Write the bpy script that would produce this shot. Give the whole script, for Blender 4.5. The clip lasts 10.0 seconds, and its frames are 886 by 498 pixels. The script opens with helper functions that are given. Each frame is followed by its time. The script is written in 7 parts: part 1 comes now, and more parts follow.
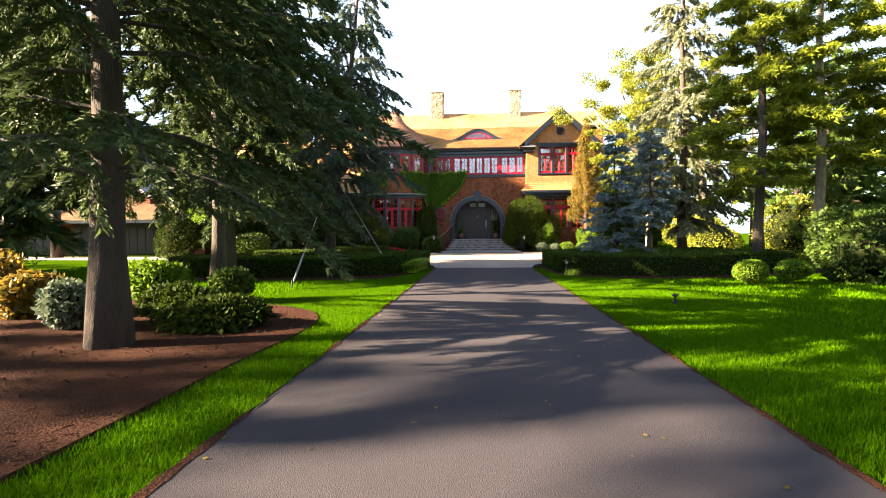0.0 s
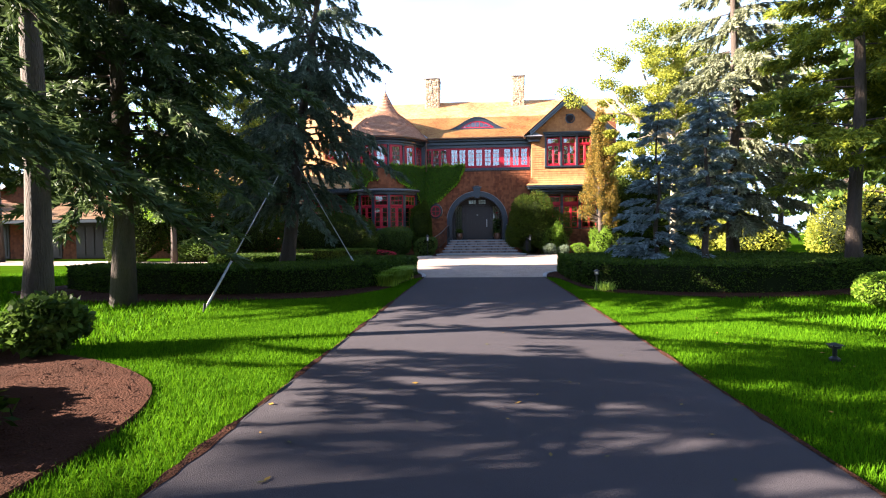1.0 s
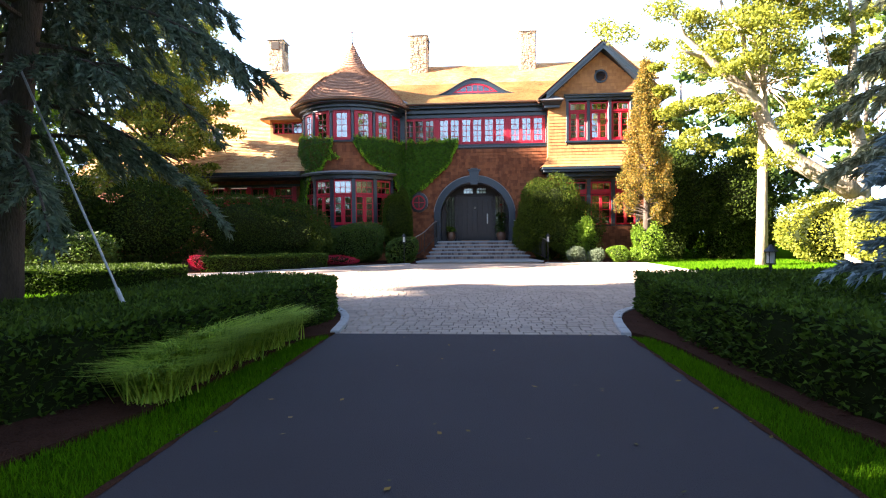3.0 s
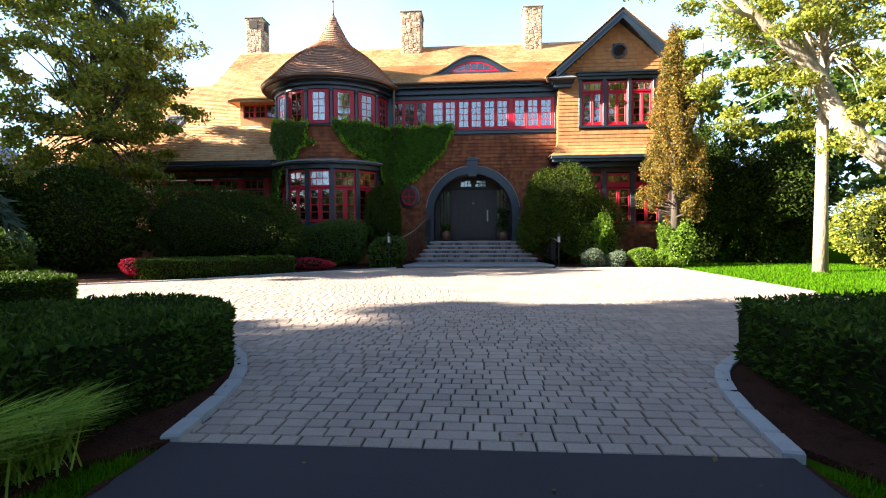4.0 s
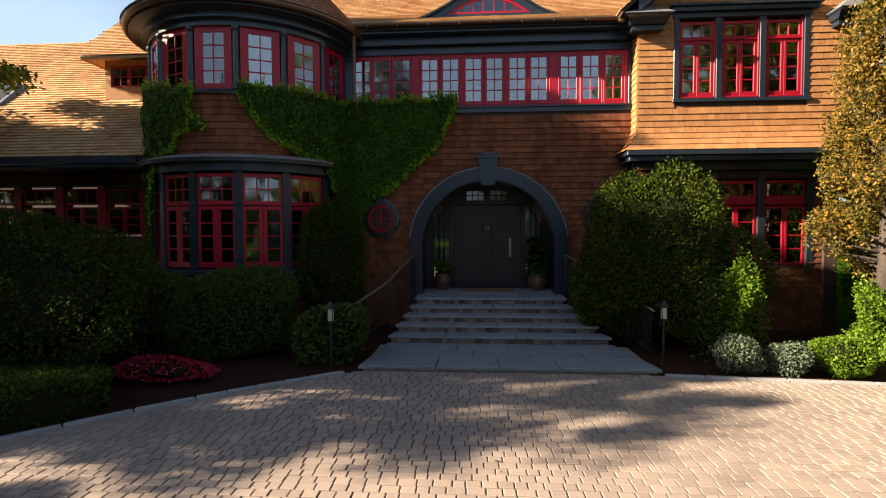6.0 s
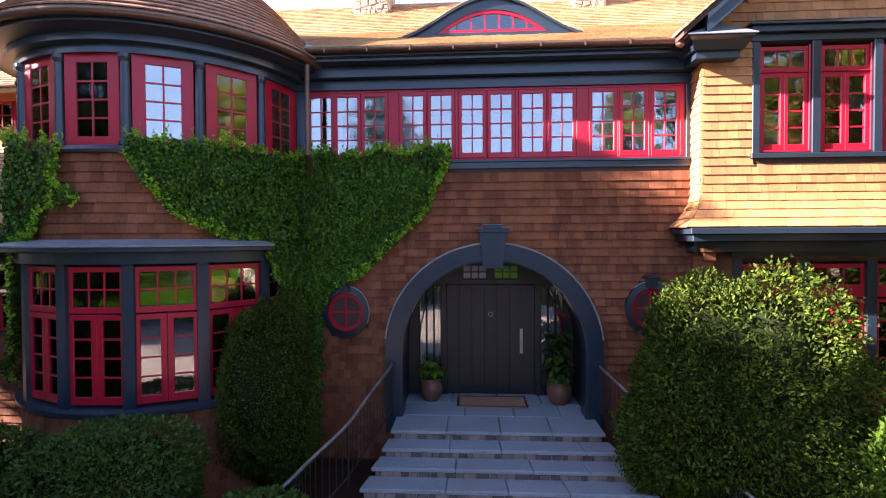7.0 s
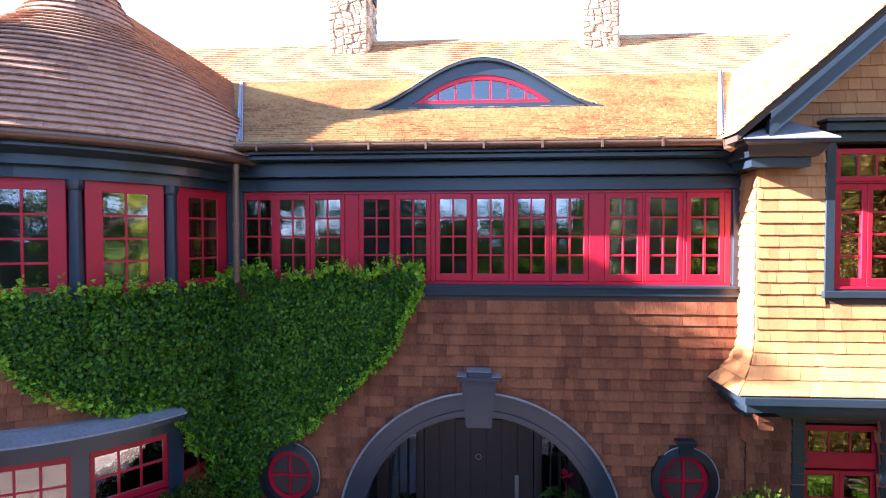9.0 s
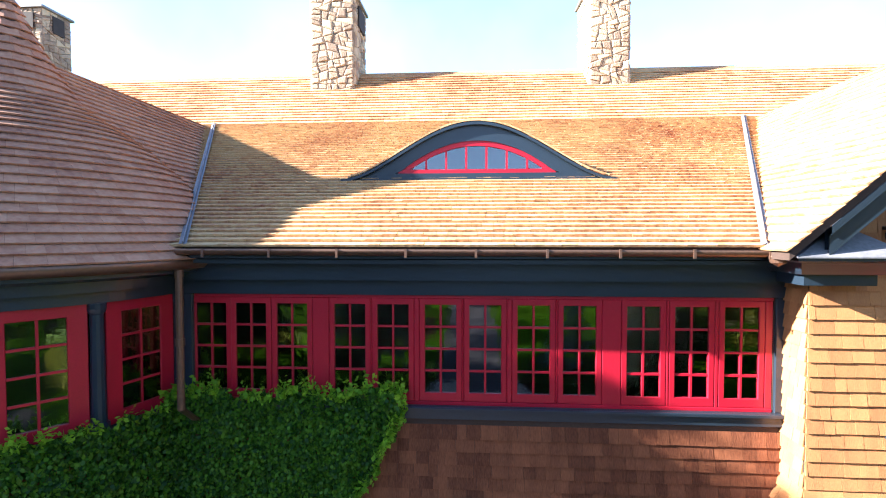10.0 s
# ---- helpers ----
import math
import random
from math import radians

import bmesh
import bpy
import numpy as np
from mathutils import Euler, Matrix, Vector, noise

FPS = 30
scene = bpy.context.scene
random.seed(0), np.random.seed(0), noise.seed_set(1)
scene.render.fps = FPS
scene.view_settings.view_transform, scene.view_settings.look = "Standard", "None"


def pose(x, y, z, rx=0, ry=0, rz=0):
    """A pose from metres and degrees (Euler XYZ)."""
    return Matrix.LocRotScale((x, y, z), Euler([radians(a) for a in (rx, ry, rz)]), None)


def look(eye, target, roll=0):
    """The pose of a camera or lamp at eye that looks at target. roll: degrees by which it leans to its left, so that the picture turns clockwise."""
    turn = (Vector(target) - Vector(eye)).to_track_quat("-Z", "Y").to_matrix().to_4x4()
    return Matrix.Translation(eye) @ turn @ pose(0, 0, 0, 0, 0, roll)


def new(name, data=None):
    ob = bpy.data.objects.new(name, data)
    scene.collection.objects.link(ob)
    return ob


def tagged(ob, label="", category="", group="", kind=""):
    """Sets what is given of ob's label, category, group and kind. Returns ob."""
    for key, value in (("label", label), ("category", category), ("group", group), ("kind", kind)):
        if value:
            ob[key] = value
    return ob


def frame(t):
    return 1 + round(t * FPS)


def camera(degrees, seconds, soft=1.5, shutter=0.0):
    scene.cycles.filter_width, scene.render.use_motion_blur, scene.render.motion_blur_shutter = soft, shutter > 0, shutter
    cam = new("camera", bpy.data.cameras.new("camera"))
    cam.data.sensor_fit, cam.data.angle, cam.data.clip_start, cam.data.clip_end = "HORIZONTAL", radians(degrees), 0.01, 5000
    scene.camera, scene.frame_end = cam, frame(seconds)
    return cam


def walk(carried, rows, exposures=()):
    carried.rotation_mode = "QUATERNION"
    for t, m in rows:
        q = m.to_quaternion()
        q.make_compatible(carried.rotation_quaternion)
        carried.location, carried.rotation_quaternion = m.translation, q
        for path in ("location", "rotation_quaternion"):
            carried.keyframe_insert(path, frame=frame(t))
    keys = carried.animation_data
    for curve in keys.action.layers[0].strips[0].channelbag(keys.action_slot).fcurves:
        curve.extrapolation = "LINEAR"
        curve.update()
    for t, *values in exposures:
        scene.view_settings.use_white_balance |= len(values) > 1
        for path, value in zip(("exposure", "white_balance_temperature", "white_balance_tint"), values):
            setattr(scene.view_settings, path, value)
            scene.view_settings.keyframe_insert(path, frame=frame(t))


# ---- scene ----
cam = camera(83.99, 10.0, 1.1)
# seconds, x, y, z, yaw, pitch, roll
PATH = [
    (0.0, 0.034, -35.357, 1.175, 4.168, -1.647, 0.501),
    (0.5, 0.109, -33.635, 1.169, 4.233, -1.633, 0.586),
    (1.0, 0.057, -31.634, 1.190, 4.198, -1.631, 0.623),
    (1.5, 0.138, -29.755, 1.200, 4.302, -1.647, 0.721),
    (2.0, 0.072, -27.828, 1.191, 4.277, -1.642, 0.633),
    (2.5, 0.118, -25.734, 1.146, 4.259, -1.572, 0.625),
    (3.0, 0.221, -23.557, 1.147, 4.362, -1.616, 0.555),
    (4.5, 0.255, -19.148, 1.170, 4.295, -1.795, 0.322),
    (5.0, 0.101, -17.412, 1.175, 4.241, -1.813, 0.252),
    (5.5, -0.093, -15.072, 1.300, 3.962, -2.106, 0.116),
    (6.0, -0.388, -12.186, 2.421, 3.667, -2.166, 0.239),
    (6.2, -0.452, -10.903, 2.981, 3.682, -1.927, 0.167),
    (7.3, -0.396, -8.608, 4.263, 3.259, -1.103, 0.328),
    (7.5, -0.352, -8.391, 4.459, 3.374, -1.136, 0.207),
    (8.0, -0.266, -7.850, 4.957, 3.508, -1.217, 0.146),
    (8.5, -0.202, -7.297, 5.519, 3.483, -1.308, 0.122),
    (9.0, -0.127, -6.759, 6.087, 3.602, -1.412, 0.050),
    (9.5, -0.071, -6.227, 6.746, 3.640, -1.604, -0.002),
    (10.0, -0.016, -5.639, 7.432, 3.731, -1.839, 0.029),
]
walk(cam, [(t, pose(x, y, z, 90 + pitch, roll, yaw)) for t, x, y, z, yaw, pitch, roll in PATH],
     exposures=[(0.0, 3.35, 7100, 13), (1.0, 3.2, 5900, 17), (1.5, 3.33, 6150, 17), (3.0, 3.56, 6100, 16), (4.5, 2.3, 5750, 7), (5.5, 1.68, 6600, 14), (6.2, 2.12, 6500, 11), (7.3, 3.57, 5350, 31), (8.5, 3.77, 5200, 29), (10.0, 3.0, 5200, 12)])

# ---- light: a low sun over the drive's far trees, and the sky ----
TO_SUN = Vector((-5.16, -1.21, 2.21)).normalized()
world = bpy.data.worlds.new("sky")
scene.world = world
world.use_nodes = True
wn = world.node_tree.nodes
sky = wn.new("ShaderNodeTexSky")
sky.sky_type, sky.sun_disc = "NISHITA", False
sky.sun_elevation = math.asin(TO_SUN.z)
sky.sun_rotation = math.atan2(TO_SUN.x, TO_SUN.y)
sky.air_density, sky.dust_density, sky.ozone_density = 1.0, 1.4, 2.0
wn["Background"].inputs["Strength"].default_value = 0.044
# thin bright cloud drawn over the blue
veil, thin_, mixer = wn.new("ShaderNodeTexNoise"), wn.new("ShaderNodeMapRange"), wn.new("ShaderNodeMixRGB")
veil.inputs["Scale"].default_value, veil.inputs["Detail"].default_value = 2.2, 5
thin_.inputs["From Min"].default_value, thin_.inputs["From Max"].default_value = 0.32, 0.68
thin_.inputs["To Min"].default_value, thin_.inputs["To Max"].default_value = 0.45, 1.0
mixer.inputs[2].default_value = (5.2, 6.9, 9.0, 1)
# the haze thickens towards the horizon
high, split_, haze, both = wn.new("ShaderNodeTexCoord"), wn.new("ShaderNodeSeparateXYZ"), wn.new("ShaderNodeMapRange"), wn.new("ShaderNodeMath")
haze.interpolation_type = "SMOOTHSTEP"
haze.inputs["From Min"].default_value, haze.inputs["From Max"].default_value = 0.12, 0.75
haze.inputs["To Min"].default_value, haze.inputs["To Max"].default_value = 0.9, 0.05
both.operation = "MULTIPLY"
world.node_tree.links.new(high.outputs["Generated"], split_.inputs[0])
world.node_tree.links.new(split_.outputs[2], haze.inputs[0])
world.node_tree.links.new(haze.outputs[0], both.inputs[1])
world.node_tree.links.new(veil.outputs[0], thin_.inputs[0])
world.node_tree.links.new(thin_.outputs[0], both.inputs[0])
world.node_tree.links.new(both.outputs[0], mixer.inputs[0])
world.node_tree.links.new(sky.outputs[0], mixer.inputs[1])
world.node_tree.links.new(mixer.outputs[0], wn["Background"].inputs[0])
sun = new("sun", bpy.data.lights.new("sun", "SUN"))
sun.data.energy, sun.data.angle, sun.data.color = 5.4, radians(0.6), (1.0, 0.84, 0.62)
sun.matrix_world = look(TO_SUN * 60, (0, 0, 0))


# ---- materials ----
def material(name, base, rough=0.7, second=None, scale=6.0, fine=40.0, bump=0.3, island=0.0, metal=0.0, thin=0.0, stretch=(1, 1, 1), obj=0.0, spec=0.5, depth=0.01, middle=None):
    """A surface with a broad and a fine variation of colour, relief, and a change from piece to piece."""
    m = bpy.data.materials.new(name)
    m.use_nodes = True
    n, l = m.node_tree.nodes, m.node_tree.links
    b = n["Principled BSDF"]
    b.inputs["Roughness"].default_value, b.inputs["Metallic"].default_value = rough, metal
    b.inputs["Specular IOR Level"].default_value = spec
    second = second or tuple(c * 0.6 for c in base)
    tc, mp = n.new("ShaderNodeTexCoord"), n.new("ShaderNodeMapping")
    mp.inputs["Scale"].default_value = stretch
    geo = n.new("ShaderNodeNewGeometry")
    l.new(geo.outputs["Position"], mp.inputs[0])
    big, small = n.new("ShaderNodeTexNoise"), n.new("ShaderNodeTexNoise")
    big.inputs["Scale"].default_value, small.inputs["Scale"].default_value = scale, fine
    big.inputs["Detail"].default_value, small.inputs["Detail"].default_value = 4, 5
    l.new(mp.outputs[0], big.inputs["Vector"]), l.new(mp.outputs[0], small.inputs["Vector"])
    add = n.new("ShaderNodeMath"); add.operation = "MULTIPLY_ADD"
    add.inputs[1].default_value, add.inputs[2].default_value = 0.5, -0.02
    l.new(big.outputs[0], add.inputs[0])
    add2 = n.new("ShaderNodeMath"); add2.operation = "MULTIPLY_ADD"; add2.inputs[1].default_value = 0.5
    l.new(small.outputs[0], add2.inputs[0]), l.new(add.outputs[0], add2.inputs[2])
    last = add2
    if island or obj:
        rnd = n.new("ShaderNodeMath"); rnd.operation = "MULTIPLY_ADD"; rnd.inputs[1].default_value = island or obj
        src = geo.outputs["Random Per Island"]
        if obj:
            src = n.new("ShaderNodeObjectInfo").outputs["Random"]
        l.new(src, rnd.inputs[0]), l.new(add2.outputs[0], rnd.inputs[2])
        off = n.new("ShaderNodeMath"); off.operation = "SUBTRACT"; off.inputs[1].default_value = (island or obj) / 2
        l.new(rnd.outputs[0], off.inputs[0])
        last = off
    ramp = n.new("ShaderNodeValToRGB")
    ramp.color_ramp.elements[0].position, ramp.color_ramp.elements[1].position = 0.28, 0.72
    ramp.color_ramp.elements[0].color, ramp.color_ramp.elements[1].color = (*second, 1), (*base, 1)
    if middle:
        ramp.color_ramp.elements.new(0.5).color = (*middle, 1)
    l.new(last.outputs[0], ramp.inputs[0])
    l.new(ramp.outputs[0], b.inputs["Base Color"])
    if bump:
        bp = n.new("ShaderNodeBump")
        bp.inputs["Strength"].default_value, bp.inputs["Distance"].default_value = bump, depth
        l.new(small.outputs[0], bp.inputs["Height"]), l.new(bp.outputs[0], b.inputs["Normal"])
    if thin:
        tr, mix = n.new("ShaderNodeBsdfTranslucent"), n.new("ShaderNodeMixShader")
        mix.inputs[0].default_value = thin
        l.new(ramp.outputs[0], tr.inputs[0])
        l.new(b.outputs[0], mix.inputs[1]), l.new(tr.outputs[0], mix.inputs[2])
        l.new(mix.outputs[0], n["Material Output"].inputs[0])
    return m


def glass_material(name, tint=(0.9, 0.95, 0.95), ior=1.9):
    m = bpy.data.materials.new(name)
    m.use_nodes = True
    n, l = m.node_tree.nodes, m.node_tree.links
    n.remove(n["Principled BSDF"])
    tr, gl, mix, fr = (n.new("ShaderNodeBsdf" + "Transparent"), n.new("ShaderNodeBsdfGlossy"), n.new("ShaderNodeMixShader"), n.new("ShaderNodeFresnel"))
    tr.inputs[0].default_value, gl.inputs["Roughness"].default_value, fr.inputs[0].default_value = (*tint, 1), 0.0, ior
    ns, bp = n.new("ShaderNodeTexNoise"), n.new("ShaderNodeBump")
    ns.inputs["Scale"].default_value, bp.inputs["Strength"].default_value, bp.inputs["Distance"].default_value = 3.0, 0.05, 0.012
    l.new(ns.outputs[0], bp.inputs["Height"]), l.new(bp.outputs[0], gl.inputs["Normal"])
    l.new(fr.outputs[0], mix.inputs[0]), l.new(tr.outputs[0], mix.inputs[1]), l.new(gl.outputs[0], mix.inputs[2])
    l.new(mix.outputs[0], n["Material Output"].inputs[0])
    return m


M = {
    "shingle": material("wall_shingle", (0.235, 0.088, 0.040), 0.8, (0.085, 0.029, 0.015), 1.2, 22, 0.5, spec=0.15, island=0.26, stretch=(4, 4, 0.5)),
    "shingle_piece": material("wall_shingle_piece", (0.235, 0.088, 0.040), 0.8, (0.085, 0.029, 0.015), 1.2, 22, 0.5, spec=0.15, obj=0.26, stretch=(4, 4, 0.5)),
    "shingle_new": material("wall_shingle_fresh", (0.47, 0.22, 0.075), 0.8, (0.31, 0.13, 0.045), 1.5, 30, 0.3, island=0.3, stretch=(6, 6, 0.6)),
    "roof": material("roof_shingle", (0.62, 0.45, 0.26), 0.8, (0.30, 0.115, 0.055), 0.4, 20, 0.25, spec=0.2, island=0.17, stretch=(1.4, 1, 1), middle=(0.52, 0.31, 0.145)),
    "roof_piece": material("roof_shingle_piece", (0.62, 0.45, 0.26), 0.8, (0.30, 0.115, 0.055), 0.4, 20, 0.25, spec=0.2, obj=0.17, stretch=(1.4, 1, 1), middle=(0.52, 0.31, 0.145)),
    "roof_main": material("red_brown_roof_shingle", (0.56, 0.41, 0.22), 0.8, (0.27, 0.10, 0.055), 0.42, 16, 0.25, spec=0.2, island=0.1, stretch=(1.2, 1, 1), middle=(0.49, 0.31, 0.15)),
    "roof_main_piece": material("red_brown_roof_shingle_piece", (0.56, 0.41, 0.22), 0.8, (0.27, 0.10, 0.055), 0.42, 16, 0.25, spec=0.2, obj=0.1, stretch=(1.2, 1, 1), middle=(0.49, 0.31, 0.15)),
    "roof_tower": material("brown_tower_shingle", (0.46, 0.28, 0.18), 0.8, (0.23, 0.11, 0.072), 0.5, 18, 0.25, spec=0.2, island=0.16, middle=(0.37, 0.20, 0.125)),
    "roof_garage": material("garage_roof_shingle", (0.30, 0.19, 0.11), 0.85, (0.16, 0.09, 0.05), 0.5, 20, 0.25, spec=0.2, island=0.3),
    "dark_trim": material("near_black_paint", (0.014, 0.017, 0.022), 0.45, (0.009, 0.011, 0.015), 2, 60, 0.08),
    "pale_trim": material("pale_grey_paint", (0.55, 0.56, 0.58), 0.5, (0.42, 0.43, 0.45), 2, 40, 0.08),
    "under": material("sheathing", (0.06, 0.035, 0.025), 0.9),
    "trim": material("dark_green_paint", (0.019, 0.030, 0.046), 0.3, (0.012, 0.020, 0.032), 2, 60, 0.08),
    "red": material("red_paint", (0.38, 0.008, 0.026), 0.36, (0.28, 0.006, 0.019), 2, 60, 0.06, spec=0.35),
    "lead": material("lead_sheet", (0.28, 0.28, 0.30), 0.45, (0.13, 0.13, 0.145), 3, 30, 0.15, metal=0.1),
    "copper": material("weathered_copper", (0.20, 0.11, 0.07), 0.4, (0.10, 0.065, 0.05), 2, 25, 0.1, metal=0.6),
    "glass": glass_material("window_glass", ior=2.5),
    # dimness of unlit rooms and recesses, put into the colour
    "inside": material("painted_room_dimness", (0.05, 0.04, 0.035), 0.9, bump=0),
    "curtain": material("pale_blind", (0.55, 0.53, 0.5), 0.9, (0.45, 0.43, 0.4), bump=0.1),
    "stone": material("chimney_stone", (0.52, 0.41, 0.27), 0.85, (0.24, 0.17, 0.115), 3, 30, 0.6, obj=0.55, depth=0.02),
    "worn": material("worn_iron_top", (0.34, 0.31, 0.29), 0.4, (0.10, 0.09, 0.09), 6, 30, 0.1, metal=0.5),
    "mortar": material("mortar", (0.40, 0.33, 0.25), 0.95, fine=80),
    "bluestone": material("bluestone_slab", (0.26, 0.27, 0.29), 0.7, (0.16, 0.17, 0.18), 1.5, 35, 0.3, island=0.3),
    "cobble": material("grey_cobble", (0.24, 0.175, 0.15), 0.8, (0.08, 0.055, 0.05), 3, 40, 0.5, island=0.6),
    "door": material("dark_stained_oak", (0.015, 0.010, 0.012), 0.42, (0.008, 0.006, 0.007), 3, 60, 0.2, stretch=(8, 8, 1)),
    "iron": material("black_iron", (0.012, 0.013, 0.016), 0.45, bump=0.1),
    "steel": material("brushed_steel", (0.5, 0.5, 0.5), 0.35, metal=0.9, bump=0.05),
    "asphalt": material("asphalt", (0.058, 0.050, 0.056), 0.85, (0.031, 0.027, 0.032), 0.45, 140, 0.8, depth=0.008, spec=0.22),
    "paver": material("concrete_paver", (0.41, 0.325, 0.265), 0.82, (0.25, 0.195, 0.165), 1.2, 70, 0.5, island=0.2, spec=0.3),
    "paver_piece": material("concrete_paver_piece", (0.41, 0.325, 0.265), 0.82, (0.25, 0.195, 0.165), 1.2, 70, 0.5, obj=0.2, spec=0.3),
    "sand": material("joint_sand", (0.06, 0.05, 0.042), 0.95, fine=120),
    "granite": material("granite_kerb", (0.42, 0.41, 0.40), 0.75, (0.28, 0.27, 0.27), 4, 90, 0.4, island=0.3),
    "lawn": material("lawn_soil", (0.042, 0.088, 0.002), 0.95, (0.022, 0.05, 0.002), 0.8, 60, 0.8, spec=0.0),
    "blade": material("grass_blade", (0.09, 0.205, 0.002), 0.8, (0.04, 0.115, 0.002), 0.4, 6, 0, island=0.5, thin=0.35, spec=0.03),
    "mulch": material("bark_mulch", (0.075, 0.032, 0.02), 0.95, (0.032, 0.015, 0.01), 3, 60, 1.0, depth=0.03, spec=0.05),
    "needle": material("dark_needles", (0.10, 0.14, 0.045), 0.6, (0.04, 0.066, 0.024), 0.8, 6, 0, island=0.5, thin=0.3, spec=0.25),
    "needle_soft": material("grey_green_needles", (0.16, 0.205, 0.135), 0.6, (0.06, 0.09, 0.06), 0.8, 6, 0, island=0.5, thin=0.3, spec=0.25),
    "needle_blue": material("blue_spruce_needles", (0.28, 0.35, 0.37), 0.65, (0.10, 0.15, 0.155), 0.8, 6, 0, island=0.6, thin=0.15, spec=0.2),
    # the next two needle colours hold the sunlight on the crowns
    "needle_gold": material("pine_needles_painted_sunlit", (0.26, 0.29, 0.02), 0.65, (0.09, 0.13, 0.014), 0.6, 6, 0, island=0.6, thin=0.35, spec=0.2),
    "needle_pale": material("fir_needles_painted_sunlit", (0.34, 0.35, 0.22), 0.65, (0.14, 0.16, 0.09), 0.8, 6, 0, island=0.6, thin=0.3, spec=0.2),
    "leaf": material("green_leaves", (0.10, 0.16, 0.025), 0.5, (0.04, 0.075, 0.014), 0.7, 6, 0, island=0.6, thin=0.4, spec=0.2),
    "leaf_hedge": material("clipped_evergreen_leaves", (0.075, 0.125, 0.012), 0.7, (0.027, 0.05, 0.008), 0.8, 6, 0, island=0.5, thin=0.2, spec=0.1),
    "leaf_dark": material("dark_evergreen_leaves", (0.05, 0.078, 0.008), 0.7, (0.017, 0.03, 0.006), 0.8, 6, 0, island=0.5, thin=0.2, spec=0.08),
    "leaf_gloss": material("glossy_holly_leaves", (0.072, 0.10, 0.011), 0.6, (0.018, 0.034, 0.005), 0.8, 6, 0, island=0.7, thin=0.15, spec=0.05),
    "leaf_lime": material("lime_leaves", (0.19, 0.30, 0.022), 0.5, (0.08, 0.15, 0.012), 0.8, 6, 0, island=0.6, thin=0.4, spec=0.2),
    "leaf_gold": material("bronze_beech_leaves", (0.30, 0.18, 0.028), 0.5, (0.07, 0.072, 0.015), 0.8, 6, 0, island=0.7, thin=0.35, spec=0.2),
    "leaf_grey": material("silvery_leaves", (0.17, 0.21, 0.14), 0.6, (0.07, 0.10, 0.06), 0.8, 6, 0, island=0.6, thin=0.3, spec=0.2),
    "leaf_autumn": material("yellowing_leaves", (0.32, 0.32, 0.035), 0.5, (0.13, 0.16, 0.022), 0.5, 6, 0, island=0.7, thin=0.45, spec=0.2),
    "ivy": material("ivy_leaves", (0.085, 0.185, 0.009), 0.45, (0.014, 0.05, 0.004), 0.7, 6, 0, island=0.7, thin=0.25, spec=0.2),
    "shoot": material("young_ivy_leaves", (0.34, 0.56, 0.03), 0.5, (0.17, 0.34, 0.02), 0.8, 6, 0, island=0.6, thin=0.5, spec=0.2),
    "grass_gold": material("golden_grass_blade", (0.58, 0.70, 0.10), 0.6, (0.22, 0.36, 0.04), 1.5, 8, 0, island=0.8, thin=0.4, spec=0.2),
    "petal_red": material("red_petals", (0.55, 0.015, 0.04), 0.5, (0.35, 0.01, 0.05), 4, 20, 0, island=0.5, thin=0.2),
    "petal_pale": material("cream_petals", (0.62, 0.62, 0.45), 0.6, (0.42, 0.46, 0.28), 4, 20, 0, island=0.5, thin=0.2),
    # shade deep among the leaves, put into a near-black colour
    "core": material("painted_inner_shade", (0.020, 0.026, 0.010), 0.95, bump=0, spec=0.0),
    "bark": material("grey_brown_bark", (0.10, 0.072, 0.056), 0.9, (0.038, 0.028, 0.022), 4, 25, 0.9, stretch=(3, 3, 0.6), depth=0.03),
    "bark_pale": material("pale_smooth_bark", (0.50, 0.42, 0.31), 0.85, (0.17, 0.13, 0.095), 2.5, 9, 0.8, stretch=(2, 2, 0.7), depth=0.03),
    "terracotta": material("glazed_brown_pot", (0.16, 0.075, 0.04), 0.35, (0.09, 0.045, 0.03), 5, 30, 0.1),
    "mat": material("coir_mat", (0.40, 0.20, 0.10), 0.95, fine=150, bump=0.6),
    "backing": material("plain_render", (0.25, 0.2, 0.16), 0.9),
    "wire": material("steel_cable", (0.45, 0.45, 0.44), 0.5, metal=0.6, bump=0),
}


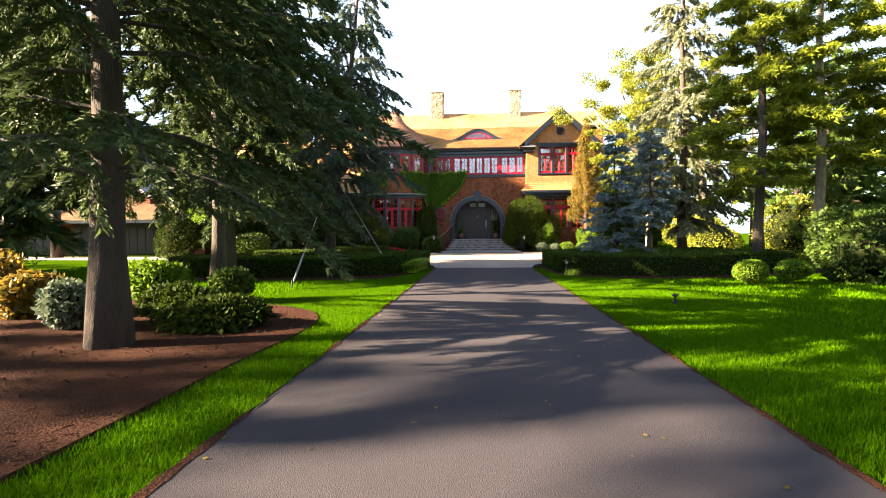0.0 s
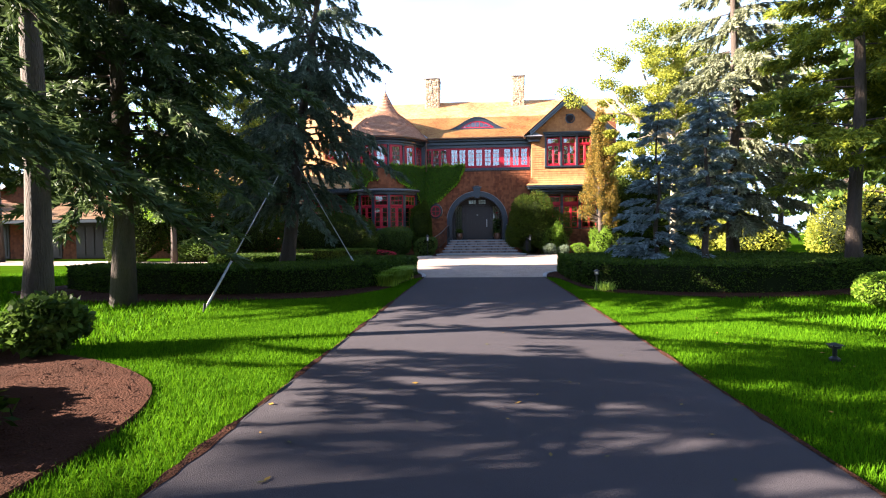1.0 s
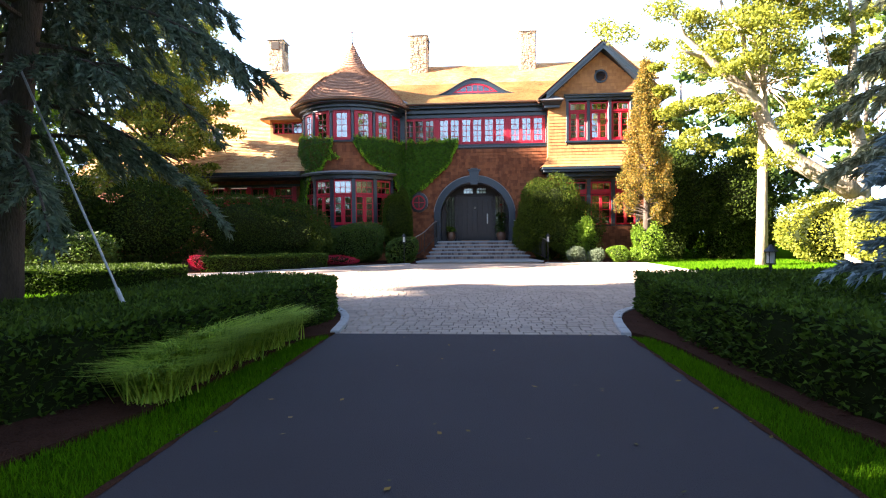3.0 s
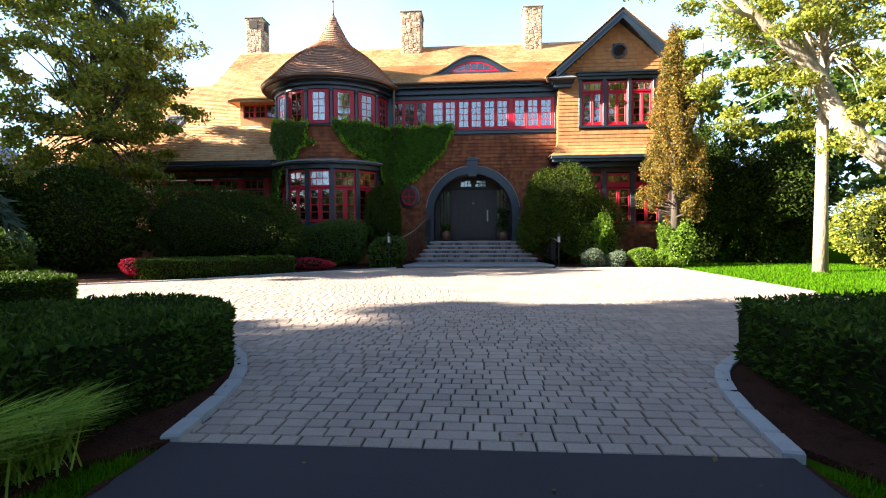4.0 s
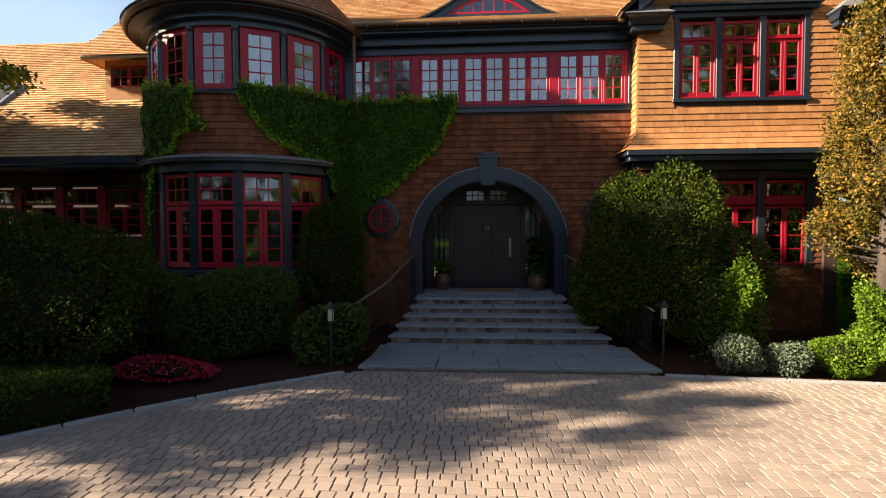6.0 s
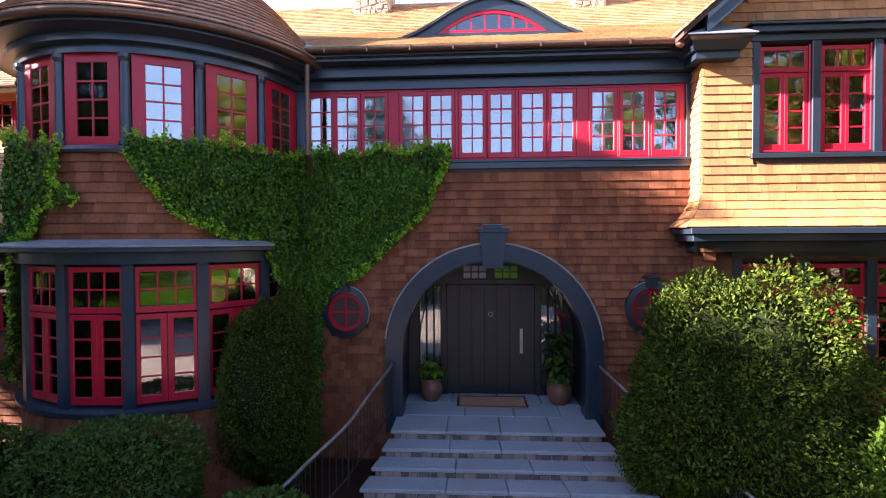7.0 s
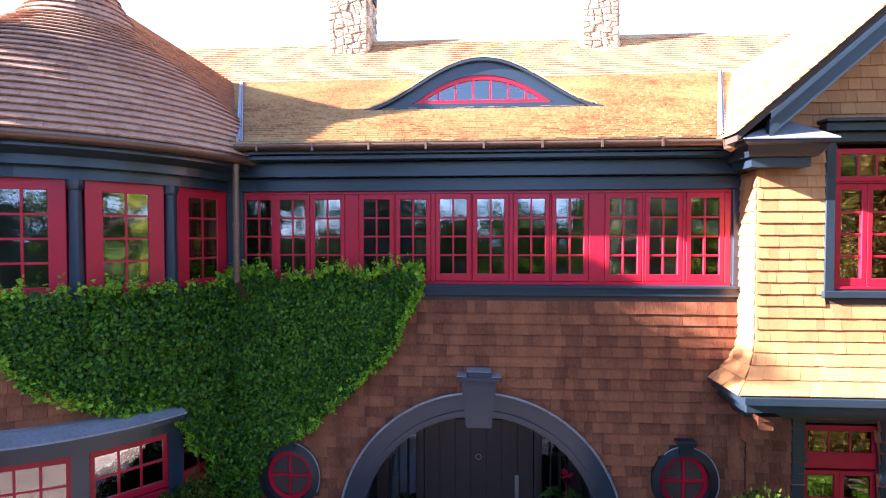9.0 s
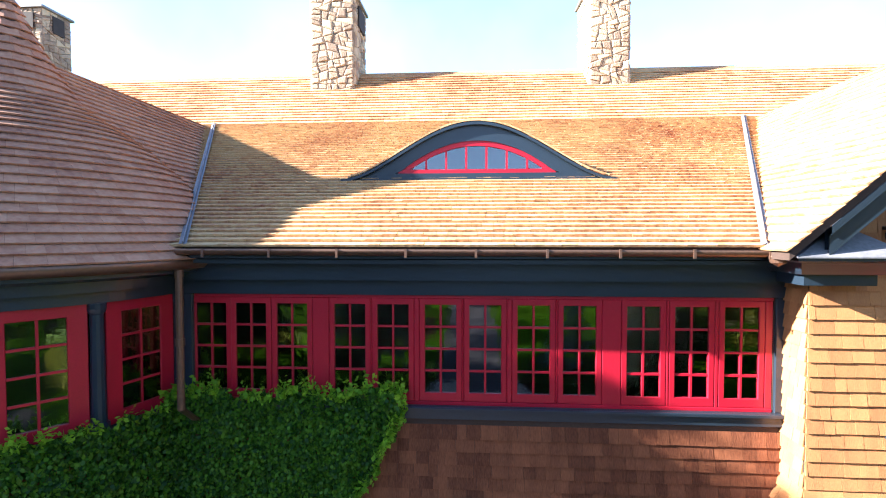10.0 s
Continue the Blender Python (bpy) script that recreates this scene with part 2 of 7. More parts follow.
# ---- mesh helpers ----
class Build:
    """Gathers corners and faces, and makes one mesh of them."""

    def __init__(self):
        self.v, self.f, self.weld = [], [], False

    def add(self, verts, faces):
        k = len(self.v)
        self.v.extend(verts)
        self.f.extend([tuple(i + k for i in f) for f in faces])

    def box(self, a, b):
        (x0, y0, z0), (x1, y1, z1) = a, b
        self.add([(x0, y0, z0), (x1, y0, z0), (x1, y1, z0), (x0, y1, z0), (x0, y0, z1), (x1, y0, z1), (x1, y1, z1), (x0, y1, z1)],
                 [(0, 3, 2, 1), (4, 5, 6, 7), (0, 1, 5, 4), (1, 2, 6, 5), (2, 3, 7, 6), (3, 0, 4, 7)])

    def soft(self, a, b, r=0.008):
        """A box whose upper and side edges are eased."""
        (x0, y0, z0), (x1, y1, z1) = a, b
        r = min(r, (x1 - x0) / 3, (y1 - y0) / 3, (z1 - z0) / 2)
        rows = [(z0, 0), (z1 - r, 0), (z1, r)]
        vs = []
        for z, i in rows:
            vs += [(x0 + r + i, y0 + i, z), (x1 - r - i, y0 + i, z), (x1 - i, y0 + r + i, z), (x1 - i, y1 - r - i, z),
                   (x1 - r - i, y1 - i, z), (x0 + r + i, y1 - i, z), (x0 + i, y1 - r - i, z), (x0 + i, y0 + r + i, z)]
        fs = [tuple(range(7, -1, -1)), tuple(range(16, 24))]
        for k in (0, 8):
            fs += [(k + i, k + (i + 1) % 8, k + 8 + (i + 1) % 8, k + 8 + i) for i in range(8)]
        self.add(vs, fs)

    def quad(self, a, b, c, d):
        self.add([a, b, c, d], [(0, 1, 2, 3)])

    def tube(self, pts, radii, sides=8, cap=True):
        pts = [Vector(p) for p in pts]
        k0 = len(self.v)
        up = Vector((0.12, 0.31, 0.94))
        for i, p in enumerate(pts):
            d = (pts[min(i + 1, len(pts) - 1)] - pts[max(i - 1, 0)]).normalized()
            s = d.cross(up)
            s = s.normalized() if s.length > 1e-4 else Vector((1, 0, 0))
            t = s.cross(d)
            r = radii[i] if hasattr(radii, "__len__") else radii
            self.v.extend([tuple(p + (s * math.cos(a) + t * math.sin(a)) * r) for a in (2 * math.pi * j / sides for j in range(sides))])
        for i in range(len(pts) - 1):
            for j in range(sides):
                a, b = k0 + i * sides + j, k0 + i * sides + (j + 1) % sides
                self.f.append((a, a + sides, b + sides, b))
        if cap:
            e = k0 + (len(pts) - 1) * sides
            self.f += [tuple(range(k0, k0 + sides)), tuple(range(e + sides - 1, e - 1, -1))]

    def lathe(self, c, prof, sides=24, a0=0.0, a1=2 * math.pi):
        """Turns a profile of (radius, height) about an upright axis at c; angle 0 faces -y."""
        full = abs(a1 - a0 - 2 * math.pi) < 1e-6
        n = sides if full else sides + 1
        k = len(self.v)
        for r, z in prof:
            for j in range(n):
                a = a0 + (a1 - a0) * j / sides
                self.v.append((c[0] + r * math.sin(a), c[1] - r * math.cos(a), c[2] + z))
        for i in range(len(prof) - 1):
            for j in range(sides):
                p, q = k + i * n + j, k + i * n + (j + 1) % n
                self.f.append((p, q, q + n, p + n))

    def mesh(self, name, smooth=False):
        me = bpy.data.meshes.new(name)
        me.from_pydata(self.v, [], self.f)
        if self.weld:
            bm = bmesh.new()
            bm.from_mesh(me)
            bmesh.ops.remove_doubles(bm, verts=bm.verts, dist=0.0005)
            bm.to_mesh(me)
            bm.free()
        if smooth:
            me.polygons.foreach_set("use_smooth", [True] * len(me.polygons))
        me.update()
        return me


def part(name, b, mat, parent=None, label="", smooth=False, origin=None):
    me = b.mesh(name, smooth) if hasattr(b, "mesh") else b
    if mat:
        me.materials.append(M[mat])
    ob = new(name, me)
    if parent:
        ob.parent = parent
        ob.matrix_parent_inverse = Matrix.Translation(parent.location).inverted()
    return tagged(ob, label)


def thing(name, label, category, at=(0, 0, 0), group="", kind=""):
    ob = new(name)
    ob.location, ob.empty_display_size = at, 0.2
    return tagged(ob, label, category, group, kind)


def shingles(place, width, height, step, keep=None, near=None, thick=0.02, wide=(0.10, 0.23), seed=1, lift=0.0, under=0.011):
    """Courses of shingles over a surface. place(u, v) gives the point and the outward normal.
    Returns the joined rest and the list of single pieces that near() picks."""
    rnd = random.Random(seed)
    rest, single = Build(), []
    rows = int(height / step + 0.999)
    for r in range(rows):
        v0, u = r * step, -rnd.random() * wide[1]
        v1 = min(v0 + step * 1.12, height)
        while u < width:
            w = rnd.uniform(*wide)
            u0, u1 = max(u, 0), min(u + w - 0.003, width)
            u += w
            if u1 - u0 < 0.015:
                continue
            um, vm = (u0 + u1) / 2, v0 + step / 2
            ok = keep(um, vm, u0, u1) if keep else True
            if not ok:
                continue
            if ok is not True:
                u0, u1 = ok
            j = rnd.uniform(-0.003, 0.003) if r else 0
            t = thick * rnd.uniform(0.85, 1.15)
            vs = []
            for uu, vv, h in ((u0, v0 + j, lift + under), (u1, v0 + j, lift + under), (u0, v0 + j, lift + under + t), (u1, v0 + j, lift + under + t), (u0, v1, lift + 0.002), (u1, v1, lift + 0.002)):
                p, nn = place(uu, vv)
                vs.append(tuple(Vector(p) + Vector(nn) * h))
            b = rest
            if near and near(um, vm) and len(single) < 300:
                b = Build()
                single.append(b)
            b.add(vs, [(2, 3, 5, 4), (0, 1, 3, 2), (0, 2, 4), (1, 5, 3)])
    return rest, single


def cover(parent, name, mat, surf, **kw):
    rest, single = shingles(*surf, **kw)
    ob = part(name, rest, mat, parent)
    ob["kind"] = "stuff"
    for b in single:
        part("shingle", b, mat + "_piece", parent)
    return ob


def flat(o, du, dv, nn):
    o, du, dv, nn = Vector(o), Vector(du).normalized(), Vector(dv).normalized(), Vector(nn).normalized()
    return lambda u, v: (o + du * u + dv * v, nn)


# ---- ground, drive and court ----
def outline(name, pts, z0, z1, mat, parent=None, kind="structure", label="", category=""):
    b = Build()
    n = len(pts)
    b.add([(x, y, z1) for x, y in pts] + [(x, y, z0) for x, y in pts],
          [tuple(range(n))] + [(i, n + i, n + (i + 1) % n, (i + 1) % n) for i in range(n)])
    ob = part(name, b, mat, parent)
    return tagged(ob, label, category, kind=kind)


def smooth_line(pts, n=6):
    out = []
    for i in range(len(pts) - 1):
        p0, p1, p2, p3 = (Vector((*pts[max(0, min(len(pts) - 1, j))], 0)) for j in (i - 1, i, i + 1, i + 2))
        for k in range(n):
            t = k / n
            q = 0.5 * ((2 * p1) + (p2 - p0) * t + (2 * p0 - 5 * p1 + 4 * p2 - p3) * t * t + (3 * p1 - p0 - 3 * p2 + p3) * t ** 3)
            out.append((q.x, q.y))
    return out + [tuple(pts[-1])]


def inside(x, y, poly):
    c, j = False, len(poly) - 1
    for i in range(len(poly)):
        (x0, y0), (x1, y1) = poly[i], poly[j]
        if (y0 > y) != (y1 > y) and x < (x1 - x0) * (y - y0) / (y1 - y0) + x0:
            c = not c
        j = i
    return c


def within(q, poly):
    """Which of many points lie inside a plan outline."""
    P, ok = np.array(poly), np.zeros(len(q), bool)
    j = len(P) - 1
    for i in range(len(P)):
        if P[i, 1] != P[j, 1]:
            cond = (P[i, 1] > q[:, 1]) != (P[j, 1] > q[:, 1])
            ok ^= cond & (q[:, 0] < (P[j, 0] - P[i, 0]) * (q[:, 1] - P[i, 1]) / (P[j, 1] - P[i, 1]) + P[i, 0])
        j = i
    return ok


DRIVE_L, DRIVE_R, COURT_Y = -1.5, 1.85, -17.9
right_kerb = smooth_line([(1.85, -17.9), (2.02, -16.9), (2.35, -16.15), (3.0, -15.6), (4.4, -15.1), (7.0, -14.6), (11.0, -14.3)])
left_kerb = smooth_line([(-7.4, -11.7), (-6.3, -12.3), (-5.6, -13.3), (-4.6, -14.4), (-3.2, -15.0), (-2.2, -15.8), (-1.68, -16.8), (-1.5, -17.9)])
far_kerb = smooth_line([(-9.4, -9.6), (-8.4, -9.0), (-7.4, -8.4), (-6.0, -7.0), (-4.4, -5.4), (-2.6, -4.0)])
COURT = left_kerb + right_kerb + [(11.0, -11.6), (6.6, -11.3), (6.45, -10.8), (6.45, -4.2), (2.7, -3.86), (-2.4, -3.86)] + far_kerb[::-1][1:]
BED = smooth_line([(-2.35, -36.0), (-2.25, -31.2), (-2.15, -29.6), (-2.3, -28.4), (-2.9, -27.6), (-4.3, -26.9), (-7.0, -26.4), (-11.0, -26.2)]) + [(-11.0, -29.0), (-6.0, -29.9), (-5.2, -30.5), (-5.6, -32.0), (-9.0, -36.0)]
BED_L = smooth_line([(-1.8, -18.2), (-1.9, -19.4), (-2.05, -20.7), (-2.5, -21.7), (-3.4, -22.4), (-7.5, -22.8), (-10.5, -21.4)]) + [(-10.5, -19.3), (-5.0, -19.0), (-4.6, -16.0)] + [p for p in left_kerb if p[1] < -14.8]
BED_R = [p for p in right_kerb if p[0] < 10.9] + smooth_line([(10.9, -19.5), (9.0, -21.2), (6.0, -22.2), (4.2, -22.25), (2.85, -21.6), (2.36, -20.7), (2.25, -19.6), (2.15, -18.3), (1.9, -17.7)])

ground = Build()
ground.box((-600, -600, -0.6), (600, 600, -0.03))
tagged(part("ground", ground, "lawn"), "mown green lawn round the drive and house", "lawn", kind="structure")
outline("road", [(DRIVE_L, -120), (DRIVE_R, -120), (DRIVE_R, COURT_Y), (DRIVE_L, COURT_Y)], -0.3, 0.0, "asphalt", label="dark grey asphalt drive with dappled tree shade", category="driveway")
pavement = outline("pavement", COURT, -0.3, -0.012, "sand", label="sandy bed under the pale paver forecourt", category="forecourt")
for nm, pts in (("planting_bed", BED), ("planting_bed", BED_L), ("planting_bed", BED_R)):
    outline(nm, pts, -0.3, 0.012, "mulch", label="red-brown bark mulch planting bed beside the drive", category="planting bed")
outline("planting_bed", [(-14.5, 0.2), (-14.5, -8.2)] + far_kerb + [(-2.4, -3.9), (-2.0, -2.0), (-2.0, 0.1)], -0.3, 0.006, "mulch",
        label="mulched bed along the foot of the house", category="planting bed")
outline("planting_bed", [(2.5, -3.9), (6.45, -4.25), (7.3, -3.4), (8.4, 0.1), (2.2, 0.1), (2.2, -2.0)], -0.3, 0.006, "mulch",
        label="mulched bed along the foot of the house", category="planting bed")


def kerb(line, width=0.11, height=0.035):
    """A row of single kerb stones along a line."""
    at = thing("kerb", "row of pale granite kerb stones at ground level", "kerb", (*line[0], 0), kind="structure")
    stones, carry = [], []
    for i in range(len(line) - 1):
        a, b = Vector((*line[i], 0)), Vector((*line[i + 1], 0))
        d = b - a
        k = max(1, round(d.length / 0.55))
        for j in range(k):
            p, q = a + d * (j / k), a + d * ((j + 0.97) / k)
            s = Vector((-d.y, d.x, 0)).normalized() * width / 2
            hb = Build()
            e = (q - p).normalized() * 0.012
            vs = [p - s, q - s, q + s, p + s]
            lo = [(v.x, v.y, -0.2) for v in vs]
            mi = [(v.x, v.y, height - 0.012) for v in vs]
            c = (p + q) / 2
            hi = [(v.x + (c.x - v.x) * 0.05, v.y + (c.y - v.y) * 0.09, height) for v in vs]
            hb.add(lo + mi + hi, [(8, 9, 10, 11)] + [(n + m, n + (m + 1) % 4, n + 4 + (m + 1) % 4, n + 4 + m) for n in (0, 4) for m in range(4)])
            part("kerb_stone", hb, "granite", at)


kerb(right_kerb[::2]), kerb([p for p in left_kerb if p[0] > -9][::2]), kerb([p for p in far_kerb if p[0] > -11][::2])
kerb([(2.75, -3.95), (4.6, -4.12), (6.45, -4.3), (6.5, -7.0), (6.5, -10.8)])

# ---- the house ----
house = thing("house", "large brown shingle mansion with red windows and a round tower", "house")
AX, AZ, R_IN, R_OUT = -0.06, 2.02, 1.62, 1.93
LAND = 0.85


def wall_boxes(b, x0, x1, z0, z1, y0, y1, holes):
    """A wall from x0 to x1, cut round upright rectangular openings (x0, x1, z0, z1)."""
    xs = sorted({x0, x1, *[h[0] for h in holes], *[h[1] for h in holes]})
    for a, c in zip(xs, xs[1:]):
        cuts = sorted((h[2], h[3]) for h in holes if h[0] <= a + 1e-6 and h[1] >= c - 1e-6)
        z = z0
        for lo, hi in cuts + [(z1, z1)]:
            if lo - z > 1e-4:
                b.box((a, y0, z), (c, y1, lo))
            z = max(z, hi)


# main wall with the arch and the long window
STRIP = (-3.36, 3.28, 5.44, 6.72)
b = Build()
wall_boxes(b, -3.7, 3.5, 3.96, 7.0, 0.0, 0.28, [STRIP])
wall_boxes(b, -3.7, 3.5, 0.0, 3.96, 0.0, 0.28, [(AX - R_OUT, AX + R_OUT, 0, 3.96)])
n = 28
for i in range(n):
    a0, a1 = math.pi * (1 - i / n), math.pi * (1 - (i + 1) / n)
    xa, xb = AX + R_OUT * math.cos(a0), AX + R_OUT * math.cos(a1)
    za, zb = AZ + R_OUT * math.sin(a0), AZ + R_OUT * math.sin(a1)
    b.add([(xa, 0, za), (xb, 0, zb), (xb, 0, 3.96), (xa, 0, 3.96), (xa, 0.28, za), (xb, 0.28, zb), (xb, 0.28, 3.96), (xa, 0.28, 3.96)],
          [(0, 1, 2, 3), (7, 6, 5, 4), (0, 4, 5, 1), (3, 2, 6, 7)])
wall_main = part("wall", b, "under", house)
OVALS = [(2.69, 2.80), (-2.72, 2.72)]


def keep_main(u, v, u0, u1):
    x, z = -3.7 + u, 0.05 + v
    if STRIP[0] - 0.4 < x < STRIP[1] + 0.3 and z > 5.26:
        return False
    if z > 6.7:
        return False
    if (x - AX) ** 2 + (max(z, AZ) - AZ) ** 2 < (R_OUT - 0.13) ** 2:
        return False
    return all((x - ox) ** 2 / 0.16 + (z - oz) ** 2 / 0.2 > 1 for ox, oz in OVALS)


cover(wall_main, "shingle_field", "shingle", (flat((-3.7, 0, 0.05), (1, 0, 0), (0, 0, 1), (0, -1, 0)), 7.18, 6.9, 0.147),
      keep=keep_main, near=lambda u, v: 2.8 < u < 7.2 and 4.15 < v < 5.3, seed=3)


# windows -----------------------------------------------------------------
_sash = {}


def sash(w, h, cols, rows, stile=0.05, top=None, bottom=None, depth=0.05, mat="red", parent=None, m=None, arch=0.0):
    """A window leaf with its glazing bars and single panes, in local x and z, facing -y, its lower middle at the origin."""
    top, bottom = top or stile, bottom or stile
    key = (w, h, cols, rows, stile, top, bottom, mat)
    if key not in _sash:
        f = Build()
        y0, y1, e = -depth / 2, depth / 2, 0.006
        # rings of corners from the outer back edge round to the inner back edge
        rings = [(0, 0, 0, y1), (0, 0, 0, y0 + e), (e, e, e, y0), (stile - e, bottom - e, top - e, y0), (stile, bottom, top, y0 + e), (stile, bottom, top, y1)]
        for sx, sb, st, y in rings:
            f.v += [(-w / 2 + sx, y, sb), (w / 2 - sx, y, sb), (w / 2 - sx, y, h - st), (-w / 2 + sx, y, h - st)]
        for r in range(6):
            q = (r + 1) % 6
            f.f += [(r * 4 + i, r * 4 + (i + 1) % 4, q * 4 + (i + 1) % 4, q * 4 + i) for i in range(4)]
        gw, gh = w - 2 * stile, h - top - bottom
        t = 0.013
        bars = []
        if cols > 1:
            ub = Build()
            ub.soft((-t, y0 + 0.012, bottom), (t, y0 + 0.034, h - top), 0.003)
            ubm = ub.mesh("glazing_bar")
            ubm.materials.append(M[mat])
            bars += [(ubm, (-gw / 2 + gw * c / cols, 0, 0)) for c in range(1, cols)]
        if rows > 1:
            cbm = Build()
            cbm.soft((-gw / 2, y0 + 0.0125, -t), (gw / 2, y0 + 0.0335, t), 0.003)
            cbm = cbm.mesh("glazing_bar")
            cbm.materials.append(M[mat])
            bars += [(cbm, (0, 0, bottom + gh * r / rows)) for r in range(1, rows)]
        pb = Build()
        pw, ph = gw / cols, gh / rows
        pb.box((-pw / 2, y0 + 0.02, -ph / 2), (pw / 2, y0 + 0.026, ph / 2))
        fm, pm = f.mesh("window_sash"), pb.mesh("pane")
        fm.materials.append(M[mat]), pm.materials.append(M["glass"])
        _sash[key] = (fm, pm, bars, [(-gw / 2 + pw * (c + 0.5), bottom + ph * (r + 0.5)) for c in range(cols) for r in range(rows)])
    fm, pm, bars, spots = _sash[key]
    ob = new("window", fm)
    ob.parent = parent or house
    ob.matrix_local = m
    for bm_, at_ in bars:
        p = new("glazing_bar", bm_)
        p.parent, p.location = ob, at_
    ta, tb_ = random.uniform(-0.012, 0.012), random.uniform(-0.012, 0.012)
    for x, z in spots:
        p = new("pane", pm)
        p.parent, p.location = ob, (x, random.uniform(-0.002, 0.002), z)
        p.rotation_euler = (ta + random.uniform(-0.003, 0.003), 0, tb_ + random.uniform(-0.003, 0.003))
        p.visible_shadow = False
    return ob


def frames(mat, boxes, name="window_frame", label=""):
    for a, c in boxes:
        f = Build()
        f.soft(a, c, 0.012 if name in ("cornice", "eave_board") else 0.008)
        part(name, f, mat, house, label)


# the long window: three, two, two, two and three leaves
glass_x = [(472, 510), (529, 570), (588, 631), (671, 715), (733, 776), (800, 843), (862, 905), (928, 972), (990, 1035), (1076, 1120), (1139, 1184), (1203, 1250)]
at_x = lambda p: -3.33 + (p - 470) * 0.0083
mids = [at_x((a + c) / 2) for a, c in glass_x]
for x in mids:
    sash(0.49, 1.2, 2, 4, 0.062, 0.075, 0.1, 0.05, "red", m=pose(x, 0.03, 5.48))
edges = [STRIP[0]] + [v for x in mids for v in (x - 0.247, x + 0.247)] + [STRIP[1]]
frames("red", [((a + 0.001, 0.005, 5.48), (c - 0.001, 0.09, 6.68)) for a, c in zip(edges[::2], edges[1::2]) if c - a > 0.012] +
       [((STRIP[0], 0.0, 6.682), (STRIP[1], 0.1, 6.72)), ((STRIP[0], -0.004, 5.44), (STRIP[1], 0.1, 5.478))])
frames("trim", [((-3.62, -0.045, 5.29), (3.45, 0.02, 5.438)), ((-3.62, -0.09, 5.40), (3.45, -0.046, 5.436)), ((3.29, -0.03, 5.44), (3.40, 0.1, 6.72)), ((-3.6, -0.03, 5.44), (-3.37, 0.1, 6.72))], "window_sill", "dark green-grey painted sill")

# cornice, gutter and soffit of the main front
frames("trim", [((-3.7, -0.05, 6.722), (3.46, 0.05, 6.90)), ((-3.7, -0.20, 6.902), (3.39, 0.05, 7.10)), ((-3.7, -0.42, 7.102), (3.36, 0.05, 7.16))], "cornice", "dark green-grey painted wooden cornice")

frames("trim", [((-3.2, -0.49, 7.162), (3.1, -0.44, 7.29))], "cornice", "dark painted fascia behind the gutter")


def gutter(pts, r=0.07, name="gutter"):
    g = Build()
    k = len(pts)
    for i, p in enumerate(pts):
        p = Vector(p)
        d = (Vector(pts[min(i + 1, k - 1)]) - Vector(pts[max(i - 1, 0)])).normalized()
        s = Vector((d.y, -d.x, 0)).normalized()
        for rr in (r, r - 0.008):
            for j in range(9):
                a = math.pi * j / 8
                g.v.append(tuple(p + s * math.cos(a) * rr + Vector((0, 0, -math.sin(a) * rr))))
    for i in range(k - 1):
        for j in range(8):
            a = i * 18 + j
            g.f += [(a, a + 1, a + 19, a + 18), (a + 9, a + 27, a + 28, a + 10)]
        g.f += [(i * 18, i * 18 + 18, i * 18 + 27, i * 18 + 9), (i * 18 + 8, i * 18 + 17, i * 18 + 35, i * 18 + 26)]
    return part(name, g, "copper", house, "brown weathered copper gutter", smooth=True)


gutter([(-3.2, -0.56, 7.27), (0, -0.56, 7.265), (3.15, -0.56, 7.26)])
for i in range(9):
    x = -2.9 + i * 0.72
    hang = Build()
    hang.box((x, -0.64, 7.18), (x + 0.025, -0.62, 7.27))
    part("gutter_bracket", hang, "copper", house)

# roofs -------------------------------------------------------------------
E0, E1, RIDGE = (-0.5, 7.30), (4.9, 9.80), (6.7, 11.40)
SL = 0.89


def slab(name, pts, thick=0.1, mat="under"):
    """A roof deck: a flat polygon with thickness below it."""
    s = Build()
    k = len(pts)
    s.add([tuple(p) for p in pts] + [(p[0], p[1], p[2] - thick) for p in pts], [tuple(range(k)), tuple(range(2 * k - 1, k - 1, -1))] + [(i, k + i, k + (i + 1) % k, (i + 1) % k) for i in range(k)])
    return part(name, s, mat, house)


low = slab("roof", [(-3.15, E0[0], E0[1]), (2.87, E0[0], E0[1]), (5.46, E1[0], E1[1]), (-5.74, E1[0], E1[1])])
lv = Vector((0, E1[0] - E0[0], E1[1] - E0[1]))


def keep_low(u, v, u0, u1):
    y = E0[0] + v * lv.normalized().y
    if not (-3.15 - (y + 0.5) * 0.48 - 0.3 < -5.9 + u0 and -5.9 + u1 < 2.87 + (y + 0.5) * 0.48 + 0.3):
        return False
    x = -5.9 + u
    return not (y > 1.56 and eyebrow(x) > 0.463 * (y - 1.5) * 0.75 + 0.02)


def eyebrow(x):
    return 0.80 * (0.5 + 0.5 * math.cos(math.pi * x / 1.95)) ** 0.85 if abs(x) < 1.95 else 0.0


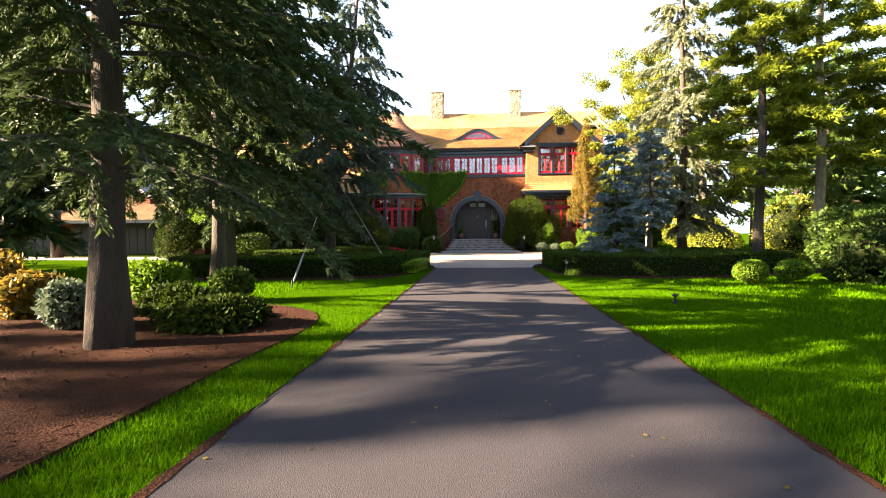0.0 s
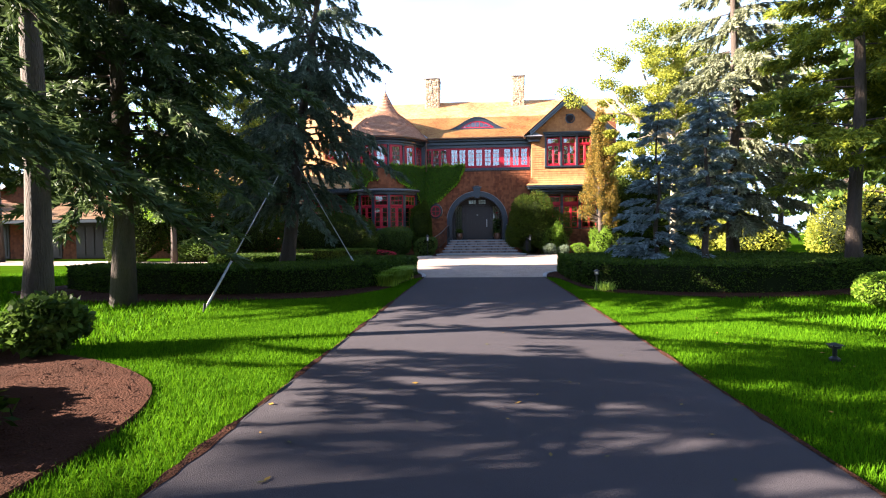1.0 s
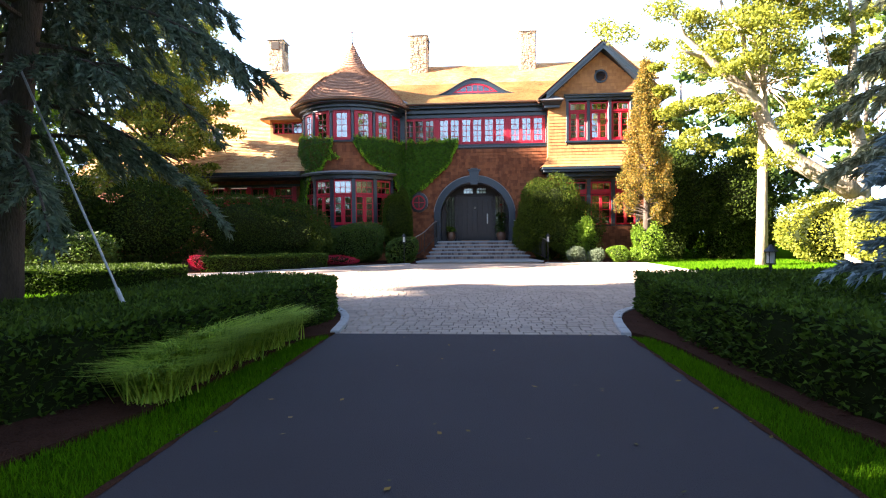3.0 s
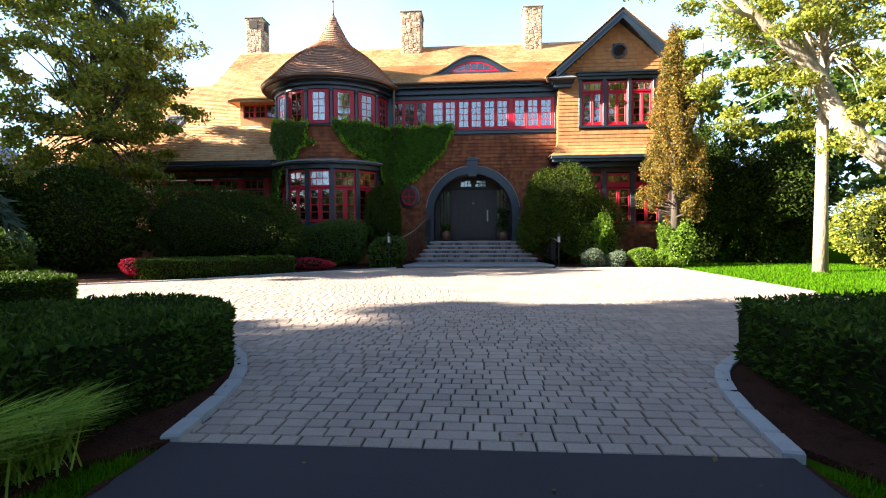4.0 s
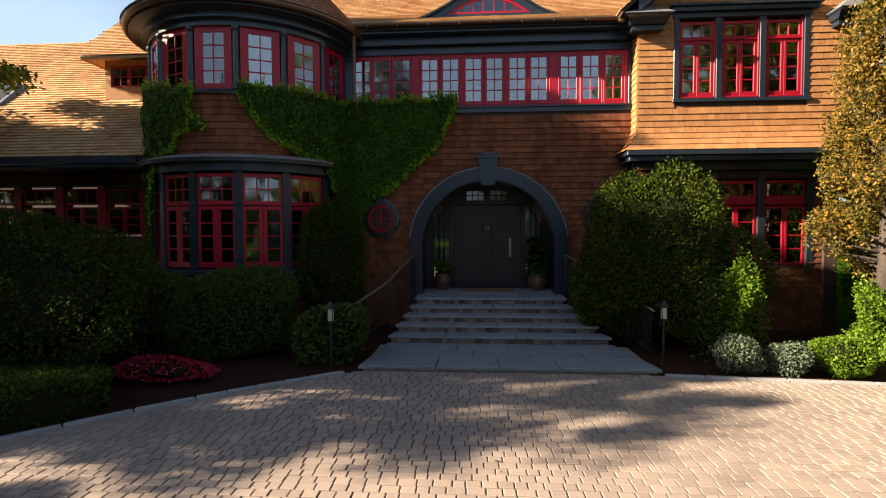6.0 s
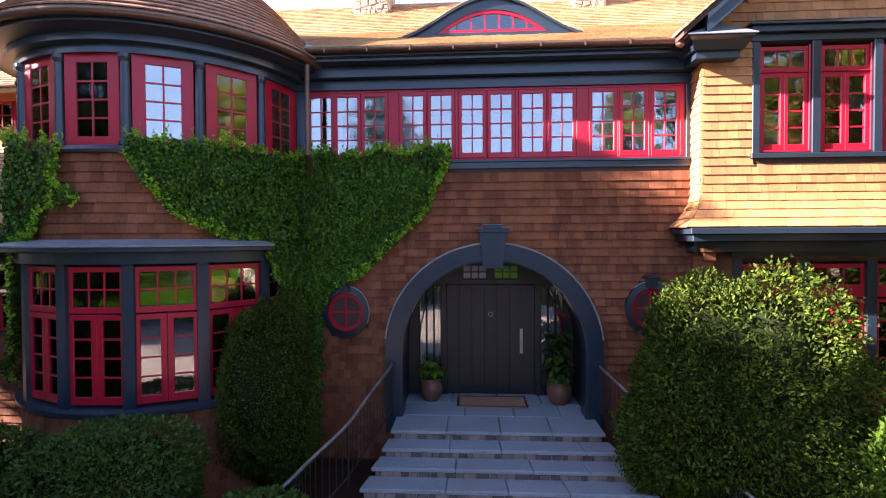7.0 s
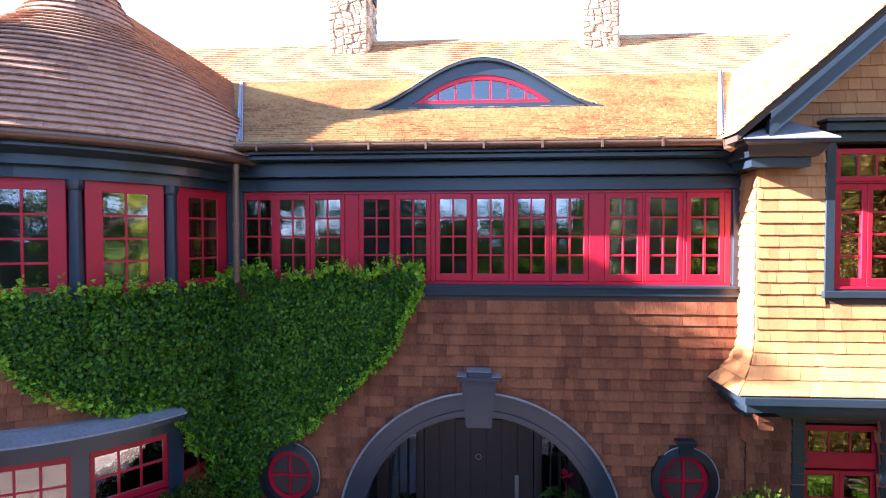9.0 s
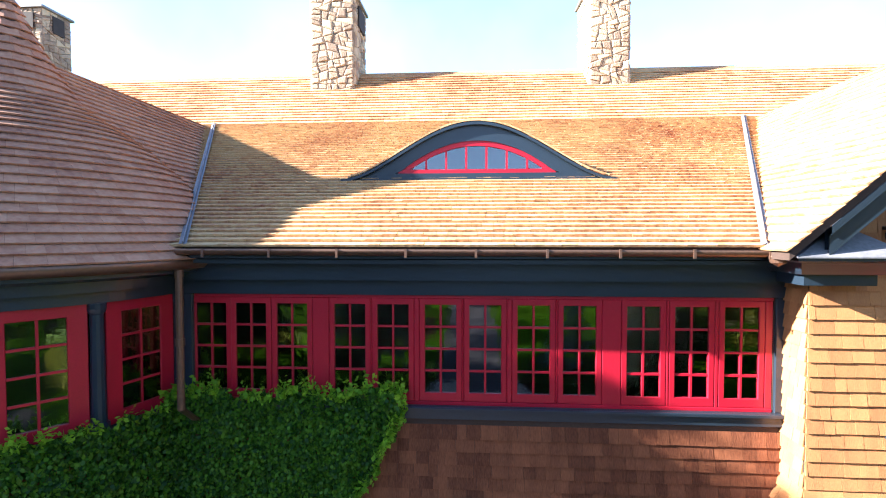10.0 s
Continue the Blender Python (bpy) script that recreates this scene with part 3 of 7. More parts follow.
cover(low, "shingle_field", "roof_main", (flat((-5.9, E0[0] - 0.04, E0[1] - 0.02), (1, 0, 0), lv, (0, -lv.z, lv.y)), 11.6, lv.length + 0.03, 0.128),
      keep=keep_low, near=lambda u, v: 4.0 < u < 7.6 and v < 1.5, seed=5, thick=0.026, wide=(0.09, 0.19))
up = slab("roof", [(-13.2, E1[0], E1[1]), (10.2, E1[0], E1[1]), (10.2, *RIDGE), (-13.2, *RIDGE)])
uv = Vector((0, 1.8, 1.6))
cover(up, "shingle_field", "roof", (flat((-13.2, *E1), (1, 0, 0), uv, (0, -uv.z, uv.y)), 23.4, uv.length, 0.128), seed=6, thick=0.022, wide=(0.12, 0.24))
slab("roof", [(-13.2, RIDGE[0], RIDGE[1]), (10.2, RIDGE[0], RIDGE[1]), (10.2, 14.5, 4.2), (-13.2, 14.5, 4.2)], mat="roof")
rc = Build()
rc.add([(-13.25, 6.52, 11.27), (10.2, 6.52, 11.27), (10.2, 6.7, 11.44), (-13.25, 6.7, 11.44), (10.2, 6.88, 11.27), (-13.25, 6.88, 11.27)], [(0, 1, 2, 3), (3, 2, 4, 5)])
part("ridge_cap", rc, "roof", house)

# the long roof of the west part, down to a low eave
left = slab("roof", [(-19.0, -1.45, 4.15), (-7.6, -1.45, 4.15), (-7.6, 3.7, 8.73), (-13.1, 3.7, 8.73), (-19.0, 3.7, 8.73)])
wv = Vector((0, 1, SL))


def keep_west(u, v, u0, u1):
    x, y = -19.0 + u, -1.5 + v * wv.normalized().y
    z = 4.13 + (y + 1.5) * SL
    if y > 0.35 and x > -8.75 and z < 9.7 - 0.87 * (-5.9 - x):
        return False
    if (x + 5.95) ** 2 + (y - 0.3) ** 2 < 2.42 ** 2:
        return False
    if -10.25 < x < -8.0 and 0.55 < y < 1.8:
        return False
    return z < 8.75 or (x > -13.15 and z < 9.76)


cover(left, "shingle_field", "roof", (flat((-19.0, -1.5, 4.13), (1, 0, 0), wv, (0, -SL, 1)), 13.0, 10.9, 0.135), keep=keep_west, seed=7, thick=0.022, wide=(0.12, 0.24))
slab("roof", [(-13.2, 3.7, 8.73), (-7.6, 3.7, 8.73), (-7.6, 6.7, 11.4), (-13.2, 6.7, 11.4)])
slab("roof", [(-19.0, 3.7, 8.75), (-13.1, 3.7, 8.75), (-13.1, 9.0, 4.1), (-19.0, 9.0, 4.1)], mat="roof")
gable = Build()
gable.add([(-13.2, 3.7, 8.5), (-13.2, 6.7, 11.35), (-13.2, 9.7, 8.5)], [(0, 1, 2)])
part("gable_wall", gable, "shingle", house)
frames("trim", [((-19.0, -1.52, 3.98), (-8.0, -1.44, 4.13)), ((-19.0, -1.44, 3.9), (-8.0, 0.02, 3.98))], "eave_board", "dark green-grey painted eave")
wl = Build()
WEST = [(-9.9 - 1.15 * i, -9.9 - 1.15 * i + 0.95, 2.3, 3.6) for i in range(5)]
wall_boxes(wl, -19.0, -7.6, 0.0, 3.95, 0.0, 0.3, WEST)
wall_west = part("wall", wl, "under", house)


def off_windows(holes, x_start, z_start, extra=None, pad=0.03):
    def test(u, v, u0, u1):
        x, z = x_start + u, z_start + v
        if any(h[0] - pad < x < h[1] + pad and h[2] - pad - 0.03 < z < h[3] + pad for h in holes):
            return False
        return extra(x, z) if extra else True
    return test


cover(wall_west, "shingle_field", "shingle", (flat((-19.0, 0, 0), (1, 0, 0), (0, 0, 1), (0, -1, 0)), 11.4, 3.9, 0.147), keep=off_windows(WEST, -19.0, 0.0), seed=8)
for h in WEST:
    for s in (-1, 1):
        sash(0.45, 0.72, 1, 3, 0.05, m=pose((h[0] + h[1]) / 2 + s * 0.235, 0.04, 2.34))
    sash(0.9, 0.42, 3, 1, 0.05, m=pose((h[0] + h[1]) / 2, 0.04, 3.12))
frames("red", [((h[1] + 0.0, -0.03, 2.2), (h[1] + 0.2, 0.1, 3.6)) for h in WEST], "window_frame")
frames("trim", [((-19, -0.04, 3.6), (-7.7, 0.05, 3.72))], "window_trim")

# shed dormer beside the tower
d = Build()
wall_boxes(d, -10.25, -7.9, 5.4, 7.0, 0.55, 0.7, [(-10.1, -8.1, 6.28, 6.86)])
d.box((-10.25, 0.7, 5.4), (-10.1, 2.6, 7.0))
dorm = part("dormer_wall", d, "shingle_new", house)
for i in range(4):
    sash(0.49, 0.56, 2, 2, 0.045, m=pose(-9.85 + 0.5 * i, 0.6, 6.29))
ds = Build()
ds.add([(-10.6, 0.15, 6.98), (-7.9, 0.15, 6.98), (-7.9, 2.9, 7.95), (-9.7, 2.9, 7.95), (-10.6, 2.0, 6.98), (-10.6, 0.15, 6.9), (-7.9, 0.15, 6.9), (-10.6, 2.0, 6.9)], [(0, 1, 2, 3), (0, 3, 4), (0, 5, 6, 1), (0, 4, 7, 5)])
part("dormer_roof", ds, "roof", house)
dl = Vector((0, 2.75, 0.97))
cover(house, "shingle_field", "roof", (flat((-10.6, 0.12, 6.975), (1, 0, 0), dl, (0, -0.97, 2.75)), 2.7, dl.length, 0.13), keep=lambda u, v, a, c: a > v * 0.3, seed=9)

# small lead-clad skylight on the long west roof
sk = Build()
vz = lambda y: 4.13 + (y + 1.5) * SL
sk.add([(-14.0, 0.3, vz(0.3)), (-13.0, 0.3, vz(0.3)), (-13.0, 1.2, vz(1.2)), (-14.0, 1.2, vz(1.2)), (-13.95, 0.3, vz(0.3) + 0.12), (-13.05, 0.3, vz(0.3) + 0.12), (-13.1, 1.15, vz(1.15) + 0.16), (-13.9, 1.15, vz(1.15) + 0.16)],
       [(0, 1, 5, 4), (1, 2, 6, 5), (3, 0, 4, 7), (2, 3, 7, 6), (4, 5, 6, 7)])
sky_ob = part("skylight", sk, "lead", house, "small lead-clad skylight in the roof")
sk = Build()
sk.quad((-13.85, 0.36, vz(0.36) + 0.13), (-13.15, 0.36, vz(0.36) + 0.13), (-13.2, 1.08, vz(1.08) + 0.167), (-13.8, 1.08, vz(1.08) + 0.167))
part("pane", sk, "iron", sky_ob, "dark skylight glass")

# eyebrow dormer -----------------------------------------------------------
eb = Build()
ns = 40
xs = [-1.95 + 3.9 * i / ns for i in range(ns + 1)]
for i in range(ns):
    x0, x1 = xs[i], xs[i + 1]
    for y, dy in ((1.42, 0.1),):
        e0, e1 = eyebrow(x0), eyebrow(x1)
        g0, g1 = (max(0, 0.46 * (1 - (x / 1.12) ** 2)) if abs(x) < 1.12 else 0 for x in (x0, x1))
        base = 8.20
        if g0 + g1 > 0:
            eb.add([(x0, y, base + 0.09 + g0), (x1, y, base + 0.09 + g1), (x1, y, base + e1), (x0, y, base + e0)], [(0, 1, 2, 3)])
            eb.add([(x0, y, base), (x1, y, base), (x1, y, base + 0.09), (x0, y, base + 0.09)], [(0, 1, 2, 3)])
            eb.add([(x0, y, base + 0.09 + g0), (x1, y, base + 0.09 + g1), (x1, y + 0.1, base + 0.09 + g1), (x0, y + 0.1, base + 0.09 + g0)], [(3, 2, 1, 0)])
        else:
            eb.add([(x0, y, base), (x1, y, base), (x1, y, base + e1), (x0, y, base + e0)], [(0, 1, 2, 3)])
        eb.add([(x0, y - 0.07, base + e0 - 0.035), (x1, y - 0.07, base + e1 - 0.035), (x1, y, base + e1 - 0.035), (x0, y, base + e0 - 0.035)], [(3, 2, 1, 0)])
        eb.add([(x0, y - 0.07, base + e0 - 0.035), (x1, y - 0.07, base + e1 - 0.035), (x1, y - 0.07, base + e1 + 0.005), (x0, y - 0.07, base + e0 + 0.005)], [(0, 1, 2, 3)])
brow = part("eyebrow_dormer", eb, "trim", house, "curved eyebrow dormer in dark paint")
ew = Build()
for i in range(ns):
    x0, x1 = xs[i], xs[i + 1]
    if abs(x0) < 1.1 and abs(x1) < 1.1:
        g0, g1 = (0.46 * (1 - (x / 1.12) ** 2) for x in (x0, x1))
        k0, k1 = (max(0.02, g - 0.07) for g in (g0, g1))
        ew.add([(x0, 1.44, 8.29 + k0), (x1, 1.44, 8.29 + k1), (x1, 1.44, 8.29 + g1), (x0, 1.44, 8.29 + g0)], [(0, 1, 2, 3)])
        ew.add([(x0, 1.44, 8.29 + k0), (x1, 1.44, 8.29 + k1), (x1, 1.49, 8.29 + k1), (x0, 1.49, 8.29 + k0)], [(3, 2, 1, 0)])
ew.box((-1.12, 1.43, 8.285), (1.12, 1.49, 8.345))
for i in range(6):
    x = -0.72 + 0.288 * i
    ew.box((x - 0.014, 1.446, 8.345), (x + 0.014, 1.475, 8.29 + 0.46 * (1 - (x / 1.12) ** 2) - 0.06))
part("dormer_glazing", ew, "red", brow)
cuts = [-0.98, -0.72, -0.432, -0.144, 0.144, 0.432, 0.72, 0.98]
for x0, x1 in zip(cuts, cuts[1:]):
    q = Build()
    g0, g1 = (0.46 * (1 - (x / 1.12) ** 2) - 0.05 for x in (x0, x1))
    q.add([(x0, 1.452, 8.34), (x1, 1.452, 8.34), (x1, 1.452 + g1 * 0.03, 8.29 + g1), (x0, 1.452 + g0 * 0.03, 8.29 + g0)], [(0, 1, 2, 3)])
    part("pane", q, "glass", brow).visible_shadow = False


def brow_place(u, v):
    x = -1.95 + u
    h = eyebrow(x)
    y0, z0 = 1.36, 8.20 + h
    reach = h / 0.36 + 0.12
    t = min(v / 2.4, 1)
    e = 0.01
    sl = (eyebrow(x + e) - eyebrow(x - e)) / (2 * e)
    return (x, y0 + reach * t, z0 + reach * t * 0.1 + 0.01), Vector((-sl, -0.12, 1)).normalized()


br = Build()
nv = 10
for i in range(ns + 1):
    for j in range(nv + 1):
        br.v.append(tuple(Vector(brow_place(xs[i] + 1.95, 2.4 * j / nv)[0])))
for i in range(ns):
    for j in range(nv):
        k = i * (nv + 1) + j
        br.f.append((k, k + nv + 1, k + nv + 2, k + 1))
part("dormer_roof", br, "under", brow)
cover(brow, "shingle_field", "roof", (brow_place, 3.9, 2.4, 0.15), keep=lambda u, v, a, c: eyebrow(-1.95 + u) > 0.03, seed=10, thick=0.022)

# round tower ---------------------------------------------------------------
TC, TR = (-5.95, 0.3, 0.0), 2.38
A0, A1 = radians(-128), radians(86)


def ring(name, prof, mat, a0=A0, a1=A1, sides=56, label="", smooth=False):
    r = Build()
    r.lathe(TC, prof, sides, a0, a1)
    return part(name, r, mat, house, label, smooth)


tw = ring("tower_wall", [(TR, 0), (TR, 1.5), (TR - 0.2, 1.5), (TR - 0.2, 3.78), (TR, 3.78), (TR, 5.36), (TR - 0.2, 5.36), (TR - 0.2, 5.3)], "under")


def tower_place(z0, r=TR):
    def place(u, v):
        a = A0 + u / TR
        return (TC[0] + r * math.sin(a), TC[1] - r * math.cos(a), z0 + v), (math.sin(a), -math.cos(a), 0)
    return place


cover(tw, "shingle_field", "shingle", (tower_place(4.0), (A1 - A0) * TR, 1.32, 0.147), seed=11)
cover(tw, "shingle_field", "shingle", (tower_place(0.02), (A1 - A0) * TR, 1.45, 0.147), seed=12)
ring("tower_sill", [(TR, 5.30), (TR + 0.07, 5.30), (TR + 0.09, 5.34), (TR + 0.05, 5.40), (TR - 0.15, 5.41)], "trim", label="dark green-grey painted sill")
ring("tower_frieze", [(TR - 0.1, 6.72), (TR + 0.03, 6.72), (TR + 0.03, 6.84), (TR + 0.16, 6.85), (TR + 0.16, 6.95), (TR + 0.42, 7.0), (TR + 0.42, 7.06), (TR - 0.1, 7.06)], "trim", label="dark green-grey painted tower cornice")
ring("tower_gutter", [(TR + 0.42, 7.12), (TR + 0.42, 7.05), (TR + 0.50, 7.04), (TR + 0.545, 7.08), (TR + 0.55, 7.15), (TR + 0.53, 7.16)], "copper", label="brown weathered copper gutter", smooth=True)
ring("lead_skirt", [(TR - 0.02, 4.06), (TR + 0.10, 4.05), (TR + 0.34, 3.97), (TR + 0.34, 3.95), (TR + 0.3, 3.94)], "lead", a1=radians(60), label="grey lead flashing over the bay", sides=40)
ring("bay_cornice", [(TR + 0.3, 3.95), (TR + 0.3, 3.88), (TR + 0.1, 3.86), (TR + 0.1, 3.70), (TR - 0.1, 3.70)], "trim", a1=radians(60))
ring("bay_sill", [(TR - 0.15, 1.62), (TR + 0.02, 1.60), (TR + 0.1, 1.56), (TR + 0.1, 1.50), (TR, 1.46)], "trim")
STEP = radians(23.5)
for k in range(-5, 4):
    a = radians(2.0) + STEP * k
    m = Matrix.Translation((TC[0] + (TR - 0.06) * math.sin(a), TC[1] - (TR - 0.06) * math.cos(a), 0)) @ Matrix.Rotation(a, 4, "Z")
    sash(0.80, 1.32, 2, 4, 0.17, 0.13, 0.13, 0.06, m=m @ pose(0, 0.02, 5.41))
    for s in (-1, 1):
        sash(0.43, 1.32, 1, 4, 0.085, 0.08, 0.12, 0.05, m=m @ pose(s * 0.217, 0.02, 1.64))
    sash(0.865, 0.68, 3, 2, 0.085, 0.08, 0.09, 0.05, m=m @ pose(0, 0.02, 2.98))
    c = a + STEP / 2
    px, py = TC[0] + (TR - 0.02) * math.sin(c), TC[1] - (TR - 0.02) * math.cos(c)
    col = Build()
    col.lathe((px, py, 0), [(0.0, 5.41), (0.10, 5.41), (0.10, 5.47), (0.075, 5.49), (0.068, 6.0), (0.062, 6.6), (0.075, 6.62), (0.09, 6.66), (0.09, 6.72), (0, 6.72)], 12)
    part("column", col, "trim", house, smooth=False)
    pier = Build()
    pier.add([(TC[0] + r * math.sin(c + s), TC[1] - r * math.cos(c + s), z) for z in (1.5, 3.75) for r, s in ((TR - 0.16, -0.04), (TR + 0.04, -0.034), (TR + 0.04, 0.034), (TR - 0.16, 0.04))],
             [(0, 1, 5, 4), (1, 2, 6, 5), (2, 3, 7, 6)])
    part("pier", pier, "trim", house)
    side = Build()
    for s in (-1, 1):
        a2 = c + s * 0.052
        qx, qy = TC[0] + (TR - 0.07) * math.sin(a2), TC[1] - (TR - 0.07) * math.cos(a2)
        side.tube([(qx, qy, 5.41), (qx, qy, 6.72)], 0.045, 6)
    part("column_backing", side, "red", house)
# room within, dimmed by its dark colour
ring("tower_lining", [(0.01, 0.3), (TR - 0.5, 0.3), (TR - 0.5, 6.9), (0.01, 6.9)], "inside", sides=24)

CONE = [(2.93, 7.14), (2.62, 7.46), (2.30, 7.80), (1.95, 8.18), (1.55, 8.55), (1.12, 8.86), (0.80, 9.10), (0.55, 9.46), (0.34, 9.86), (0.17, 10.22), (0.06, 10.46)]
C0, C1 = radians(-140), radians(118)
cone = ring("tower_roof", CONE, "under", C0, C1, 60)
ring("tower_soffit", [(TR, 7.06), (2.90, 7.10), (2.93, 7.14)], "trim", C0, C1, 60)
lens_ = [0.0]
for (r0, z0), (r1, z1) in zip(CONE, CONE[1:]):
    lens_.append(lens_[-1] + math.hypot(r1 - r0, z1 - z0))


def cone_at(v):
    v = min(max(v, 0), lens_[-1] - 1e-4)
    i = max(k for k in range(len(CONE) - 1) if lens_[k] <= v)
    t = (v - lens_[i]) / (lens_[i + 1] - lens_[i])
    (r0, z0), (r1, z1) = CONE[i], CONE[i + 1]
    d = math.hypot(r1 - r0, z1 - z0)
    return r0 + (r1 - r0) * t, z0 + (z1 - z0) * t, (z1 - z0) / d, (r0 - r1) / d


cb = Build()
rnd = random.Random(21)
v = 0.0
while v < lens_[-1] - 0.06:
    r0, z0, nr, nz = cone_at(v)
    r1, z1, _, _ = cone_at(v + 0.145)
    a = C0
    while a < C1:
        wa = rnd.uniform(0.10, 0.24) / max(r0, 0.25)
        gap = 0.002 / max(r0, 0.25)
        t = 0.036 * rnd.uniform(0.94, 1.06)
        vs = []
        for aa, rr, zz, h in ((a, r0, z0, 0.014), (a + wa - gap, r0, z0, 0.014), (a, r0, z0, t), (a + wa - gap, r0, z0, t), (a, r1, z1, 0.002), (a + wa - gap, r1, z1, 0.002)):
            rr, zz = rr + nr * h, zz + nz * h
            vs.append((TC[0] + rr * math.sin(aa), TC[1] - rr * math.cos(aa), zz))
        cb.add(vs, [(2, 3, 5, 4), (0, 1, 3, 2), (0, 2, 4), (1, 5, 3)])
        a += wa
    v += 0.13
part("shingle_field", cb, "roof_tower", cone)["kind"] = "stuff"
fin = Build()
fin.lathe((TC[0], TC[1], 0), [(0.09, 10.38), (0.05, 10.5), (0.03, 10.6), (0.022, 11.0), (0.05, 11.06), (0.015, 11.12), (0.0, 11.35)], 10)
part("finial", fin, "copper", house, "slim copper finial")
# roof from the tower back to the main roof
for s in (1, -1):
    tx = lambda x: TC[0] + s * x
    slab("roof", [(tx(2.85), 0.3, 7.2), (tx(0.0), 0.32, 9.8), (tx(0), 5.4, 9.8), (tx(2.85), 5.4, 7.2)][::s])
    sv = Vector((-s * 2.85, 0, 2.6))

    def keep_side(u, v, u0, u1, s=s):
        y, t = 0.0 + u, v / sv.length
        x = TC[0] + s * 2.85 * (1 - t)
        z = 7.2 + 2.6 * t
        d_ = math.hypot(x - TC[0], y - TC[1])
        rc_ = max([r for r, zz in CONE if zz >= z - 0.2] or [0])
        if s > 0:
            return y - 0.5 < (-3.15 - x) / 0.48 - 0.5 and (y > 0.3)
        return y > 0.3

    cover(house, "shingle_field", "roof_tower", (flat((tx(2.87), 0.0, 7.19), (0, 1, 0), sv, (s * 2.6, 0, 2.85)), 5.4, sv.length, 0.13), keep=keep_side, seed=13 + s, thick=0.022)
for sx, x0, x1 in ((-1, -3.15, -5.74), (1, 2.87, 5.46)):
    vl = Build()
    a, c = Vector((x0, -0.55, 7.30)), Vector((x1, 4.9, 9.83))
    for o in (-0.07, -0.02):
        e = Vector((o + 0.045, 0, 0.02))
        w = Vector((0.022, 0, 0.006))
        vl.quad(tuple(a + e - w), tuple(a + e + w), tuple(c + e + w), tuple(c + e - w))
    vl.tube([tuple(a + Vector((0, 0, 0.04))), tuple(c + Vector((0, 0, 0.04)))], 0.009, 6)
    part("valley_flashing", vl, "lead", house, "grey lead valley flashing")
pipe = Build()
pipe.tube([(-3.24, -0.5, 7.2), (-3.24, -0.48, 7.1), (-3.24, -0.48, 5.5), (-3.3, -0.05, 5.2), (-3.3, -0.05, 0.3)], 0.042, 12)
for z in (6.95, 6.2):
    pipe.tube([(-3.24, -0.48, z), (-3.24, -0.48, z + 0.08)], 0.05, 12)
part("downpipe", pipe, "copper", house, "brown copper downpipe")

# gabled wing ---------------------------------------------------------------
WX0, WX1, WY = 3.38, 8.1, -0.4
UPW = [(4.30, 5.12), (5.26, 6.08), (6.22, 7.04)]
gw = Build()
wall_boxes(gw, WX0, WX1, 4.2, 7.4, WY, WY + 0.3, [(4.22, 7.12, 5.44, 7.24)])
gw.add([(WX0, WY, 7.4), (WX1, WY, 7.4), (5.74, WY, 9.62)], [(0, 1, 2)])
gw.box((WX0, WY + 0.3, 4.2), (WX0 + 0.3, 2.0, 7.4))
gw.box((WX1 - 0.3, WY + 0.3, 0), (WX1, 6.0, 7.4))
wall_wing = part("wall", gw, "under", house)


def flare(v):
    return 0.38 * max(0.0, 1 - v / 0.62) ** 2


def wing_place(u, v):
    f = flare(v)
    return (WX0 - f + u * (WX1 - WX0 + f) / (WX1 - WX0), WY - f, 4.2 + v), Vector((0, -1, 1.226 * max(0.0, 1 - v / 0.62))).normalized()


def wing_keep(u, v, u0, u1):
    x, z = WX0 + u, 4.2 + v
    if 5.30 < z < 7.5:
        if 4.2 < WX0 + u0 and WX0 + u1 < 7.14:
            return False
        if WX0 + u0 < 4.2 < WX0 + u1:
            return (u0, 4.2 - WX0)
        if WX0 + u0 < 7.14 < WX0 + u1:
            return (7.14 - WX0, u1)
    if z > 7.3 and not (abs(x - 5.74) < (9.62 - z) * 1.03):
        return False
    return (x - 5.74) ** 2 + (z - 8.32) ** 2 > 0.27 ** 2


cover(wall_wing, "shingle_field", "shingle_new", (wing_place, WX1 - WX0, 5.4, 0.147), keep=wing_keep, seed=15, thick=0.018, under=0.006)


def return_place(u, v):
    f = flare(v)
    return (WX0 - f, 0.02 - u * (0.42 + f) / 0.42, 4.2 + v), Vector((-1, 0, 1.226 * max(0.0, 1 - v / 0.62))).normalized()


cover(wall_wing, "shingle_field", "shingle_new", (return_place, 0.42, 2.75, 0.147), seed=16, thick=0.018, under=0.006)
for x0, x1 in UPW:
    xm = (x0 + x1) / 2
    for s in (-1, 1):
        sash(0.37, 1.27, 1, 4, 0.062, 0.08, 0.1, 0.05, m=pose(xm + s * 0.187, WY + 0.05, 5.47))
    sash(0.75, 0.41, 3, 1, 0.055, 0.07, 0.07, 0.05, m=pose(xm, WY + 0.05, 6.76))
frames("red", [((x0, WY + 0.0, 5.45), (x0 + 0.033, WY + 0.1, 7.2)) for x0, x1 in UPW] + [((x1 - 0.033, WY + 0.0, 5.45), (x1, WY + 0.1, 7.2)) for x0, x1 in UPW] +
       [((x0 + 0.034, WY - 0.004, 6.742), (x1 - 0.034, WY + 0.1, 6.758)) for x0, x1 in UPW] + [((x0, WY - 0.01, 5.44), (x1, WY + 0.1, 5.47)) for x0, x1 in UPW])
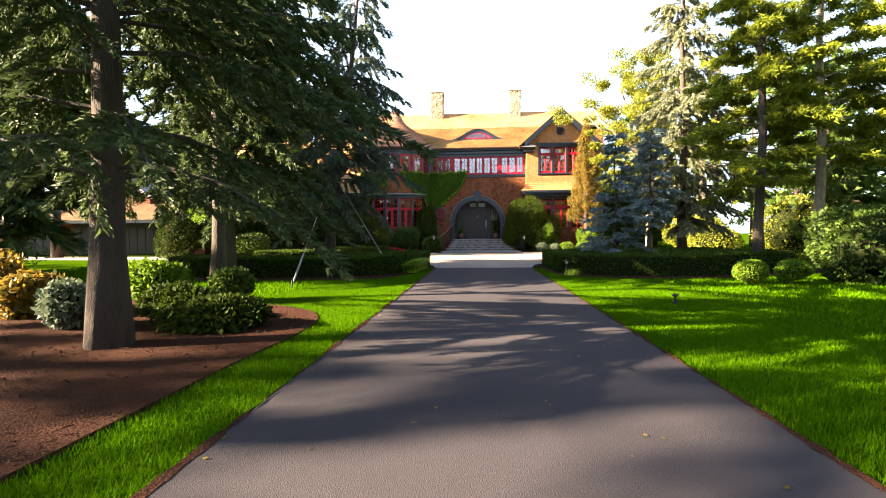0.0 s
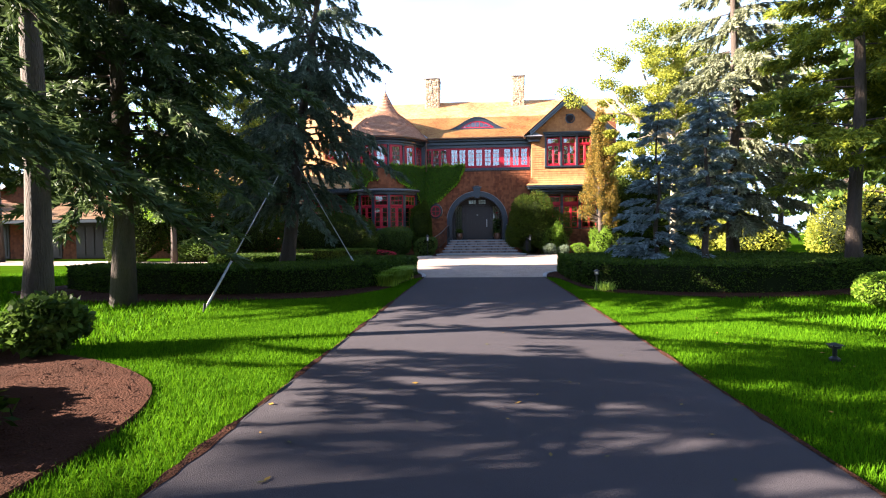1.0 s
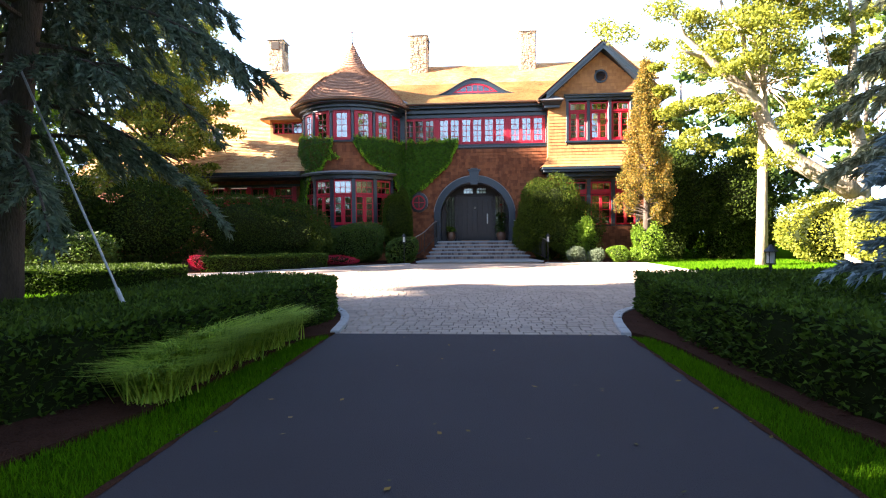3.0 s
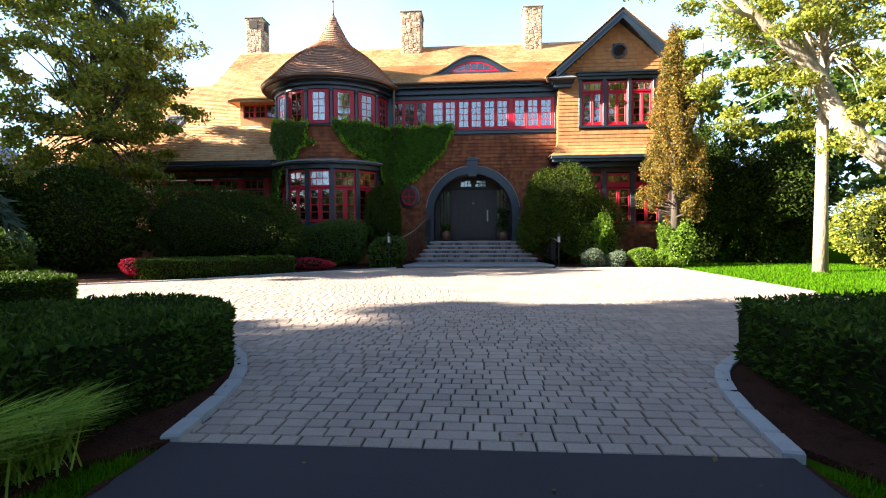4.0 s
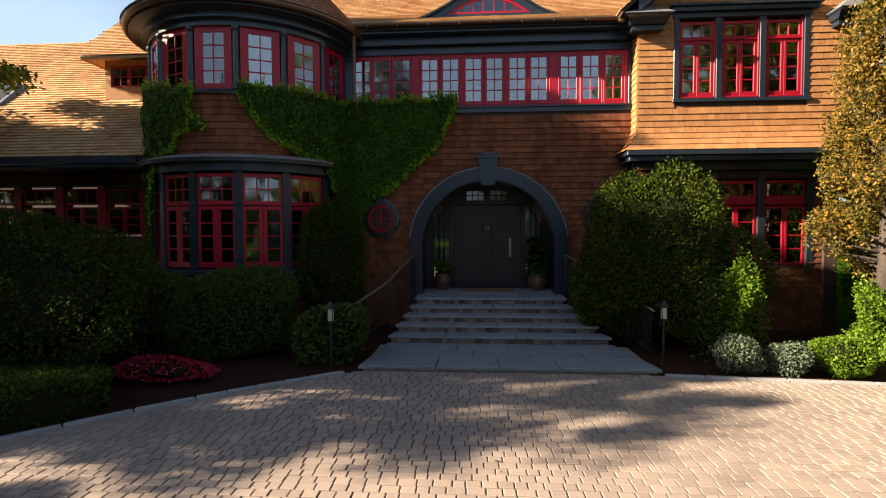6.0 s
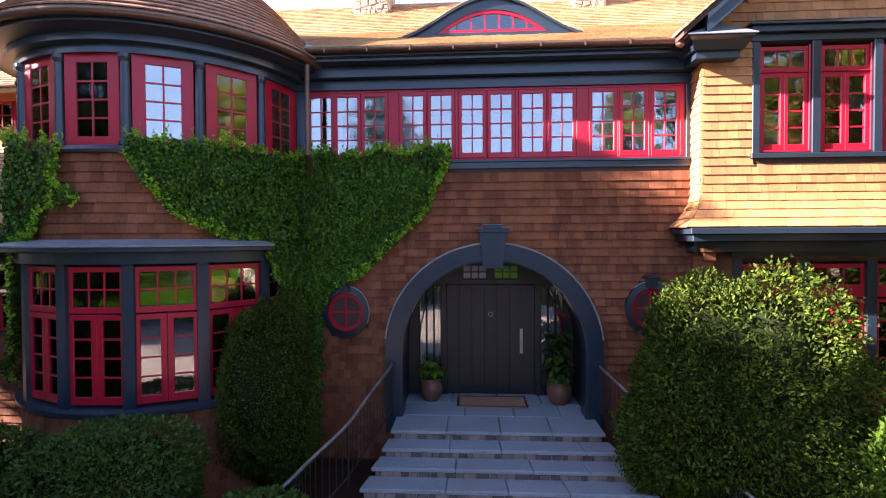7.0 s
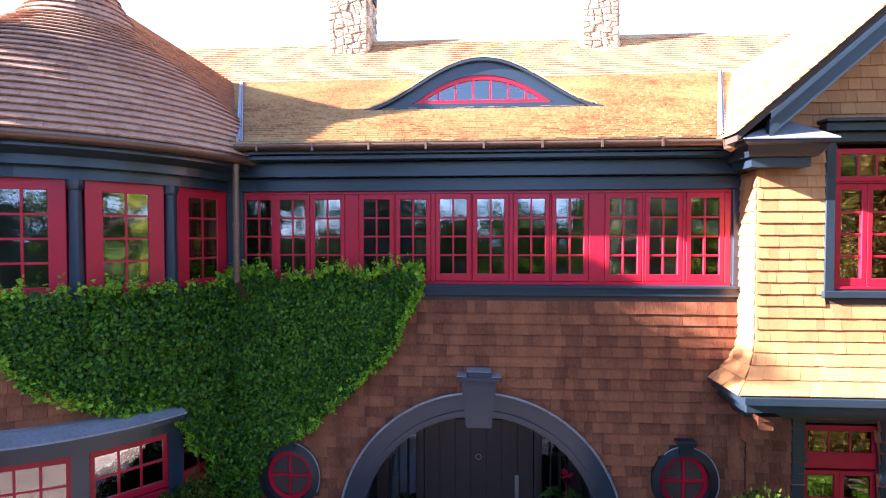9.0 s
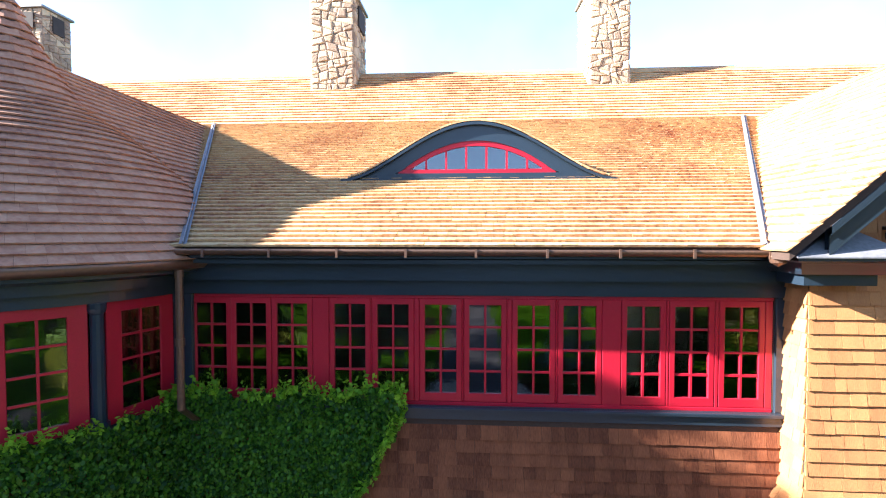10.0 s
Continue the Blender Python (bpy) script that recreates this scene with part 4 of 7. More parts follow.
frames("trim", [((4.18, WY - 0.03, 5.42), (4.298, WY + 0.12, 7.24)), ((5.122, WY - 0.03, 5.42), (5.258, WY + 0.12, 7.24)), ((6.082, WY - 0.03, 5.42), (6.218, WY + 0.12, 7.24)), ((7.042, WY - 0.03, 5.42), (7.16, WY + 0.12, 7.24)),
                ((4.15, WY - 0.07, 5.34), (7.2, WY + 0.05, 5.418)), ((4.15, WY - 0.05, 7.242), (7.2, WY + 0.12, 7.36)), ((4.1, WY - 0.14, 7.362), (7.3, WY + 0.05, 7.46)), ((4.06, WY - 0.2, 7.462), (7.36, WY + 0.05, 7.50))], "window_trim", "dark green-grey window casing")
frames("trim", [((3.05, -0.80, 4.10), (8.45, 0.0, 4.195)), ((3.12, -0.70, 3.98), (8.4, 0.0, 4.098)), ((3.3, -0.35, 3.80), (8.3, 0.0, 3.978))], "eave_board", "dark green-grey painted eave")
# ground floor of the wing
LOW = [(4.25 + 1.12 * i, 4.25 + 1.12 * i + 0.95, 1.55, 3.62) for i in range(3)]
gl = Build()
wall_boxes(gl, 3.5, WX1, 0.0, 3.98, 0.0, 0.28, LOW)
wall_low = part("wall", gl, "under", house)
cover(wall_low, "shingle_field", "shingle", (flat((3.5, 0, 0), (1, 0, 0), (0, 0, 1), (0, -1, 0)), 4.6, 3.85, 0.147), keep=off_windows(LOW, 3.5, 0.0), seed=17)
for h in LOW:
    xm = (h[0] + h[1]) / 2
    for s in (-1, 1):
        sash(0.46, 1.4, 1, 4, 0.06, m=pose(xm + s * 0.232, 0.05, 1.57))
    sash(0.93, 0.58, 3, 1, 0.06, 0.08, 0.22, m=pose(xm, 0.05, 3.0))
frames("trim", [((h[1] + 0.001, -0.03, 1.5), (h[1] + 0.169, 0.1, 3.7)) for h in LOW] + [((4.08, -0.03, 1.5), (4.249, 0.1, 3.7)), ((4.05, -0.04, 3.702), (7.8, 0.06, 3.8))], "window_trim")
# shingled bracket under the eave
bk = Build()
for i, (w, z0, z1) in enumerate(((0.42, 3.66, 3.8), (0.34, 3.52, 3.66), (0.22, 3.40, 3.52))):
    bk.soft((3.42, -w, z0), (3.62, 0.0, z1), 0.01)
bk.box((3.38, -0.5, 3.80), (3.66, 0.0, 3.86))
part("bracket", bk, "shingle", house, "small shingled bracket under the eave")
# gable vent
vent = Build()
vent.weld = True
for r in range(24):
    a0, a1 = 2 * math.pi * r / 24, 2 * math.pi * (r + 1) / 24
    pts = [(5.74 + rr * math.cos(a), WY - yy, 8.32 + rr * math.sin(a)) for rr, yy in ((0.30, 0.0), (0.30, 0.05), (0.23, 0.05), (0.23, -0.05)) for a in (a0, a1)]
    vent.add(pts, [(0, 2, 3, 1), (2, 4, 5, 3), (4, 6, 7, 5)])
for i in range(7):
    z = 8.12 + 0.06 * i
    w = math.sqrt(max(0.0, 0.23 ** 2 - (z - 8.32) ** 2))
    vent.add([(5.74 - w, WY - 0.03, z), (5.74 + w, WY - 0.03, z), (5.74 + w, WY + 0.02, z + 0.05), (5.74 - w, WY + 0.02, z + 0.05)], [(0, 1, 2, 3)])
part("gable_vent", vent, "trim", house, "round louvred vent in dark paint")
# wing roof
GX, GZ, GL, GR, GE = 5.74, 9.80, 2.87, 8.61, 7.28
for s, xe in ((-1, GL), (1, GR)):
    ys = -0.92
    dk = slab("roof", [(xe, ys, GE), (GX, ys, GZ), (GX, 6.4, GZ), (xe, 6.4, GE)][::-s])
    sv = Vector((GX - xe, 0, GZ - GE))

    def keep_wing(u, v, u0, u1, s=s, sv=sv, xe=xe):
        x, y = xe + sv.x * v / sv.length, ys + u
        return s > 0 or y < -0.5 + (x - 2.87) / 0.48 + 0.5

    cover(dk, "shingle_field", "roof", (flat((xe - (0.03 if s < 0 else -0.03), ys - 0.03, GE - 0.025), (0, 1, 0), sv, (s * sv.z, 0, abs(sv.x))), 7.3, sv.length + 0.03, 0.13), keep=keep_wing, seed=18 + s, thick=0.022)
    rk = Build()
    for y0, y1, t0, t1 in ((-0.9, -0.84, 0.03, 0.30), (-0.84, -0.4, 0.24, 0.29), (-0.93, -0.90, 0.02, 0.10)):
        xs_, zs_ = xe - s * 0.36, GE + 0.36 * (GZ - GE) / 2.87
        p = [(xs_, y0, zs_ - t0 - 0.08), (GX, y0, GZ - t0 - 0.08), (GX, y0, GZ - t1 - 0.08), (xs_, y0, zs_ - t1 - 0.08)]
        q = [(x, y1, z) for x, _, z in p]
        rk.add(p + q, [(0, 1, 2, 3), (7, 6, 5, 4), (0, 4, 5, 1), (3, 2, 6, 7)])
    part("rake_board", rk, "trim", house, "dark green-grey painted rake board")
for k in (1, -1):
    fx = lambda x, k=k: x if k > 0 else 2 * GX - x
    # moulded box: profile rows of (left x, right x, front y, z), closed back on the wall
    cr = Build()
    rows = [(3.18, 3.86, -0.64, 6.92), (3.18, 3.86, -0.64, 7.03), (3.12, 3.9, -0.70, 7.032), (3.10, 3.92, -0.73, 7.06), (3.04, 3.95, -0.82, 7.15), (2.97, 3.98, -0.89, 7.17), (2.97, 3.98, -0.89, 7.2)]
    for xa, xb, y, z in rows:
        cr.v += [(fx(xa), 0.0, z), (fx(xa), y, z), (fx(xb), y, z), (fx(xb), WY, z)]
    for r in range(len(rows) - 1):
        cr.f += [(r * 4 + c_, r * 4 + c_ + 1, r * 4 + c_ + 5, r * 4 + c_ + 4)[::k] for c_ in range(3)]
    cr.f += [(3, 2, 1, 0)[::k]]
    part("cornice_return", cr, "trim", house, "painted moulded cornice return")
    cr2 = Build()
    cr2.add([(fx(2.94), -0.92, 7.2), (fx(4.0), -0.92, 7.2), (fx(4.0), WY, 7.2), (fx(2.94), 0.0, 7.2), (fx(3.62), WY, 7.52), (fx(3.58), WY - 0.12, 7.52), (fx(2.94), -0.92, 7.215), (fx(4.0), -0.92, 7.215), (fx(4.0), WY, 7.215), (fx(2.94), 0.0, 7.215)],
            [f[::k] for f in ((6, 7, 5), (7, 8, 4, 5), (6, 5, 4, 9), (0, 1, 7, 6), (1, 2, 8, 7), (3, 0, 6, 9), (3, 2, 1, 0))])
    part("lead_cap", cr2, "lead", house, "grey lead cap on the cornice return")
sp = Build()
sp.lathe((2.95, -0.62, 7.2), [(0.0, -0.1), (0.07, -0.06), (0.09, 0.0), (0.07, 0.06), (0, 0.1)], 12)
part("gutter_end", sp, "copper", house)


# chimneys -------------------------------------------------------------------
def split(poly, rnd, limit):
    """Cuts a convex outline by slanting lines into pieces below a chosen size."""
    a = abs(sum(poly[i - 1][0] * poly[i][1] - poly[i][0] * poly[i - 1][1] for i in range(len(poly)))) / 2
    if a < limit * rnd.uniform(0.5, 2.2):
        return [poly]
    us, zs = [p[0] for p in poly], [p[1] for p in poly]
    w, h = max(us) - min(us), max(zs) - min(zs)
    cu, cz = min(us) + w * rnd.uniform(0.36, 0.64), min(zs) + h * rnd.uniform(0.36, 0.64)
    ang = (0.0 if w * 0.8 > h else math.pi / 2) + rnd.uniform(-0.4, 0.4)
    nu, nz = math.cos(ang), math.sin(ang)
    sides = ([], [])
    for i, p in enumerate(poly):
        q = poly[(i + 1) % len(poly)]
        dp, dq = ((v[0] - cu) * nu + (v[1] - cz) * nz for v in (p, q))
        sides[dp > 0].append(p)
        if dp * dq < 0:
            t = dp / (dp - dq)
            x = (p[0] + (q[0] - p[0]) * t, p[1] + (q[1] - p[1]) * t)
            sides[0].append(x), sides[1].append(x)
    return [s for half in sides if len(half) > 2 for s in split(half, rnd, limit)]


def chimney(x0, x1, y0, y1, z0, z1, seed):
    rnd = random.Random(seed)
    core = Build()
    core.box((x0, y0, z0), (x1, y1, z1))
    c = part("chimney", core, "mortar", house, "rough rubble stone chimney")
    for (ox, oy), (dx, dy), w, (nx, ny) in (((x0, y0), (1, 0), x1 - x0, (0, -1)), ((x1, y0), (0, 1), y1 - y0, (1, 0)), ((x0, y1), (0, -1), y1 - y0, (-1, 0))):
        for poly in split([(0, z0), (w, z0), (w, z1), (0, z1)], rnd, 0.035):
            cu, cz = (sum(p[k] for p in poly) / len(poly) for k in (0, 1))
            t = rnd.uniform(0.018, 0.05)
            rows = []
            for f, h in ((0.98, -0.01), (0.95, t * 0.6), (0.66, t)):
                f *= rnd.uniform(0.95, 1.0)
                rows += [(ox + dx * (cu + (u - cu) * f) + nx * h, oy + dy * (cu + (u - cu) * f) + ny * h, cz + (z - cz) * f) for u, z in poly]
            k = len(poly)
            st = Build()
            st.add(rows, [tuple(range(2 * k, 3 * k))] + [(r * k + i, r * k + (i + 1) % k, r * k + k + (i + 1) % k, r * k + k + i) for r in (0, 1) for i in range(k)])
            part("stone", st, "stone", c)
    # dark blocks on the faces stand for the shade in the flue openings
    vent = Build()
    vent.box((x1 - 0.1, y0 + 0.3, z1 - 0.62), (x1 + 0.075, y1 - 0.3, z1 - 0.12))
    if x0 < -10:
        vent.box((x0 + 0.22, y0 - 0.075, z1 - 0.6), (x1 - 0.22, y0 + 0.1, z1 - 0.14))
    part("flue_opening", vent, "inside", c, "dark block painted as the flue opening's shade")
    cap = Build()
    cap.soft((x0 - 0.09, y0 - 0.09, z1), (x1 + 0.09, y1 + 0.09, z1 + 0.07), 0.02)
    part("cap", cap, "bluestone", c, "flat stone cap")


chimney(-3.95, -2.92, 6.1, 7.3, 10.2, 13.1, 31), chimney(2.62, 3.52, 6.1, 7.3, 10.2, 13.1, 32), chimney(-13.55, -12.6, 8.1, 9.1, 8.6, 14.0, 33)

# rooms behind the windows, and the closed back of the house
# room surfaces take a dark colour in place of missing light
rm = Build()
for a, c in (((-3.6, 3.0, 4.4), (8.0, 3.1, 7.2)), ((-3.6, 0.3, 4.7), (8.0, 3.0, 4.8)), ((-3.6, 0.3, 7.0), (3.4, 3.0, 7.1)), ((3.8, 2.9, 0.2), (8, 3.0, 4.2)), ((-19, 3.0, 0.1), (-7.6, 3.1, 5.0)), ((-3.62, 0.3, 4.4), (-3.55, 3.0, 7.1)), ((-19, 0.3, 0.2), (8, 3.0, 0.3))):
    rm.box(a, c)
part("room", rm, "inside", house, "rooms darkened by colour behind the windows")
bw = Build()
bw.box((-19, 8.6, 0), (10.0, 8.8, 8.0)), bw.box((9.8, 5.2, 0), (10.0, 8.6, 9.0)), bw.box((8.1, 5.0, 0), (10.0, 5.2, 9.5)), bw.box((-19.1, 0, 0), (-18.9, 8.8, 4.2))
part("wall", bw, "shingle", house)


# ---- plants ----
def quads_mesh(name, c, a, w, mat, tri=False):
    """Many small leaves as one mesh: centres c, half-length vectors a, half-width vectors w (arrays of n x 3)."""
    n = len(c)
    if tri:
        v = np.stack([c - w, c + w, c + a], 1).reshape(-1, 3)
        k = 3
    else:
        v = np.stack([c - a, c + w + a * 0.1, c + a, c - w + a * 0.1], 1).reshape(-1, 3)
        k = 4
    me = bpy.data.meshes.new(name)
    me.vertices.add(n * k), me.loops.add(n * k), me.polygons.add(n)
    me.vertices.foreach_set("co", v.astype(np.float32).ravel())
    me.loops.foreach_set("vertex_index", np.arange(n * k, dtype=np.int32))
    me.polygons.foreach_set("loop_start", np.arange(0, n * k, k, dtype=np.int32))
    me.polygons.foreach_set("loop_total", np.full(n, k, dtype=np.int32))
    me.update(calc_edges=True)
    me.materials.append(M[mat])
    return me


def unit(v):
    return v / np.maximum(np.linalg.norm(v, axis=1, keepdims=True), 1e-9)


def scatter_dirs(rng, n):
    return unit(rng.normal(size=(n, 3)))


def leaf_part(name, c, size, rng, mat, parent, along=None, slim=0.5, jitter=0.8, up=0.0, label="", tri=False):
    n = len(c)
    d = scatter_dirs(rng, n) * jitter
    if along is not None:
        d = d + along
    d[:, 2] += up
    d = unit(d)
    s = unit(np.cross(d, scatter_dirs(rng, n)))
    ln = (size * rng.uniform(0.6, 1.3, n))[:, None]
    me = quads_mesh(name, c, d * ln * (1.8 if tri else 1.0), s * ln * slim, mat, tri)
    ob = new(name, me)
    ob.parent = parent
    ob.matrix_parent_inverse = Matrix.Translation(parent.location).inverted()
    return tagged(ob, label)


def conifer(at, height, radius, trunk, mat, seed, label, start=0.12, n=24000, droop=0.25, whorl=0.42, lean=(0, 0), size=0.16, open_=0.0, bark="bark", power=0.8, upturn=0.0, tuft=0.0, hang=0.3, density=6.0):
    """A spruce or pine: a tapered trunk, whorls of limbs, and needle sprays along each of them."""
    rng = np.random.default_rng(seed)
    tree = thing("conifer_tree", label, "tree", (at[0], at[1], 0))
    x, y = at
    top = np.array([x + lean[0], y + lean[1], height])
    base = np.array([x, y, -0.1])
    tb = Build()
    k = 10
    tb.tube([tuple(base + (top - base) * (i / k) + np.array([math.sin(i * 1.3 + seed) * 0.04, math.cos(i * 1.7 + seed) * 0.04, 0])) for i in range(k + 1)],
            [trunk * (1.35 if i == 0 else 1.0 - 0.93 * i / k) for i in range(k + 1)], 12)
    part("trunk", tb, bark, tree, smooth=True)
    limbs = Build()
    segs = []
    h = height * start
    while h < height * 0.98:
        f = (h / height - start) / (1 - start)
        reach = radius * (1 - f) ** power * (0.35 + 0.65 * min(1, f * 5 + 0.4))
        m = rng.integers(4, 7)
        a0 = rng.uniform(0, 6.3)
        for j in range(m):
            if rng.random() < open_:
                continue
            a = a0 + 6.283 * j / m + rng.uniform(-0.35, 0.35)
            l = max(0.25, reach * rng.uniform(0.6, 1.15))
            dr = droop * rng.uniform(0.45, 1.5)
            rise = rng.uniform(0.02, 0.3)
            p0 = base + (top - base) * ((h + rng.uniform(-0.2, 0.2)) / height)
            dirh = np.array([math.cos(a), math.sin(a), 0])
            pts = []
            for i in range(5):
                t = i / 4
                pts.append(p0 + dirh * l * t + np.array([0, 0, (rise * l * t - dr * l * t * t * (1.15 - 0.5 * f) + upturn * l * t ** 3)]))
            limbs.tube([tuple(p) for p in pts], [max(0.006, trunk * 0.16 * (1 - 0.8 * i / 4) * (1.1 - f * 0.7)) for i in range(5)], 5, cap=False)
            segs.append((np.array(pts), l, dirh))
        h += whorl * rng.uniform(0.7, 1.3)
    part("branchwork", limbs, bark, tree)["kind"] = "stuff"
    # sprays: side twigs along every limb, each clad in needles
    T0, TD, TL = [], [], []
    for pts, l, dirh in segs:
        k = max(4, int(l * density))
        for j in range(k):
            t = min(0.99, 0.16 + 0.84 * (j + rng.random()) / k)
            i = int(t * 4)
            p = pts[i] + (pts[i + 1] - pts[i]) * (t * 4 - i)
            sg = 1 if j % 2 else -1
            sd = np.array([-dirh[1], dirh[0], 0.0])
            d_ = dirh * rng.uniform(0.5, 0.9) + sd * sg * rng.uniform(0.3, 0.95) * (1.15 - t * 0.6)
            d_[2] -= hang * rng.uniform(0.4, 1.4)
            T0.append(p), TD.append(d_ / np.linalg.norm(d_)), TL.append((0.16 + 0.26 * l * (1.05 - t)) * rng.uniform(0.7, 1.25))
    T0, TD, TL = np.array(T0), np.array(TD), np.array(TL)
    pick = rng.choice(len(TL), n, p=TL / TL.sum())
    u = 1 - rng.random(n) * 0.5 if tuft else rng.random(n)
    c = T0[pick] + TD[pick] * (TL[pick] * u)[:, None]
    c[:, 2] -= TL[pick] * u * u * hang * 0.4
    c += rng.normal(0, 1, (n, 3)) * np.array([1, 1, 0.6]) * (0.022 + tuft * 0.55)
    along = TD[pick].copy()
    leaf_part("crown", c, size, rng, mat, tree, along, slim=0.26, jitter=0.6 if not tuft else 0.9, tri=True)
    return tree


def broadleaf(at, height, radius, trunk, mat, seed, label, n=16000, lean=(0, 0), size=0.09, fork=0.35, bark="bark", crown_z=None, clumps=70, spread=0.55, squash=0.75, name="deciduous_tree"):
    """A broad-leaved tree: a forking trunk, limbs out to clumps of leaves, with gaps between the clumps."""
    rng = np.random.default_rng(seed)
    tree = thing(name, label, "tree", (at[0], at[1], 0))
    x, y = at
    cz = crown_z or height - radius * squash
    tb = Build()
    fk = np.array([x + lean[0] * fork, y + lean[1] * fork, height * fork])
    top = np.array([x + lean[0], y + lean[1], height * 0.92])
    pts = [np.array([x, y, -0.1]), np.array([x + lean[0] * fork * 0.4, y + lean[1] * fork * 0.4, height * fork * 0.5]), fk, (fk + top) / 2 + rng.normal(0, 0.15, 3), top]
    tb.tube([tuple(p) for p in pts], [trunk * 1.25, trunk * 0.95, trunk * 0.85, trunk * 0.5, trunk * 0.1], 12)
    part("trunk", tb, bark, tree, smooth=True)
    limbs = Build()
    cs = []
    centre = np.array([x + lean[0] * 0.9, y + lean[1] * 0.9, cz])
    for k in range(clumps):
        d = scatter_dirs(rng, 1)[0]
        r = rng.random() ** 0.4
        c = centre + d * r * np.array([radius, radius, radius * squash * (height - cz) / max(radius * squash, 0.1)])
        c[2] = max(c[2], height * 0.12)
        cs.append(c)
        t = rng.uniform(0.15, 0.9)
        root = fk * (1 - t) + top * t
        if c[2] < root[2]:
            root = fk * 0.9 + top * 0.1
        mid = (root + c) / 2 + rng.normal(0, 0.18, 3) + np.array([0, 0, 0.15])
        if k % 2 == 0:
            limbs.tube([tuple(root), tuple(mid), tuple(c)], [trunk * 0.2, trunk * 0.11, 0.006], 5, cap=False)
    part("branchwork", limbs, bark, tree)["kind"] = "stuff"
    cs = np.array(cs)
    sz = rng.uniform(0.5, 1.25, clumps) * spread
    pick = rng.integers(0, clumps, n)
    o = scatter_dirs(rng, n) * (rng.random(n) ** 0.42)[:, None] + rng.normal(0, 0.12, (n, 3))
    c = cs[pick] + o * (sz[pick] * 0.95)[:, None] * np.array([1, 1, 0.5])
    leaf_part("crown", c, size, rng, mat, tree, slim=0.5, up=-0.2)
    return tree


def bush(at, size3, mat, seed, label, n=5000, leaf=0.045, name="shrub", cat="shrub", rough=0.18, core=True, power=2.4, base=0.0, group="", slim=0.5, lobes=12, taper=0.0, cap=0.55):
    """A shrub: a heart coloured as inner shade under a skin of single leaves with an uneven outline."""
    rng = np.random.default_rng(seed)
    b = thing(name, label, cat, (at[0], at[1], base), group)
    rx, ry, h = size3
    lob = scatter_dirs(rng, lobes)
    amp = rng.uniform(-1, 1, lobes) * rough * 1.6

    def shell(d, s):
        f = (np.abs(d[:, 0]) ** power + np.abs(d[:, 1]) ** power + np.abs(d[:, 2]) ** power) ** (-1 / power)
        g = 1 + (np.clip(d @ lob.T - cap, 0, 1) / (1 - cap) * amp).sum(1)
        p = d * (f * g * s)[:, None]
        k_ = 1 - taper * np.clip(p[:, 2] * 0.5 + 0.5, 0, 1) ** 1.3
        return np.stack([at[0] + p[:, 0] * rx * k_, at[1] + p[:, 1] * ry * k_, base + h * (0.5 + 0.5 * p[:, 2])], 1)

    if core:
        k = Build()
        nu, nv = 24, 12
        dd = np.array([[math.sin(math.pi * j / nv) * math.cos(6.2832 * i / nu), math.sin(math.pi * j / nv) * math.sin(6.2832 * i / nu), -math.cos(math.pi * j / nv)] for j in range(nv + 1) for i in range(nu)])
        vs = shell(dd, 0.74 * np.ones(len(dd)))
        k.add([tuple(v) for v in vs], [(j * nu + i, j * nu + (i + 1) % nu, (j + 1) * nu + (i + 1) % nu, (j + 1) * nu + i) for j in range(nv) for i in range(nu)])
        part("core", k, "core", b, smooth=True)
    d = scatter_dirs(rng, n)
    c = shell(d, 1 - rng.random(n) ** 2 * (0.16 if rough < 0.2 else 0.3) + rng.normal(0, rough * (0.13 if rough < 0.2 else 0.3), n))
    leaf_part("foliage", c, leaf, rng, mat, b, along=d * 0.8, slim=slim)
    return b


